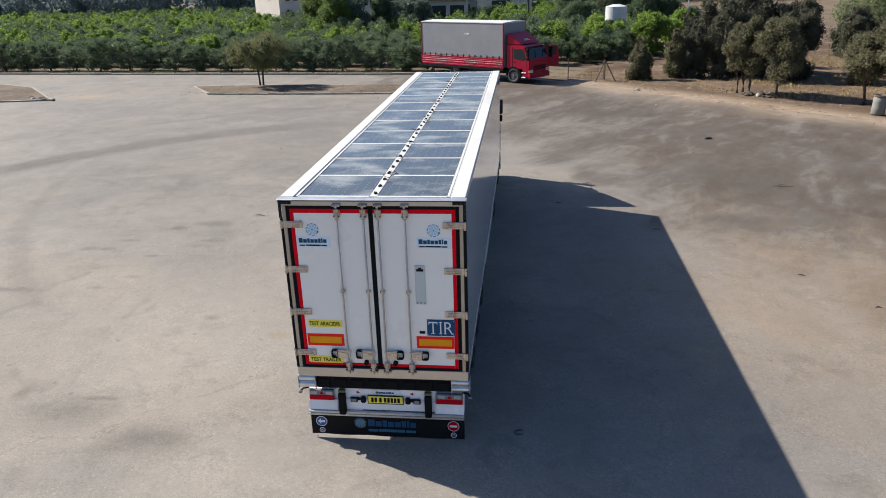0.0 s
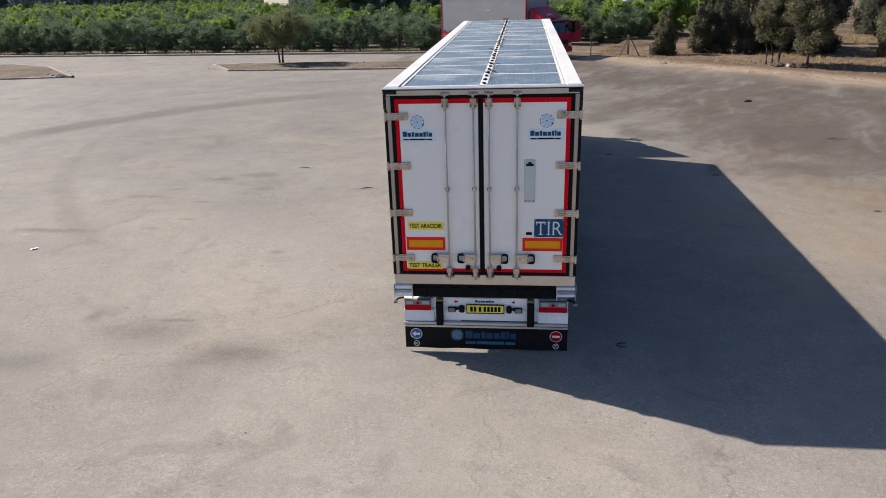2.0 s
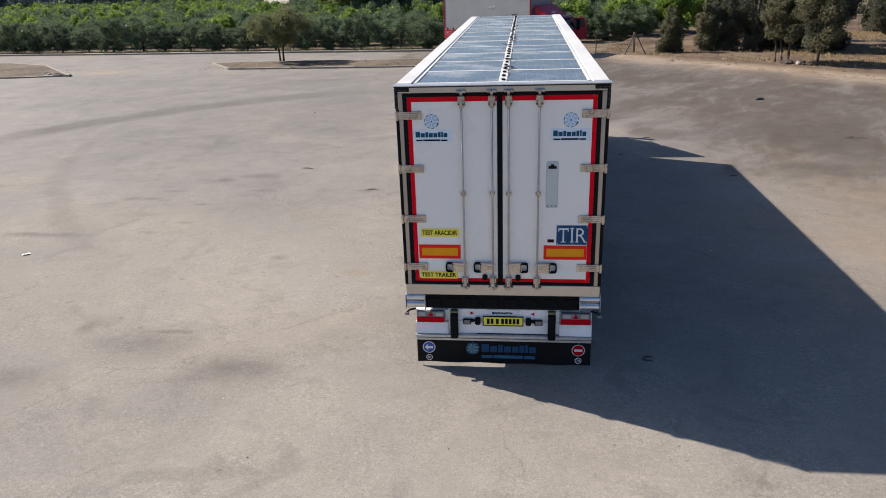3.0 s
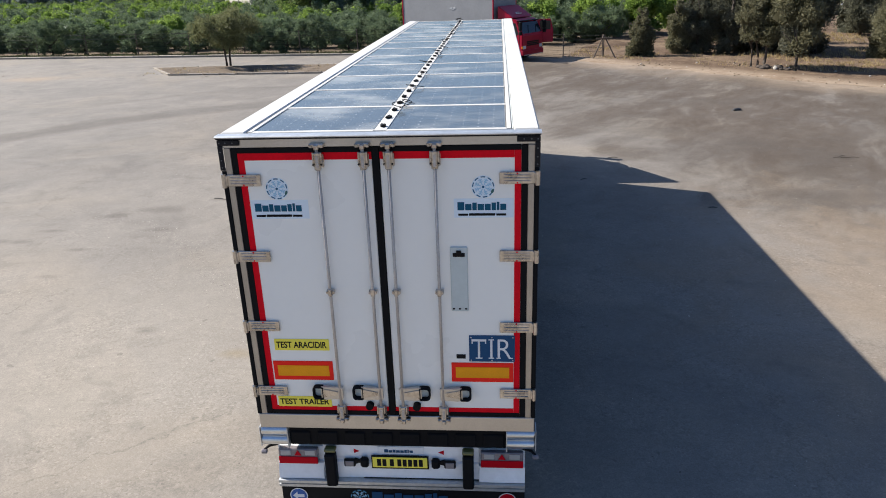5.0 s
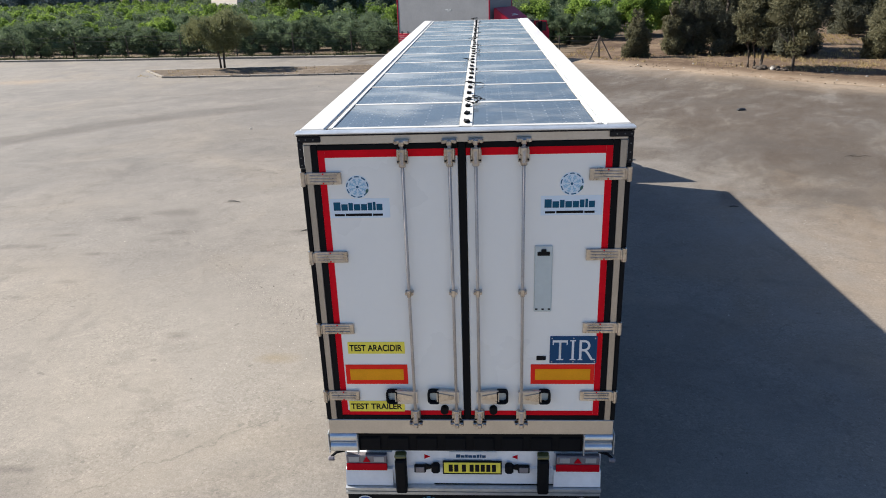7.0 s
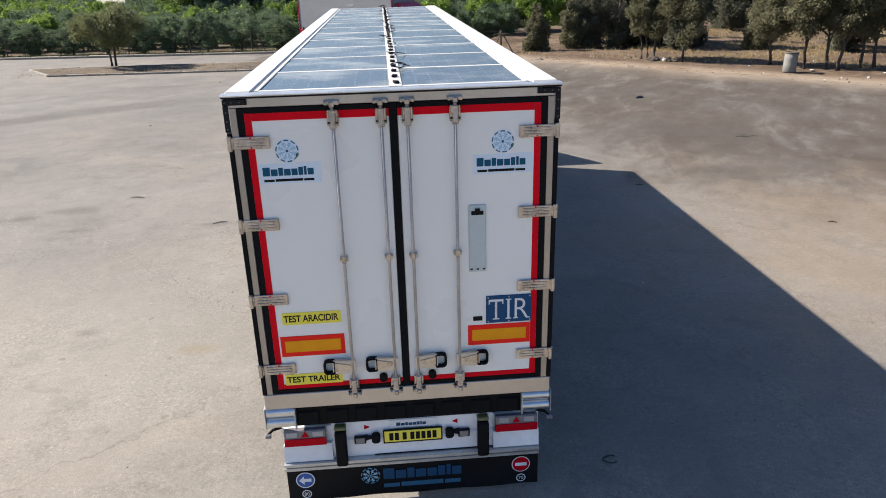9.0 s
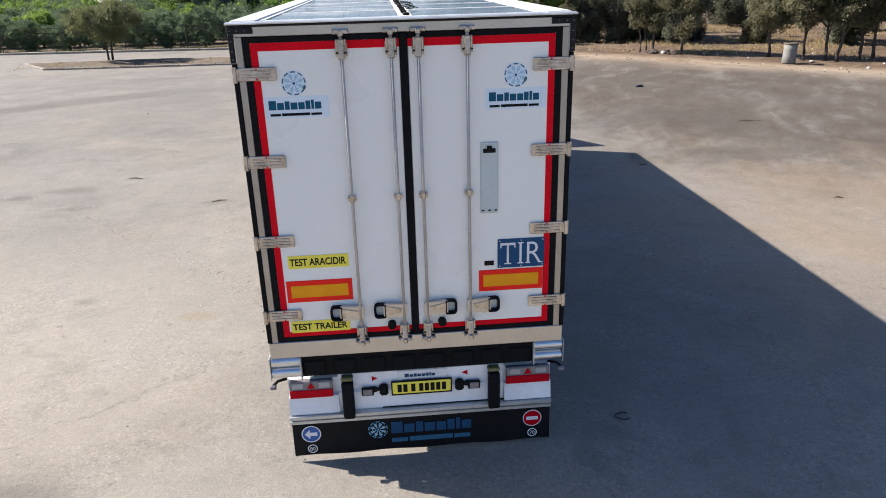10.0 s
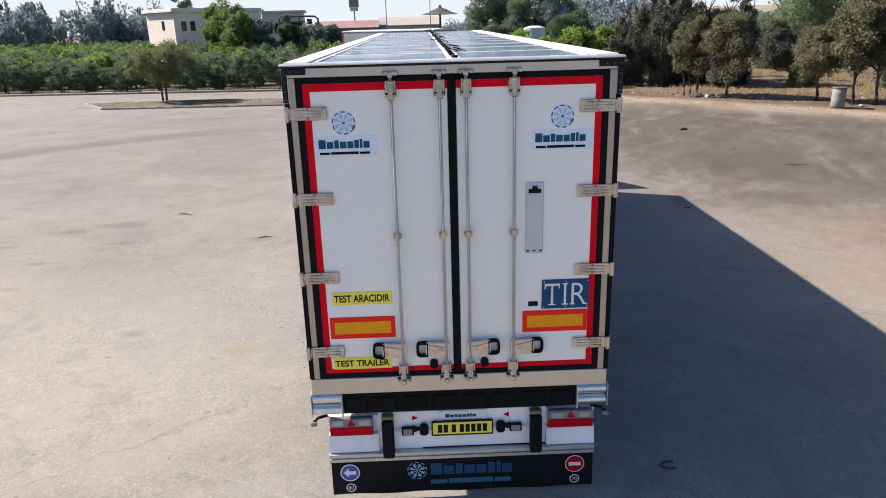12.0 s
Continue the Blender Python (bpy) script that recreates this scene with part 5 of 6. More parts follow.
def red_truck():
    m = pose(2.38, 41.02, 0, 0, 0, -36)
    t = thing("box_truck", "red lorry with a grey tarpaulin box body", "truck", m)
    truck_cab(t, M_TRUCKRED, -0.62, 1.3, 2.3, 1.55, 2.35, 3.22, 0.2, hat=0.95)
    x0, x1, w = -8.35, -0.82, 1.25
    part("chassis_frame", box(B(), x0 + 0.2, 1.0, -0.45, 0.45, 0.5, 0.755, 0.02), M_BLACKPAINT, t)
    part("load_bed", box(B(), x0, x1, -w, w, 0.76, 0.92, 0.015), M_BLACKPAINT, t)
    part("tarp_box", box(B(), x0 + 0.02, x1 - 0.02, -w + 0.015, w - 0.015, 1.6, 3.85, 0.03), M_TARP, t, "grey tarpaulin cover")
    bm = profile(B(), [(-w - 0.01, 3.852), (-w - 0.01, 3.9), (0, 3.96), (w + 0.01, 3.9), (w + 0.01, 3.852)], x0, x1)
    part("tarp_roof", bm, M_TARPTOP, t, "pale tarpaulin roof")
    for s in (-1, 1):
        for i in range(5):
            z = 0.93 + i * 0.135
            bm = box(B(), x0 + 0.03, x1 - 0.03, *sorted((s * (w - 0.03), s * (w + 0.012))), z, z + 0.118, 0.012)
            part("side_board", bm, M_TRUCKRED, t, "red ribbed side board")
        part("white_stripe", box(B(), x0 + 0.06, x1 - 0.06, *sorted((s * (w + 0.013), s * (w + 0.018))), 1.335, 1.352), M_WHITE, t)
        part("white_stripe", box(B(), x0 + 0.06, x1 - 0.06, *sorted((s * (w + 0.013), s * (w + 0.018))), 1.2, 1.214), M_WHITE, t)
        for i in range(14):
            x = x0 + 0.3 + i * 0.53
            part("tarp_buckle", box(B(), x - 0.03, x + 0.03, *sorted((s * (w - 0.01), s * (w + 0.02))), 1.55, 1.74, 0.006), M_INK, t)
        for x in (x0, x1):
            part("corner_post", box(B(), x - 0.04, x + 0.04, *sorted((s * (w - 0.06), s * (w + 0.015))), 0.95, 3.85, 0.01), M_TRUCKRED, t, "red corner post")
        wheel_parts(t, 0, 0, 0.5, 0.5, 0.29, -s, M_RIM).matrix_local = pose(0, s * 1.02, 0, 0, 0, -90)
        for k in (0, 0.32):
            if k == 0:
                wheel_parts(t, 0, 0, 0.5, 0.5, 0.28, -s, M_RIM).matrix_local = pose(-5.2, s * 1.04, 0, 0, 0, -90)
        part("under_guard", box(B(), -3.9, -1.2, *sorted((s * 1.12, s * 1.17)), 0.5, 0.85, 0.01), M_BLACKPAINT, t)
    # the far door stands open
    bm = prism(B(), [(0, 0.95), (0.95, 0.95), (0.95, 1.7), (0.78, 2.35), (0, 2.35)], -0.035, 0.035)
    bmesh.ops.bevel(bm, geom=bm.edges[:], offset=0.02, segments=1, affect="EDGES", clamp_overlap=True)
    d = part("open_door", bm, M_TRUCKRED, t, "open red cab door")
    d.matrix_local = pose(0.9, 1.2, 0, 0, 0, 38)
    part("door_window", box(B(), 0.1, 0.78, -0.042, 0.042, 1.72, 2.25, 0.01), M_DARKGLASS, d)
    # front of the box above the cab
    part("headboard", box(B(), x1 - 0.018, x1 + 0.02, -w, w, 1.0, 3.85, 0.01), M_TARP, t)
    # faint grey badge on the tarpaulin
    bm = B()
    for dx, dz, a in ((-0.14, 0.0, 0.25), (0.14, 0.0, -0.25), (0.0, -0.06, 0)):
        box(bm, -4.0 + dx - 0.1, -4.0 + dx + 0.1, -w + 0.004, -w + 0.014, 3.1 + dz - 0.04, 3.1 + dz + 0.04, 0.003)
    part("badge", bm, M_GREYPOLE, t)


def tractor():
    t = thing("tractor_unit", "white tractor unit coupled to the trailer", "truck", pose(0.148, 14.85, 0, 0, 0, 90 - 0.55))
    truck_cab(t, M_BEAM, -0.8, 1.2, 2.46, 1.95, 2.72, 3.7, 0.1, out=-0.02, hat=1.0)
    part("chassis_frame", box(B(), -4.6, 0.9, -0.42, 0.42, 0.66, 0.9, 0.02), M_BLACKPAINT, t)
    part("coupling_plate", box(B(), -4.2, -3.2, -0.45, 0.45, 0.905, 1.05, 0.02), M_BLACKPAINT, t)
    for s in (-1, 1):
        wheel_parts(t, 0, 0, 0.5, 0.5, 0.3, -s, M_RIM).matrix_local = pose(0, s * 1.05, 0, 0, 0, -90)
        wheel_parts(t, 0, 0, 0.5, 0.5, 0.5, -s, M_RIM).matrix_local = pose(-3.65, s * 0.97, 0, 0, 0, -90)
        bm = tube(B(), (-2.9, s * 0.85, 0.62), (-1.2, s * 0.85, 0.62), 0.3, sides=18)
        part("fuel_tank", bm, M_BRIGHT, t, "aluminium fuel tank")


red_truck()
tractor()


# ---- trees ----
def leaf_mesh(name, seed, n, blobs, leaf, slim, material, droop=0.0, heart=5):
    """Many small leaf cards gathered round blobs (x, y, z, radius, height radius), denser towards their skins."""
    rng = np.random.default_rng(seed)
    blobs = np.array(blobs, float)
    weight = blobs[:, 3] ** 2
    pick = rng.choice(len(blobs), n, p=weight / weight.sum())
    b = blobs[pick]
    d = rng.normal(size=(n, 3))
    d /= np.linalg.norm(d, axis=1)[:, None]
    r = rng.uniform(0.15, 1.0, n) ** 0.45 * rng.uniform(0.85, 1.12, n)
    c = b[:, :3] + d * np.c_[b[:, 3], b[:, 3], b[:, 4]] * r[:, None]
    a = rng.normal(size=(n, 3)) + d * 0.5
    a[:, 2] -= droop
    a /= np.linalg.norm(a, axis=1)[:, None]
    s = np.cross(a, rng.normal(size=(n, 3)))
    s /= np.linalg.norm(s, axis=1)[:, None]
    size = leaf * rng.uniform(0.6, 1.35, n)[:, None]
    nrm = np.cross(a, s) * size * 0.18
    verts = np.stack([c - a * size, c + s * size * slim + nrm, c + a * size, c - s * size * slim + nrm], 1).reshape(-1, 3).tolist()
    faces = np.arange(4 * n).reshape(-1, 4).tolist()
    # the dark heart of each clump: added ragged sheets, hidden inside, that block light
    for bx, by, bz, br, bh in blobs[:, :5] if heart else ():
        for q in rng.normal(size=(heart, 3, 3)):
            u, v = q[0] / np.linalg.norm(q[0]), np.cross(q[0], q[1])
            v = v / np.linalg.norm(v)
            o = np.array((bx, by, bz)) + q[2] * br * 0.16
            k = len(verts)
            for ang in np.arange(6) * 1.0472:
                rad = 0.62 * rng.uniform(0.6, 1.0)
                w = u * np.cos(ang) + v * np.sin(ang)
                verts.append((o + w * np.array((br, br, bh)) * rad).tolist())
            faces.append(list(range(k, k + 6)))
    me = bpy.data.meshes.new(name)
    me.from_pydata(verts, [], faces)
    me.materials.append(material)
    return me


def blobs_in(seed, count, rx, rz, zc, size, low=0.0, ry=None):
    """Clumps spread through an egg-shaped crown; low lifts the floor of the crown."""
    rng = random.Random(seed)
    out = []
    while len(out) < count:
        x, y, z = rng.uniform(-1, 1), rng.uniform(-1, 1), rng.uniform(-1, 1)
        if 0.25 < x * x + y * y + z * z < 1 and z > low - 1:
            k = size * rng.uniform(0.7, 1.25)
            out.append((x * rx, y * (ry or rx), zc + z * rz, k, k * rng.uniform(0.75, 1.0)))
    out.append((0, 0, zc, size * 1.4, size * 1.2))
    return out


def trunk_mesh(seed, height, r, lean, limbs, reach, stems=1):
    rng = random.Random(seed)
    bm = B()
    for k in range(stems):
        ox, oy = (0, 0) if stems == 1 else (0.16 * math.cos(k * 2.4), 0.16 * math.sin(k * 2.4))
        dx, dy = rng.uniform(-lean, lean), rng.uniform(-lean, lean)
        pts = [(ox + dx * t * t + 0.04 * rng.uniform(-1, 1) * (t > 0), oy + dy * t * t + 0.04 * rng.uniform(-1, 1) * (t > 0), height * t - 0.05 * (t == 0)) for t in (0, 0.2, 0.45, 0.7, 1.0)]
        bent(bm, pts, [r * 1.35, r, r * 0.9, r * 0.78, r * 0.6], 8)
        top = Vector(pts[-1])
        for i in range(limbs):
            a = 2 * math.pi * (i + rng.uniform(-0.3, 0.3)) / limbs
            e = top + Vector((math.cos(a), math.sin(a), rng.uniform(0.7, 1.5))) * reach * rng.uniform(0.7, 1.1)
            mid = top.lerp(e, 0.5) + Vector((0, 0, -0.08 * reach))
            base = Vector(pts[3]) if i % 2 else top - Vector((0, 0, 0.03))
            bent(bm, [base, mid, e], [r * 0.55, r * 0.36, r * 0.12], 6)
    return finish(bm, "trunk", M_BARK, True)


def tree(name, trunk, crown, label, category, m, group="", lean=""):
    t = thing(name, label, category, m, group)
    part("trunk", trunk, None, t)
    part("crown", crown, None, t)
    return t


def at(x, y, turn=0.0, size=1.0, tall=None, z=0.0):
    return pose(x, y, z, 0, 0, turn) @ Matrix.Diagonal((size, size, tall or size, 1))


# olive trees in the rows nearest the fence
OLIVE = []
for k in range(3):
    tk = trunk_mesh(20 + k, 0.75, 0.085, 0.15, 5, 0.8)
    cr = leaf_mesh("crown", 30 + k, 6800, blobs_in(40 + k, 40, 1.38, 1.22, 1.42, 0.42, 0.0), 0.07, 0.34, M_OLIVE, 0.0, 2)
    OLIVE.append((tk, cr))
CIT = []
for k in range(2):
    tk = trunk_mesh(25 + k, 0.6, 0.09, 0.1, 4, 0.7)
    cr = leaf_mesh("crown", 35 + k, 4600, blobs_in(45 + k, 24, 1.15, 1.0, 1.4, 0.46, 0.1), 0.08, 0.5, M_CITRUS)
    CIT.append((tk, cr))


def north_edge(x):
    """The y of the fence line at x."""
    pts = sorted(NORTH)
    for (xa, ya), (xb, yb) in zip(pts, pts[1:]):
        if xa <= x <= xb:
            return ya + (yb - ya) * (x - xa) / (xb - xa)
    return 45.0


rnd = random.Random(7)
first = {}
count = 0
far_olive, far_citrus = [], []
for row in range(25):
    gap = 2.5 if row < 3 else 3.0
    x = -62.0 - row * 3.4
    right = 10.0 + row * 1.0
    while x < right:
        px, py = x + rnd.uniform(-0.3, 0.3), north_edge(max(-109, min(0, x))) + 2.6 + row * 4.1 + rnd.uniform(-0.4, 0.4)
        x += gap
        if px > -4 and py < 50.5:
            continue
        if px > 11.5 and py < 62:
            continue
        citrus = rnd.random() < (0.0 if row < 1 else 0.22 if row < 4 else 0.5 if row < 8 else 0.72) and not (px > 0.5 and row < 6)
        size = rnd.uniform(0.88, 1.12)
        m = at(px, py, rnd.uniform(0, 360), size, size * rnd.uniform(0.85, 1.08), -0.04)
        if row < 4 and -48 < px < 13:
            count += 1
            if citrus:
                k = rnd.randrange(2)
                key = "c%d" % k
                if key not in first:
                    first[key] = tree("citrus_tree", *CIT[k], "round bright green citrus tree in the orchard", "tree", m, "citrus trees of the orchard")
                else:
                    copy_thing(first[key], m)
            else:
                k = rnd.randrange(3)
                key = "o%d" % k
                if key not in first:
                    first[key] = tree("olive_tree", *OLIVE[k], "grey-green olive tree behind the fence", "tree", m, "olive trees of the orchard")
                else:
                    copy_thing(first[key], m)
        else:
            (far_citrus if citrus else far_olive).append(m)


def woods(name, places, crowns, label, category):
    """Many far trees joined into one mesh."""
    vs, fs, base = [], [], 0
    packs = []
    for me in crowns:
        v = np.array([p.co[:] for p in me.vertices])
        packs.append((v, [p.vertices[:] for p in me.polygons]))
    for i, m in enumerate(places):
        v, f = packs[i % len(packs)]
        mm = np.array(m)
        vs.append(v @ mm[:3, :3].T + mm[:3, 3])
        fs += [[j + base for j in q] for q in f]
        base += len(v)
    me = bpy.data.meshes.new(name)
    me.from_pydata(np.concatenate(vs).tolist(), [], fs)
    me.materials.append(crowns[0].materials[0])
    return tagged(new(name, me), label, category, kind="stuff")


far_o = [leaf_mesh("far_crown", 60 + k, 720, blobs_in(62 + k, 14, 1.25, 1.05, 1.5, 0.5), 0.15, 0.4, M_OLIVE, 0.0, 0) for k in range(2)]
far_c = [leaf_mesh("far_crown", 64 + k, 680, blobs_in(66 + k, 14, 1.2, 1.05, 1.45, 0.52), 0.17, 0.5, M_CITRUS, 0.0, 0) for k in range(2)]
woods("orchard_olives", far_olive, far_o, "far rows of grey-green olive trees", "orchard")
woods("orchard_citrus", far_citrus, far_c, "far rows of yellow-green citrus trees", "orchard")

# the shade tree on the island
tk = bmesh.new()
for ox, lean in ((-0.09, -0.25), (0.1, 0.2)):
    bent(tk, [(ox, 0, -0.05), (ox * 1.2, 0.02, 0.5), (ox * 1.6, 0, 1.0), (ox + lean, 0.05, 1.7), (ox + lean * 2, 0.1, 2.4)], [0.07, 0.055, 0.05, 0.04, 0.02], 8)
    for a in (0.5, 2.2, 3.9, 5.4):
        bent(tk, [(ox * 1.6, 0, 1.15), (ox + 0.5 * math.cos(a), 0.5 * math.sin(a), 1.7), (ox + 1.1 * math.cos(a), 1.1 * math.sin(a), 2.2)], [0.04, 0.03, 0.012], 6)
tree("shade_tree", finish(tk, "trunk", M_BARK, True), leaf_mesh("crown", 71, 12000, blobs_in(72, 46, 1.75, 1.05, 2.2, 0.46, 0.0), 0.07, 0.3, M_PEPPER, 1.1, 3),
     "dusty shade tree with twin trunks on the island", "tree", at(-15.95, 38.9 + 1.3, 20, 1.12, 1.1, 0.08))

# verge trees: x, y, crown radius, height, clear trunk, stems
VERGE_TREES = [(14.85, 34.25, 1.15, 4.1, 0.75, 2), (15.2, 33.8, 1.15, 4.2, 0.75, 1), (16.25, 32.35, 1.4, 4.45, 0.7, 1), (19.8, 29.9, 1.4, 3.6, 1.0, 1), (20.7, 28.3, 1.45, 5.3, 1.05, 1), (21.45, 27.7, 1.35, 5.1, 1.05, 1),
               (21.75, 27.2, 1.3, 5.0, 1.05, 1), (23.0, 27.4, 1.35, 5.1, 1.1, 1), (23.55, 27.2, 1.35, 5.0, 1.1, 1), (26.2, 26.4, 1.5, 5.2, 1.1, 1), (28.6, 23.0, 1.4, 5.0, 1.1, 1)]
for i, (x, y, r, h, clear, stems) in enumerate(VERGE_TREES):
    half = (h - clear + 0.25) / 2
    cr = leaf_mesh("crown", 80 + i, 10500, blobs_in(90 + i, 36, r * 0.74, half * 0.78, clear + half, r * 0.34), 0.07, 0.42, M_OAK)
    tree("verge_tree", trunk_mesh(100 + i, clear + 0.5, 0.08 if stems == 1 else 0.055, 0.16, 5, r * 0.6, stems), cr, "dusty brownish-green tree on the sandy verge", "tree", at(x, y, i * 40, 1, 1, 0.03), "trees along the verge")

# dark conifers and bushes behind the gate: x, y, radius, height, material
DARK = [(10.05, 40.6, 0.95, 3.1, M_OAK), (12.5, 41.4, 0.95, 3.3, M_OAK), (13.7, 41.4, 1.0, 3.9, M_CONIFER), (14.9, 43.4, 1.4, 5.0, M_CONIFER), (15.6, 41.2, 1.5, 5.2, M_CONIFER), (16.4, 44.5, 1.8, 7.2, M_CONIFER), (17.9, 43.6, 1.8, 6.8, M_CONIFER),
        (16.9, 41.6, 1.5, 5.6, M_CONIFER), (18.6, 38.6, 1.4, 4.4, M_CONIFER), (18.3, 41.0, 1.4, 6.4, M_CONIFER), (19.9, 39.0, 1.2, 5.6, M_CONIFER), (20.4, 42.5, 1.2, 6.4, M_CONIFER), (28.4, 52.0, 2.0, 4.0, M_CONIFER), (30.4, 51.0, 1.7, 3.5, M_CONIFER),
        (18.6, 47.0, 1.8, 6.2, M_CONIFER), (14.2, 45.2, 1.2, 4.4, M_CONIFER), (27.8, 36.0, 1.6, 5.0, M_CONIFER), (30.0, 32.0, 1.8, 5.6, M_CONIFER), (26.5, 33.8, 1.5, 4.6, M_CONIFER), (22.6, 36.6, 0.9, 2.0, M_OAK), (27.4, 49.6, 1.5, 3.3, M_CONIFER)]
for i, (x, y, r, h, mt) in enumerate(DARK):
    bl = []
    rng = random.Random(200 + i)
    for k in range(40):
        t = rng.uniform(0.04, 0.97)
        rad = r * (0.85 + 0.2 * t if t < 0.35 else 1.15 * (1 - t) ** 0.6 + 0.12)
        a, q = rng.uniform(0, 6.283), rng.uniform(0.2, 0.75)
        bl.append((rad * q * math.cos(a), rad * q * math.sin(a), h * t, rad * 0.42, rad * 0.5))
    cr = leaf_mesh("crown", 210 + i, 9000, bl, 0.08, 0.4, mt)
    tree("conifer" if mt is M_CONIFER else "bush", trunk_mesh(230 + i, h * 0.7, 0.1, 0.1, 4, r * 0.5), cr, "dense dark evergreen tree" if mt is M_CONIFER else "upright dusty evergreen bush", "tree", at(x, y, i * 53, 1, 1, 0.02), "evergreens behind the verge")

# bright citrus trees right of the red lorry, and tall trees beyond the orchard
for i, (x, y, s) in enumerate(((5.0, 55.0, 1.2), (9.0, 54.0, 1.35), (13.4, 55.0, 1.4))):
    copy_thing(first["c%d" % (i % 2)], at(x, y, i * 70, s, s, -0.02))
TALL_WEST = [(-22.3, 84, 2.7, 8.8, M_BROAD), (-20.2, 81, 2.2, 6.4, M_BROAD), (-24.4, 86, 1.8, 7.4, M_BROAD), (-20.4, 83, 2.3, 5.7, M_FICUS), (-18.0, 82.5, 2.0, 5.4, M_FICUS), (-15.2, 84, 1.5, 5.6, M_OLIVE), (-12.2, 84, 2.0, 4.9, M_FICUS), (-9.9, 83, 1.6, 4.4, M_FICUS), (-38.5, 122, 2.2, 12.5, M_CONIFER)]
TALL_EAST = [(9.6, 95, 3.0, 10.0, M_WILLOW), (12.6, 97, 3.4, 11.4, M_WILLOW), (16.0, 93, 3.4, 11.0, M_WILLOW), (19.6, 96, 3.0, 10.0, M_WILLOW), (13.8, 92, 2.6, 7.0, M_WILLOW), (18.0, 91, 2.6, 6.6, M_HAZED_WOOD), (16.0, 78, 2.2, 4.8, M_OLIVE), (18.6, 79, 2.2, 5.0, M_OLIVE), (9.0, 78, 2.0, 4.2, M_OLIVE), (18.0, 62, 1.8, 3.6, M_OLIVE), (20.5, 58, 1.8, 3.6, M_OLIVE), (16.6, 60, 1.7, 3.4, M_CITRUS),
        (31.6, 55.5, 3.6, 8.4, M_PALEGREEN), (35.6, 54.0, 3.6, 8.2, M_PALEGREEN), (11.4, 64.8, 1.7, 2.9, M_OLIVE), (33.0, 41.0, 3.0, 7.0, M_OAK), (36.0, 36.0, 2.8, 6.6, M_OAK)]
for i, (x, y, r, h, mt) in enumerate(TALL_WEST + TALL_EAST):
    half = h * 0.42
    small = mt in (M_WILLOW, M_OLIVE, M_PALEGREEN)
    cr = leaf_mesh("crown", 250 + i, 16000 if small else 8000, blobs_in(270 + i, 34, r * 0.8, half, h - half * 1.05, r * 0.36), 0.13 if small else 0.13, 0.34 if small else 0.45, mt, 0.6 if small else 0.0, 0 if small else 3)
    tree("tall_tree", trunk_mesh(290 + i, h * 0.45, 0.16, 0.3, 5, r * 0.6), cr, "pale feathery green tree beyond the orchard" if small else "tall bright green broadleaf tree by the house" if mt is M_BROAD else "dark glossy-leaved tree by the buildings" if mt is M_FICUS else "grey-green tree beyond the orchard",
         "tree", at(x, y, i * 47, 1, 1, -0.05), "tall trees beyond the orchard")

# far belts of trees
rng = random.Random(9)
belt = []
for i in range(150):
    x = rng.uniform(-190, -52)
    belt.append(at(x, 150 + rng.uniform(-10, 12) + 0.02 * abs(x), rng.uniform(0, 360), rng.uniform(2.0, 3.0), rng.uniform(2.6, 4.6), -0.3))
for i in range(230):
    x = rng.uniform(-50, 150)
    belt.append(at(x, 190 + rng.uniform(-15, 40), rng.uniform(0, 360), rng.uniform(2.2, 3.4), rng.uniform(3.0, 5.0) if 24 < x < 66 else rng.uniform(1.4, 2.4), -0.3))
# the belt's haze comes from its pale blue leaf colour
far_w = [leaf_mesh("far_crown", 300 + k, 620, blobs_in(302 + k, 16, 1.2, 1.15, 1.35, 0.45), 0.14, 0.5, M_HAZED_WOOD, 0.0, 0) for k in range(2)]
woods("far_woods", belt, far_w, "distant belt of trees with haze in their leaf colour", "woods")

# dry hill in the distance
hill = rough_land("hill", resample([(120, 420), (200, 360), (300, 260), (420, 120)], 40), resample([(170, 900), (400, 800), (640, 640), (900, 300)], 40), 10, 15, 2.0, M_STRAWLAND, "dry straw-coloured hillside in the distance", "hill", -1.0, 8.0)


# dry grass tufts on the verge, and weeds along the fence
def grass(name, spots, blade, material, label, seed):
    rng = np.random.default_rng(seed)
    c = np.array(spots, float)
    n = len(c)
    per = 9
    base = np.repeat(c, per, 0) + np.c_[rng.normal(0, 0.12, (n * per, 2)), np.zeros(n * per)]
    a = rng.uniform(0, 2 * np.pi, n * per)
    h = blade * rng.uniform(0.5, 1.3, n * per)
    side = np.c_[np.cos(a), np.sin(a), np.zeros(n * per)] * 0.014
    tip = base + np.c_[rng.normal(0, 0.3, (n * per, 2)) * h[:, None], h]
    verts = np.stack([base - side, base + side, tip], 1).reshape(-1, 3)
    me = bpy.data.meshes.new(name)
    me.from_pydata(verts.tolist(), [], np.arange(3 * n * per).reshape(-1, 3).tolist())
    me.materials.append(material)
    return tagged(new(name, me), label, "grass", kind="stuff")


rng = random.Random(21)
spots = []
while len(spots) < 7000:
    t = rng.random()
    k = int(t * 129)
    a, b = Vector(va[k]), Vector(vb[k])
    q = rng.uniform(0.09, 0.5)
    p = a.lerp(b, q)
    if p.x < 16.5 and rng.random() < 0.85:
        continue
    if noise.noise(Vector((p.x * 0.22, p.y * 0.22, 2.0))) + rng.uniform(-0.25, 0.25) > -0.02:
        spots.append((p.x, p.y, 0.012 + 0.25 * q))
grass("dry_grass", spots, 0.14, M_STRAW, "straw-coloured dry grass tufts on the verge", 5)
spots = []
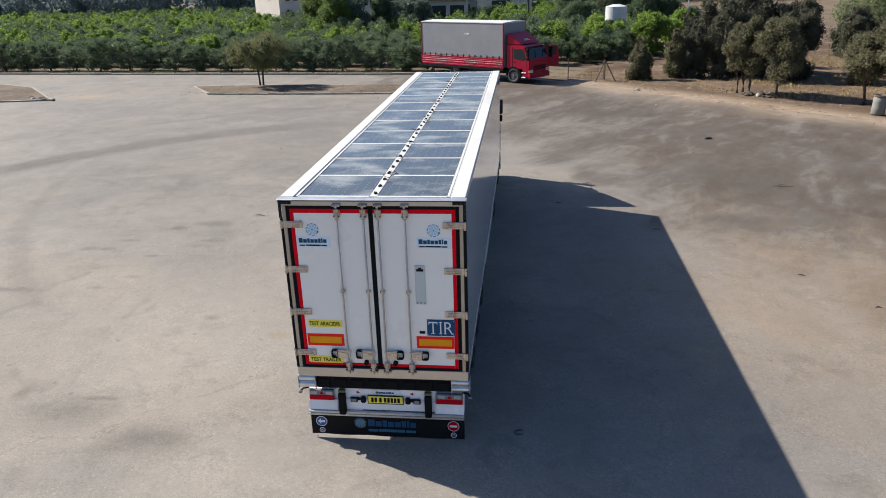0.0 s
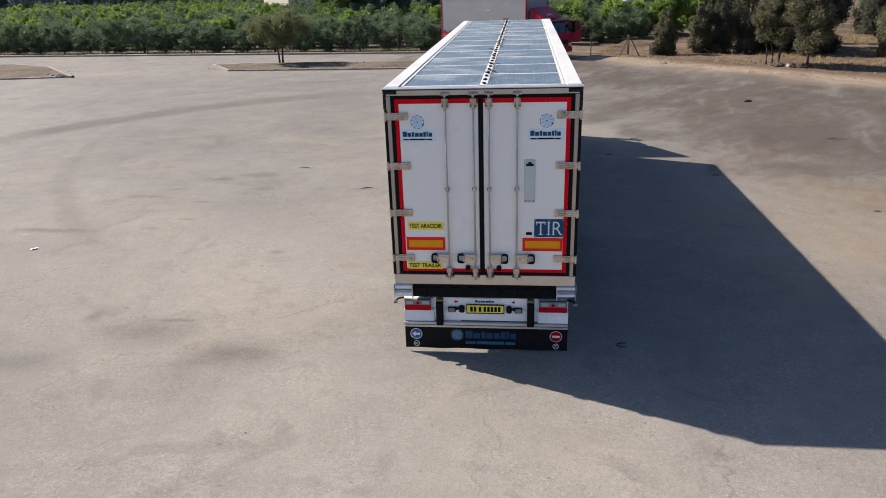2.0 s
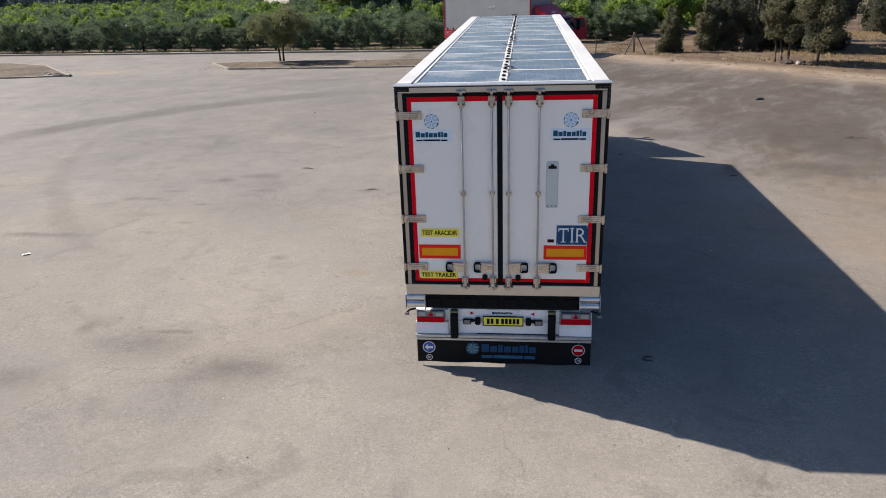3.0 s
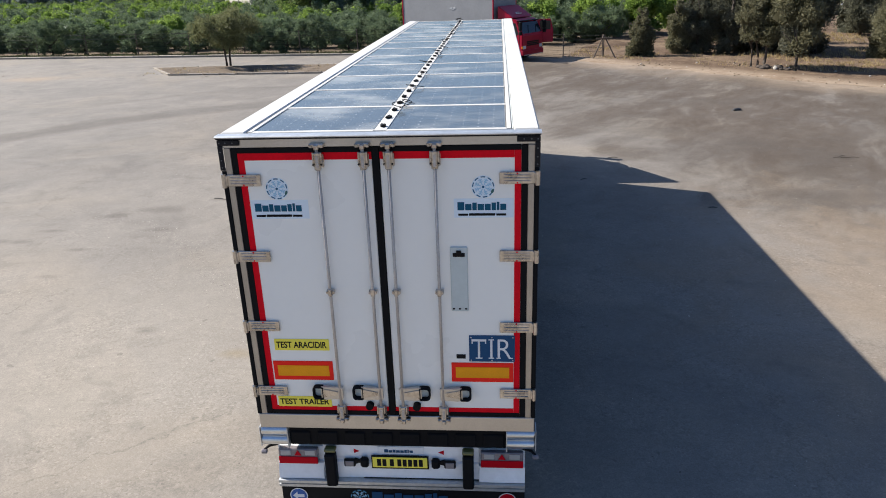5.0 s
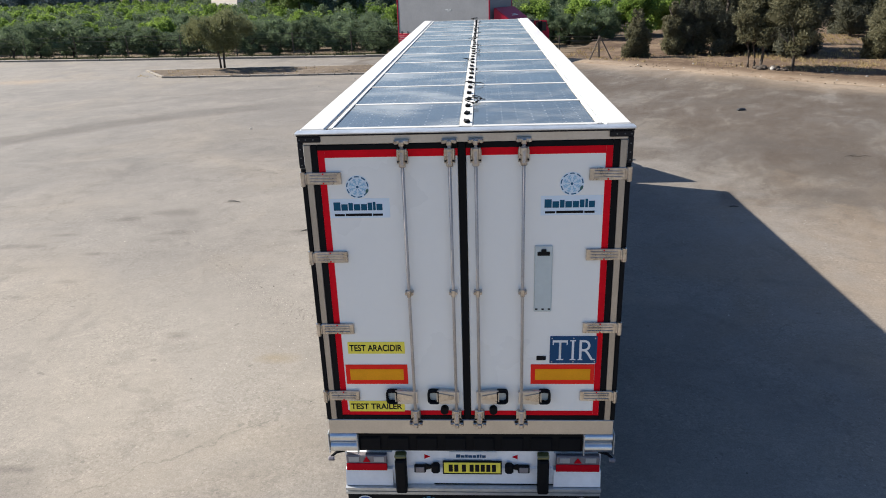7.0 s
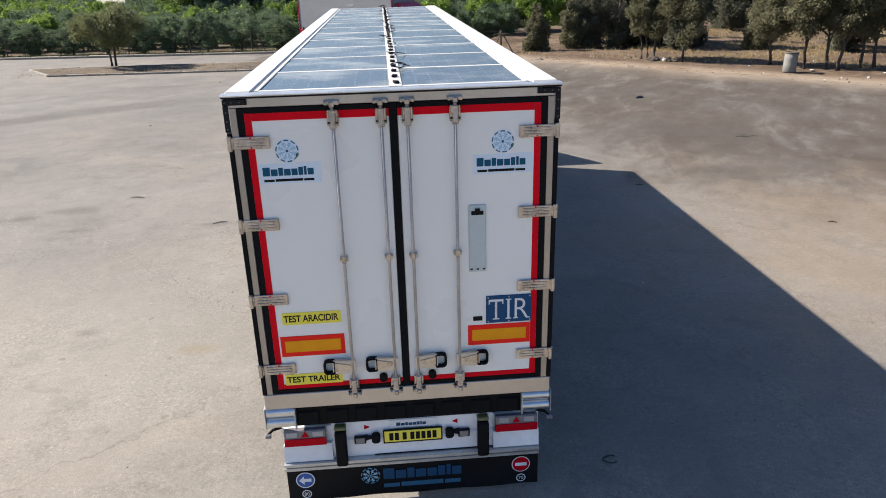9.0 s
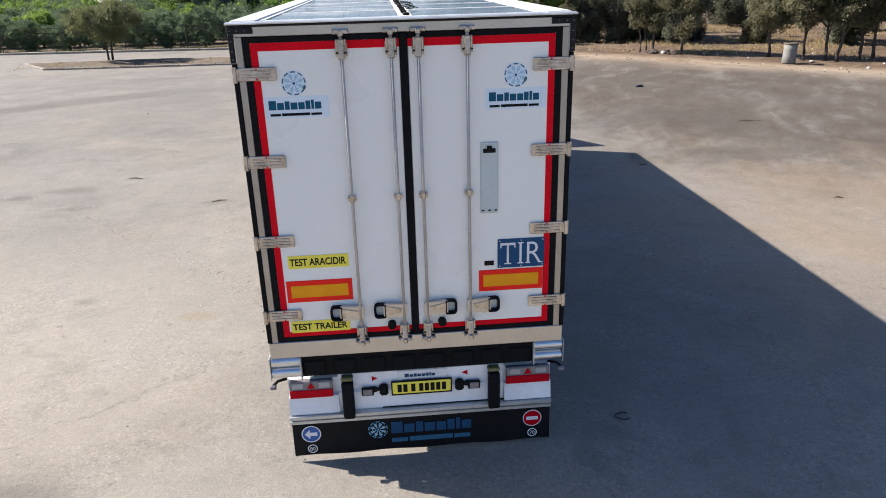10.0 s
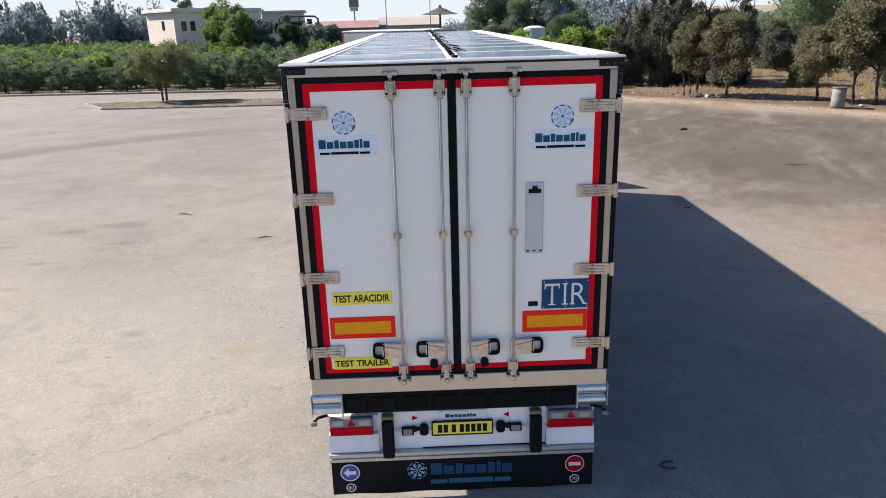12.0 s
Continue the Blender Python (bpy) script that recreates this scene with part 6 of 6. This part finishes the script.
for i in range(1500):
    x = rng.uniform(-75, -4)
    spots.append((x, north_edge(x) + rng.uniform(0.3, 1.8), -0.05))
grass("weeds", spots, 0.3, M_PEPPER, "grey-green weeds along the orchard fence", 6)
spots = []
for i in range(70):
    x = rng.uniform(-20, -3.2)
    spots.append((x, rng.uniform(36.6, 39.6), 0.1))
grass("island_weeds", spots, 0.1, M_STRAW, "short dry weeds on the island", 8)


# ---- fence, gate, bin, stones, litter ----
def fence(points, height, label):
    f = thing("fence", label, "fence")
    for p in points:
        part("post", tube(B(), (p[0], p[1], -0.06), (p[0], p[1], height + 0.05), 0.035, sides=8), M_POST, f)
    for k in range(6):
        z = 0.12 + k * (height - 0.14) / 5
        line = [(points[0][0], points[0][1], z)]
        for a, b in zip(points, points[1:]):
            line += [((a[0] + b[0]) / 2, (a[1] + b[1]) / 2, z - 0.015), (b[0], b[1], z)]
        part("wire", bent(B(), line, [0.013 if k > 3 else 0.007] * len(line), 4), M_WIRE, f)
    # upright strands of the netting
    bm = B()
    for a, b in zip(points, points[1:]):
        n = int(math.hypot(b[0] - a[0], b[1] - a[1]) / 0.4)
        for i in range(1, n):
            x, y = a[0] + (b[0] - a[0]) * i / n, a[1] + (b[1] - a[1]) * i / n
            tube(bm, (x, y, 0.1), (x, y, height - 0.02), 0.003, sides=3, caps=False)
    ob = part("netting", bm, M_WIRE, f)
    ob["kind"] = "stuff"
    return f


fence([(x, north_edge(x) + 1.0) for x in [-74 + 4.35 * i for i in range(17)]], 1.65, "rusty wire netting fence in front of the orchard")
fence([(1.2, 45.6), (3.3, 43.6), (5.45, 41.7), (7.75, 40.6)], 1.35, "wire netting fence beside the lorry")

gate = thing("tripod_post", "dark wooden fence strainer with two raking struts", "fence post")
for a in ((7.08, 39.85), (7.78, 40.3), (8.5, 39.9)):
    part("strut", tube(B(), (a[0], a[1], -0.05), (7.78, 40.4, 1.38), 0.045, 0.035, 8), M_POST, gate)
part("cross_rail", tube(B(), (7.3, 40.25, 1.18), (8.3, 40.25, 1.2), 0.03, sides=8), M_POST, gate)

drum = thing("waste_bin", "weathered grey concrete drum used as a bin", "bin", pose(19.35, 27.25, 0.02, 0, 1.5, 0))
bm = B()
prof = [(0.285, 0.0), (0.305, 0.02), (0.3, 0.3), (0.302, 0.32), (0.299, 0.34), (0.297, 0.6), (0.299, 0.62), (0.296, 0.64), (0.295, 0.84), (0.262, 0.86), (0.256, 0.5)]
n = 28
rings = [[bm.verts.new((r * math.cos(2 * math.pi * i / n), r * math.sin(2 * math.pi * i / n), z)) for i in range(n)] for r, z in prof]
for a, b in zip(rings, rings[1:]):
    for i in range(n):
        bm.faces.new((a[i], a[(i + 1) % n], b[(i + 1) % n], b[i]))
bm.faces.new(rings[0][::-1])
part("drum_body", bm, M_DRUM, drum, smooth=True)
bm = B()
rings = [[bm.verts.new((r * math.cos(2 * math.pi * i / n), r * math.sin(2 * math.pi * i / n), z)) for i in range(n)] for r, z in ((0.296, 0.842), (0.313, 0.85), (0.315, 0.91), (0.3, 0.925), (0.27, 0.91), (0.266, 0.85))]
for a, b in zip(rings, rings[1:]):
    for i in range(n):
        bm.faces.new((a[i], a[(i + 1) % n], b[(i + 1) % n], b[i]))
part("drum_rim", bm, M_POST, drum, "dark rim", smooth=True)
part("drum_fill", disc(B(), 0, 0, 0.256, 0, 0.02), M_LITTER_AND_SHADE, drum).matrix_local = pose(0, 0, 0.52, 90, 0, 0)


def stone(name, x, y, z, r, seed, material, label, category, group=""):
    bm = B()
    bmesh.ops.create_icosphere(bm, subdivisions=2, radius=r)
    rng = random.Random(seed)
    k = Vector((rng.uniform(0.8, 1.3), rng.uniform(0.7, 1.1), rng.uniform(0.5, 0.8)))
    for v in bm.verts:
        s = 1 + 0.35 * noise.noise(v.co / r * 0.9 + Vector((seed, 0, 0)))
        v.co = Vector((v.co.x * k.x, v.co.y * k.y, v.co.z * k.z)) * s
    ob = solid(name, bm, material, label, category, group)
    ob.matrix_world = pose(x, y, z + r * 0.3, 0, 0, rng.uniform(0, 360))
    return ob


rng = random.Random(31)
for i in range(16):
    u = rng.uniform(0, 1)
    stone("rock", 15.0 + 1.1 * u, 33.6 - 0.8 * u + rng.uniform(-0.3, 0.3), 0.02, 0.24 if i == 4 else rng.uniform(0.1, 0.27), i, M_STONE if i == 4 else M_BARK, "rough rock in the heap under the trees", "rock", "rocks under the verge trees")
for i, (x, y, r) in enumerate(((14.6, 30.6, 0.1), (16.9, 28.9, 0.08), (11.5, 34.9, 0.08), (12.5, 36.6, 0.13), (21.4, 24.4, 0.14), (18.7, 29.8, 0.12), (20.6, 27.4, 0.14), (17.9, 31.6, 0.15), (23.0, 25.6, 0.12))):
    stone("stone", x, y, 0.01, r * 0.6, 40 + i, M_STONE, "small pale stone at the yard's edge", "stone", "loose stones on the verge")

for i, (x, y, k) in enumerate(((-29.4, 35.4, 0.3), (-28.9, 35.0, 0.22), (-29.9, 35.3, 0.26), (-30.5, 36.0, 0.2), (-28.2, 34.9, 0.16))):
    stone("rubble", x, y, 0.02, k * 0.8, 55 + i, M_STONE if i == 2 else M_POST, "broken lump of kerb and earth at the island's tip", "rubble", "rubble at the island's tip")

# litter on the asphalt
bm = B()
pts = [(-0.42, 0, 0.02), (-0.2, 0.05, 0.035), (0.02, -0.02, 0.03), (0.24, 0.06, 0.04), (0.45, 0.02, 0.02)]
bent(bm, pts, [0.006, 0.01, 0.011, 0.009, 0.004], 6)
bent(bm, [pts[1], (-0.1, 0.22, 0.05), (0.05, 0.3, 0.03)], [0.012, 0.01, 0.004], 5)
ob = solid("branch", bm, M_BARK, "dry broken branch lying on the asphalt", "branch")
ob.matrix_world = pose(10.75, 14.45, 0, 0, 0, -8) @ Matrix.Diagonal((0.8, 0.8, 0.8, 1.0))
bm = B()
rng = random.Random(3)
bmesh.ops.create_icosphere(bm, subdivisions=2, radius=0.2)
for v in bm.verts:
    v.co = Vector((v.co.x * 1.3, v.co.y * 0.7, abs(v.co.z) * 0.35)) * (1 + 0.4 * noise.noise(v.co * 7))
ob = solid("rag", bm, M_LITTER_AND_SHADE, "crumpled black rag on the asphalt", "litter")
ob.matrix_world = pose(10.15, 22.0, 0, 0, 0, 20) @ Matrix.Diagonal((0.75, 0.85, 1.25, 1.0))
bm = B()
bent(bm, [(0.075 * math.cos(a), 0.06 * math.sin(a), 0.012 + 0.006 * math.sin(2 * a)) for a in [0.6 + i * 0.5 for i in range(11)]], [0.008] * 11, 6)
ob = solid("cable_loop", bm, M_LITTER_AND_SHADE, "short loop of black cable on the ground", "litter")
ob.matrix_world = pose(2.06, 0.33, 0)
for i, (x, y, w) in enumerate(((8.65, 6.9, 0.16), (4.4, 14.9, 0.3), (5.9, 10.1, 0.2), (3.3, 12.6, 0.22), (9.6, 5.2, 0.14), (-5.95, 11.2, 0.36), (-3.6, 8.95, 0.3), (12.4, 9.4, 0.14))):
    bm = bent(B(), [(-w / 2, 0, 0.01), (0, 0.03, 0.016), (w / 2, -0.01, 0.008)], [0.006, 0.012, 0.005], 5)
    ob = solid("twig", bm, M_LITTER_AND_SHADE, "small dark scrap on the asphalt", "litter", "scraps on the asphalt")
    ob.matrix_world = pose(x, y, 0, 0, 0, i * 37 % 60 - 20)
for i, (x, y) in enumerate(((-6.5, 34.0), (-8.0, 31.5), (-2.8, 25.0), (-8.3, 20.5), (9.5, 30.8))):
    stone("stone", x, y, 0.0, 0.045, 70 + i, M_STONE, "small pale stone on the asphalt", "stone", "loose stones on the asphalt")

bm = B()
bmesh.ops.create_grid(bm, x_segments=6, y_segments=4, size=0.5)
for v in bm.verts:
    v.co = Vector((v.co.x * 0.16, v.co.y * 0.09, 0.012 + 0.03 * abs(noise.noise(v.co * 4.0))))
bmesh.ops.solidify(bm, geom=bm.faces[:], thickness=0.003)
ob = solid("paper_scrap", bm, M_PAPER, "crumpled white scrap of paper on the asphalt", "litter")
ob.matrix_world = pose(-10.07, 4.2, 0, 0, 0, 40)

# gravel crumbs scattered over the yard
rng = np.random.default_rng(12)
track = np.array(resample([(-9.6, 10.6), (-6.4, 8.9), (-3.9, 5.8), (-2.4, 4.5), (-1.75, 3.4), (-1.5, 1.6)], 2400))
n = 3600 + len(track)
c = np.c_[np.r_[np.c_[rng.uniform(-10, 14, 3600), rng.uniform(-5.5, 16, 3600)], track + rng.normal(0, 0.2, track.shape) * rng.uniform(0.4, 1.6, (len(track), 1))], np.zeros(n)]
s = rng.uniform(0.004, 0.011, n) * (1 + (rng.random(n) < 0.04) * 0.9)
tet = np.array([(1, 0, 0), (-0.5, 0.87, 0), (-0.5, -0.87, 0), (0.1, 0.1, 0.7)])
ang = rng.uniform(0, 6.28, n)
rot = np.stack([np.c_[np.cos(ang), -np.sin(ang), 0 * ang], np.c_[np.sin(ang), np.cos(ang), 0 * ang], np.c_[0 * ang, 0 * ang, 0 * ang + 1]], 1)
verts = (np.einsum("nij,kj->nki", rot, tet) * s[:, None, None] + c[:, None]).reshape(-1, 3)
f = np.array([(0, 1, 3), (1, 2, 3), (2, 0, 3)])
me = bpy.data.meshes.new("gravel")
me.from_pydata(verts.tolist(), [], (f[None] + 4 * np.arange(n)[:, None, None]).reshape(-1, 3).tolist())
k = Mat("gravel_crumbs", 0.9, spec=0.2)
k.base(k.ramp(k.node("ShaderNodeNewGeometry").outputs["Random Per Island"], ((0.05, (0.09, 0.08, 0.07)), (0.35, (0.2, 0.18, 0.155)), (0.97, (0.46, 0.43, 0.38)))))
me.materials.append(k.m)
tagged(new("gravel", me), "scattered gravel crumbs on the asphalt", "gravel", kind="stuff")


# leaf litter, clods and chips of stone along the yard's edge and on the islands
rng = np.random.default_rng(44)
spots = []
for i in range(520):
    k, u = int(rng.integers(10, 118)), rng.random()
    a, b = np.array(va[k]) * (1 - u) + np.array(va[k + 1]) * u, np.array(vb[k]) * (1 - u) + np.array(vb[k + 1]) * u
    spots.append((*(a + (b - a) * rng.uniform(0.002, 0.28) * rng.random()), 0.03))
for i in range(170):
    spots.append((rng.uniform(-20.0, -3.0), rng.choice((36.6, 37.2, 39.3)) + rng.normal(0, 0.35), 0.1))
for i in range(60):
    spots.append((rng.uniform(-38.0, -29.0), rng.uniform(35.6, 38.0), 0.1))
for i in range(160):
    x = rng.uniform(14.0, 26.0)
    spots.append((x, 33.2 - 0.72 * (x - 15.0) + rng.uniform(0.0, 2.6), 0.06))
c = np.array(spots)
n = len(c)
s = rng.uniform(0.02, 0.055, n) * (1 + (rng.random(n) < 0.08) * 1.2)
octa = np.array([(1, 0, 0), (0, 0.7, 0), (-0.8, 0, 0), (0, -0.9, 0), (0.1, 0, 0.55), (0, 0.1, -0.4)])
ang = rng.uniform(0, 6.28, n)
rot = np.stack([np.c_[np.cos(ang), -np.sin(ang), 0 * ang], np.c_[np.sin(ang), np.cos(ang), 0 * ang], np.c_[0 * ang, 0 * ang, 0 * ang + 1]], 1)
verts = (np.einsum("nij,kj->nki", rot, octa) * s[:, None, None] * rng.uniform(0.75, 1.25, (n, 6, 1)) + c[:, None]).reshape(-1, 3)
f = np.array([(0, 1, 4), (1, 2, 4), (2, 3, 4), (3, 0, 4), (1, 0, 5), (2, 1, 5), (3, 2, 5), (0, 3, 5)])
me = bpy.data.meshes.new("debris")
me.from_pydata(verts.tolist(), [], (f[None] + 6 * np.arange(n)[:, None, None]).reshape(-1, 3).tolist())
k = Mat("clods_and_chips", 0.95, spec=0.1)
k.base(k.ramp(k.node("ShaderNodeNewGeometry").outputs["Random Per Island"], ((0.0, (0.03, 0.024, 0.018)), (0.5, (0.1, 0.078, 0.056)), (0.86, (0.24, 0.2, 0.15)), (0.97, (0.6, 0.57, 0.52)))))
me.materials.append(k.m)
tagged(new("debris", me), "clods, leaf litter and pale stone chips along the yard's edge", "debris", kind="stuff")


# ---- buildings and masts beyond the orchard ----
def window(house, x, z, w, h, y=0.0):
    wn_ = part("window", box(B(), x - w / 2, x + w / 2, y - 0.03, y + 0.05, z, z + h, 0.01), M_DARKGLASS, house, "dark barred window")
    bm = B()
    box(bm, x - w / 2 - 0.1, x + w / 2 + 0.1, y - 0.12, y + 0.04, z - 0.14, z - 0.02, 0.02)
    part("sill", bm, M_PLASTER, wn_)
    bm = B()
    for i in range(3):
        u = x - w / 2 + w * (i + 0.5) / 3
        box(bm, u - 0.02, u + 0.02, y - 0.06, y - 0.035, z, z + h)
    part("bar", bm, M_INK, wn_)


def house():
    h = thing("house", "two-storey beige plastered house with a flat roof", "house", pose(-35.2, 105.0, 0, 0, 0, 45))
    L, D, T = 15.0, 8.5, 6.9
    part("wall", box(B(), 0, L, 0, D, -0.1, T, 0.02), M_PLASTER, h, "beige plastered walls")
    part("roof", box(B(), -0.5, L + 0.3, -0.5, D + 0.5, T + 0.005, T + 0.3, 0.03), M_PLASTER, h, "flat overhanging roof slab")
    bm = B()
    for x0, x1, y0, y1 in ((-0.3, L, -0.3, -0.1), (-0.3, L, D + 0.1, D + 0.3), (-0.3, -0.1, -0.1, D + 0.1)):
        box(bm, x0, x1, y0, y1, T + 0.305, T + 0.55, 0.02)
    part("parapet", bm, M_PLASTER, h)
    for x in (1.5, 2.9, 5.6, 8.6):
        window(h, x, 4.2, 0.8, 1.4)
        window(h, x, 0.9, 0.8, 1.4)
    for y in (3.4,):
        for z in (4.4, 1.0):
            part("window", box(B(), -0.05, 0.03, y - 0.35, y + 0.35, z, z + 1.3, 0.01), M_DARKGLASS, h, "narrow dark window")
    c = thing("farm_building", "low beige plastered building with a dark porch", "building", pose(-20.4, 95, 0, 0, 0, 6))
    part("wall", box(B(), 0, 5.4, 0, 6, -0.1, 6.2, 0.02), M_PLASTER, c)
    part("roof", box(B(), -0.25, 5.7, -0.3, 6.3, 6.205, 6.5, 0.03), M_PLASTER, c, "flat roof slab")
    # solid dark panel that paints the shade under the porch
    part("porch", box(B(), 2.4, 5.2, -0.06, 0.1, 2.4, 4.9, 0.02), M_LITTER_AND_SHADE, c, "dark panel painted as the porch's shade")
    part("porch_slab", box(B(), 2.2, 5.6, -1.2, -0.07, 4.92, 5.1, 0.02), M_REDROOF, c)
    for x in (0.9, 1.9):
        part("window", box(B(), x - 0.35, x + 0.35, -0.04, 0.05, 3.6, 4.9, 0.01), M_DARKGLASS, c)


def shed():
    s = thing("shed", "long low shed with a rusty red roof", "shed", pose(-13.6, 98, 0, 0, 0, 2))
    part("wall", box(B(), 0, 8.2, 0, 7, -0.1, 3.9, 0.02), M_PLASTER, s)
    part("roof", profile(B(), [(-0.6, 3.9), (-0.6, 4.05), (3.5, 5.0), (7.6, 4.05), (7.6, 3.9)], -0.4, 8.6), M_REDROOF, s, "rusty red sheet roof")
    # dark panels on the closed wall paint the shade of open bays
    for i in range(3):
        part("opening", box(B(), 0.6 + i * 2.6, 2.6 + i * 2.6, -0.03, 0.1, 0.2, 3.2, 0.01), M_LITTER_AND_SHADE, s, "dark panel for the shade in an open bay")
    # pipes with a valve beside the house
    p = thing("pipework", "tall dark irrigation pipes with valves", "pipe", pose(-17.6, 92, 0))
    bm = bent(B(), [(0, 0, 0), (0, 0, 5.4), (0.3, 0, 5.75), (4.6, 0, 5.6), (5.0, 0, 5.3), (5.0, 0, 3.0)], [0.12] * 6, 8)
    bent(bm, [(2.6, 0, 5.65), (2.6, 0, 4.3), (4.0, 0, 4.2)], [0.1] * 3, 8)
    part("pipe", bm, M_POST, p)
    part("valve", box(B(), 3.6, 4.2, -0.25, 0.25, 4.6, 5.3, 0.05), M_POST, p)


def pavilion():
    p = thing("pavilion", "thatched umbrella pavilion on one post", "pavilion", pose(3.3, 92, 0))
    part("post", tube(B(), (0, 0, -0.1), (0, 0, 5.6), 0.14, sides=10), M_POST, p)
    bm = tube(B(), (0, 0, 5.4), (0, 0, 5.85), 2.5, 1.1, 18)
    tube(bm, (0, 0, 5.82), (0, 0, 6.25), 1.35, 0.3, 14)
    tube(bm, (0, 0, 6.25), (0, 0, 6.6), 0.24, 0.1, 10)
    part("thatched_roof", bm, M_THATCH, p, "dark conical thatch")


def tank():
    t = thing("water_tank", "white plastic water tank among the trees", "tank", pose(12.1, 70.0, 0))
    part("tank_body", tube(B(), (0, 0, 2.2), (0, 0, 3.6), 1.1, 1.1, 28), M_TANK, t, smooth=False)
    part("tank_lid", tube(B(), (0, 0, 3.602), (0, 0, 3.8), 1.08, 0.4, 28), M_TANK, t)
    bm = B()
    for x in (-0.8, 0.8):
        for y in (-0.8, 0.8):
            box(bm, x - 0.06, x + 0.06, y - 0.06, y + 0.06, -0.05, 2.1, 0.01)
    box(bm, -1.0, 1.0, -1.0, 1.0, 2.102, 2.198, 0.01)
    part("tank_stand", bm, M_ZINC, t)


def street_lamp(x, y, h, label, arms):
    t = thing("street_lamp", label, "street lamp", pose(x, y, 0))
    part("pole", tube(B(), (0, 0, -0.1), (0, 0, h), 0.09, 0.05, 10), M_GREYPOLE, t)
    for s in arms:
        part("arm", bent(B(), [(0, 0, h - 0.1), (0.5 * s, 0, h + 0.05), (1.0 * s, 0, h)], [0.04] * 3, 6), M_GREYPOLE, t)
        part("lamp_head", box(B(), min(0.8 * s, 1.4 * s), max(0.8 * s, 1.4 * s), -0.12, 0.12, h - 0.08, h + 0.05, 0.03), M_GREYPOLE, t)


def mast(x, y, h, r, label, sign=False):
    t = thing("mast", label, "mast", pose(x, y, 0))
    part("pole", tube(B(), (0, 0, -0.1), (0, 0, h), r, r * 0.6, 10), M_GREYPOLE, t)
    if sign:
        part("sign_box", box(B(), -0.6, 0.6, -0.2, 0.2, h, h + 0.5, 0.05), M_GREYPOLE, t, "grey sign box")
        part("sign_box", box(B(), -0.72, 0.72, -0.2, 0.2, h + 0.52, h + 2.6, 0.05), M_BROADSIGN, t, "green sign box")
    else:
        part("crossarm", box(B(), -0.8, 0.8, -0.05, 0.05, h - 0.5, h - 0.38, 0.01), M_GREYPOLE, t)


def barn(x, y, w, d, eaves, ridge, wall, roof, label, category, turn=0.0):
    """A plain far building with a low-pitched roof and a dark panel for its gateway's shade."""
    t = thing(category.replace(" ", "_"), label, category, pose(x, y, 0, 0, 0, turn))
    part("wall", box(B(), 0, w, 0, d, -0.1, eaves, 0.02), wall, t)
    part("roof", profile(B(), [(-0.4, eaves), (-0.4, eaves + 0.15), (d / 2, ridge), (d + 0.4, eaves + 0.15), (d + 0.4, eaves)], -0.3, w + 0.3), roof, t, "low-pitched sheet roof")
    part("gateway", box(B(), w * 0.3, w * 0.62, -0.05, 0.1, 0, eaves * 0.72, 0.02), M_LITTER_AND_SHADE, t, "dark panel for the shade in an open gateway")
    part("gutter", tube(B(), (-0.34, -0.44, eaves + 0.05), (w + 0.34, -0.44, eaves + 0.05), 0.08, sides=6), M_GREYPOLE, t)


M_TANROOF = surface("dusty_tan_roof", (0.34, 0.29, 0.235), 0.9, spread=0.15, coarse=0.5, fine=4)
M_BROADSIGN = surface("green_sign", (0.11, 0.2, 0.17), 0.5, spread=0.1)
house()
shed()
pavilion()
barn(-5.8, 124, 10.2, 12, 4.1, 5.6, M_PLASTER, M_TANROOF, "wide tan barn beyond the sheds", "barn", 3)
barn(-7.3, 106, 3.0, 6, 4.2, 4.9, M_GREYPOLE, M_TARP, "small grey sheet-metal hut beside the shed", "hut", 2)
barn(12.0, 150, 16, 10, 4.2, 5.4, M_PLASTER, M_TANROOF, "low pale farm building in the haze", "farm hall", -4)
tank()
street_lamp(19.8, 72, 4.7, "grey street lamp with two arms", (-1, 1))
mast(-9.0, 107, 6.4, 0.2, "tall grey sign mast far beyond the sheds", True)
mast(-4.0, 100, 12, 0.09, "thin grey power pole")
mast(2.1, 96, 14, 0.08, "thin grey power pole")
mast(-48.0, 150, 15, 0.15, "thin grey power pole")
mast(20.6, 50.0, 8.5, 0.1, "pale wooden power pole")
mast(44, 90, 12, 0.12, "pale wooden power pole")
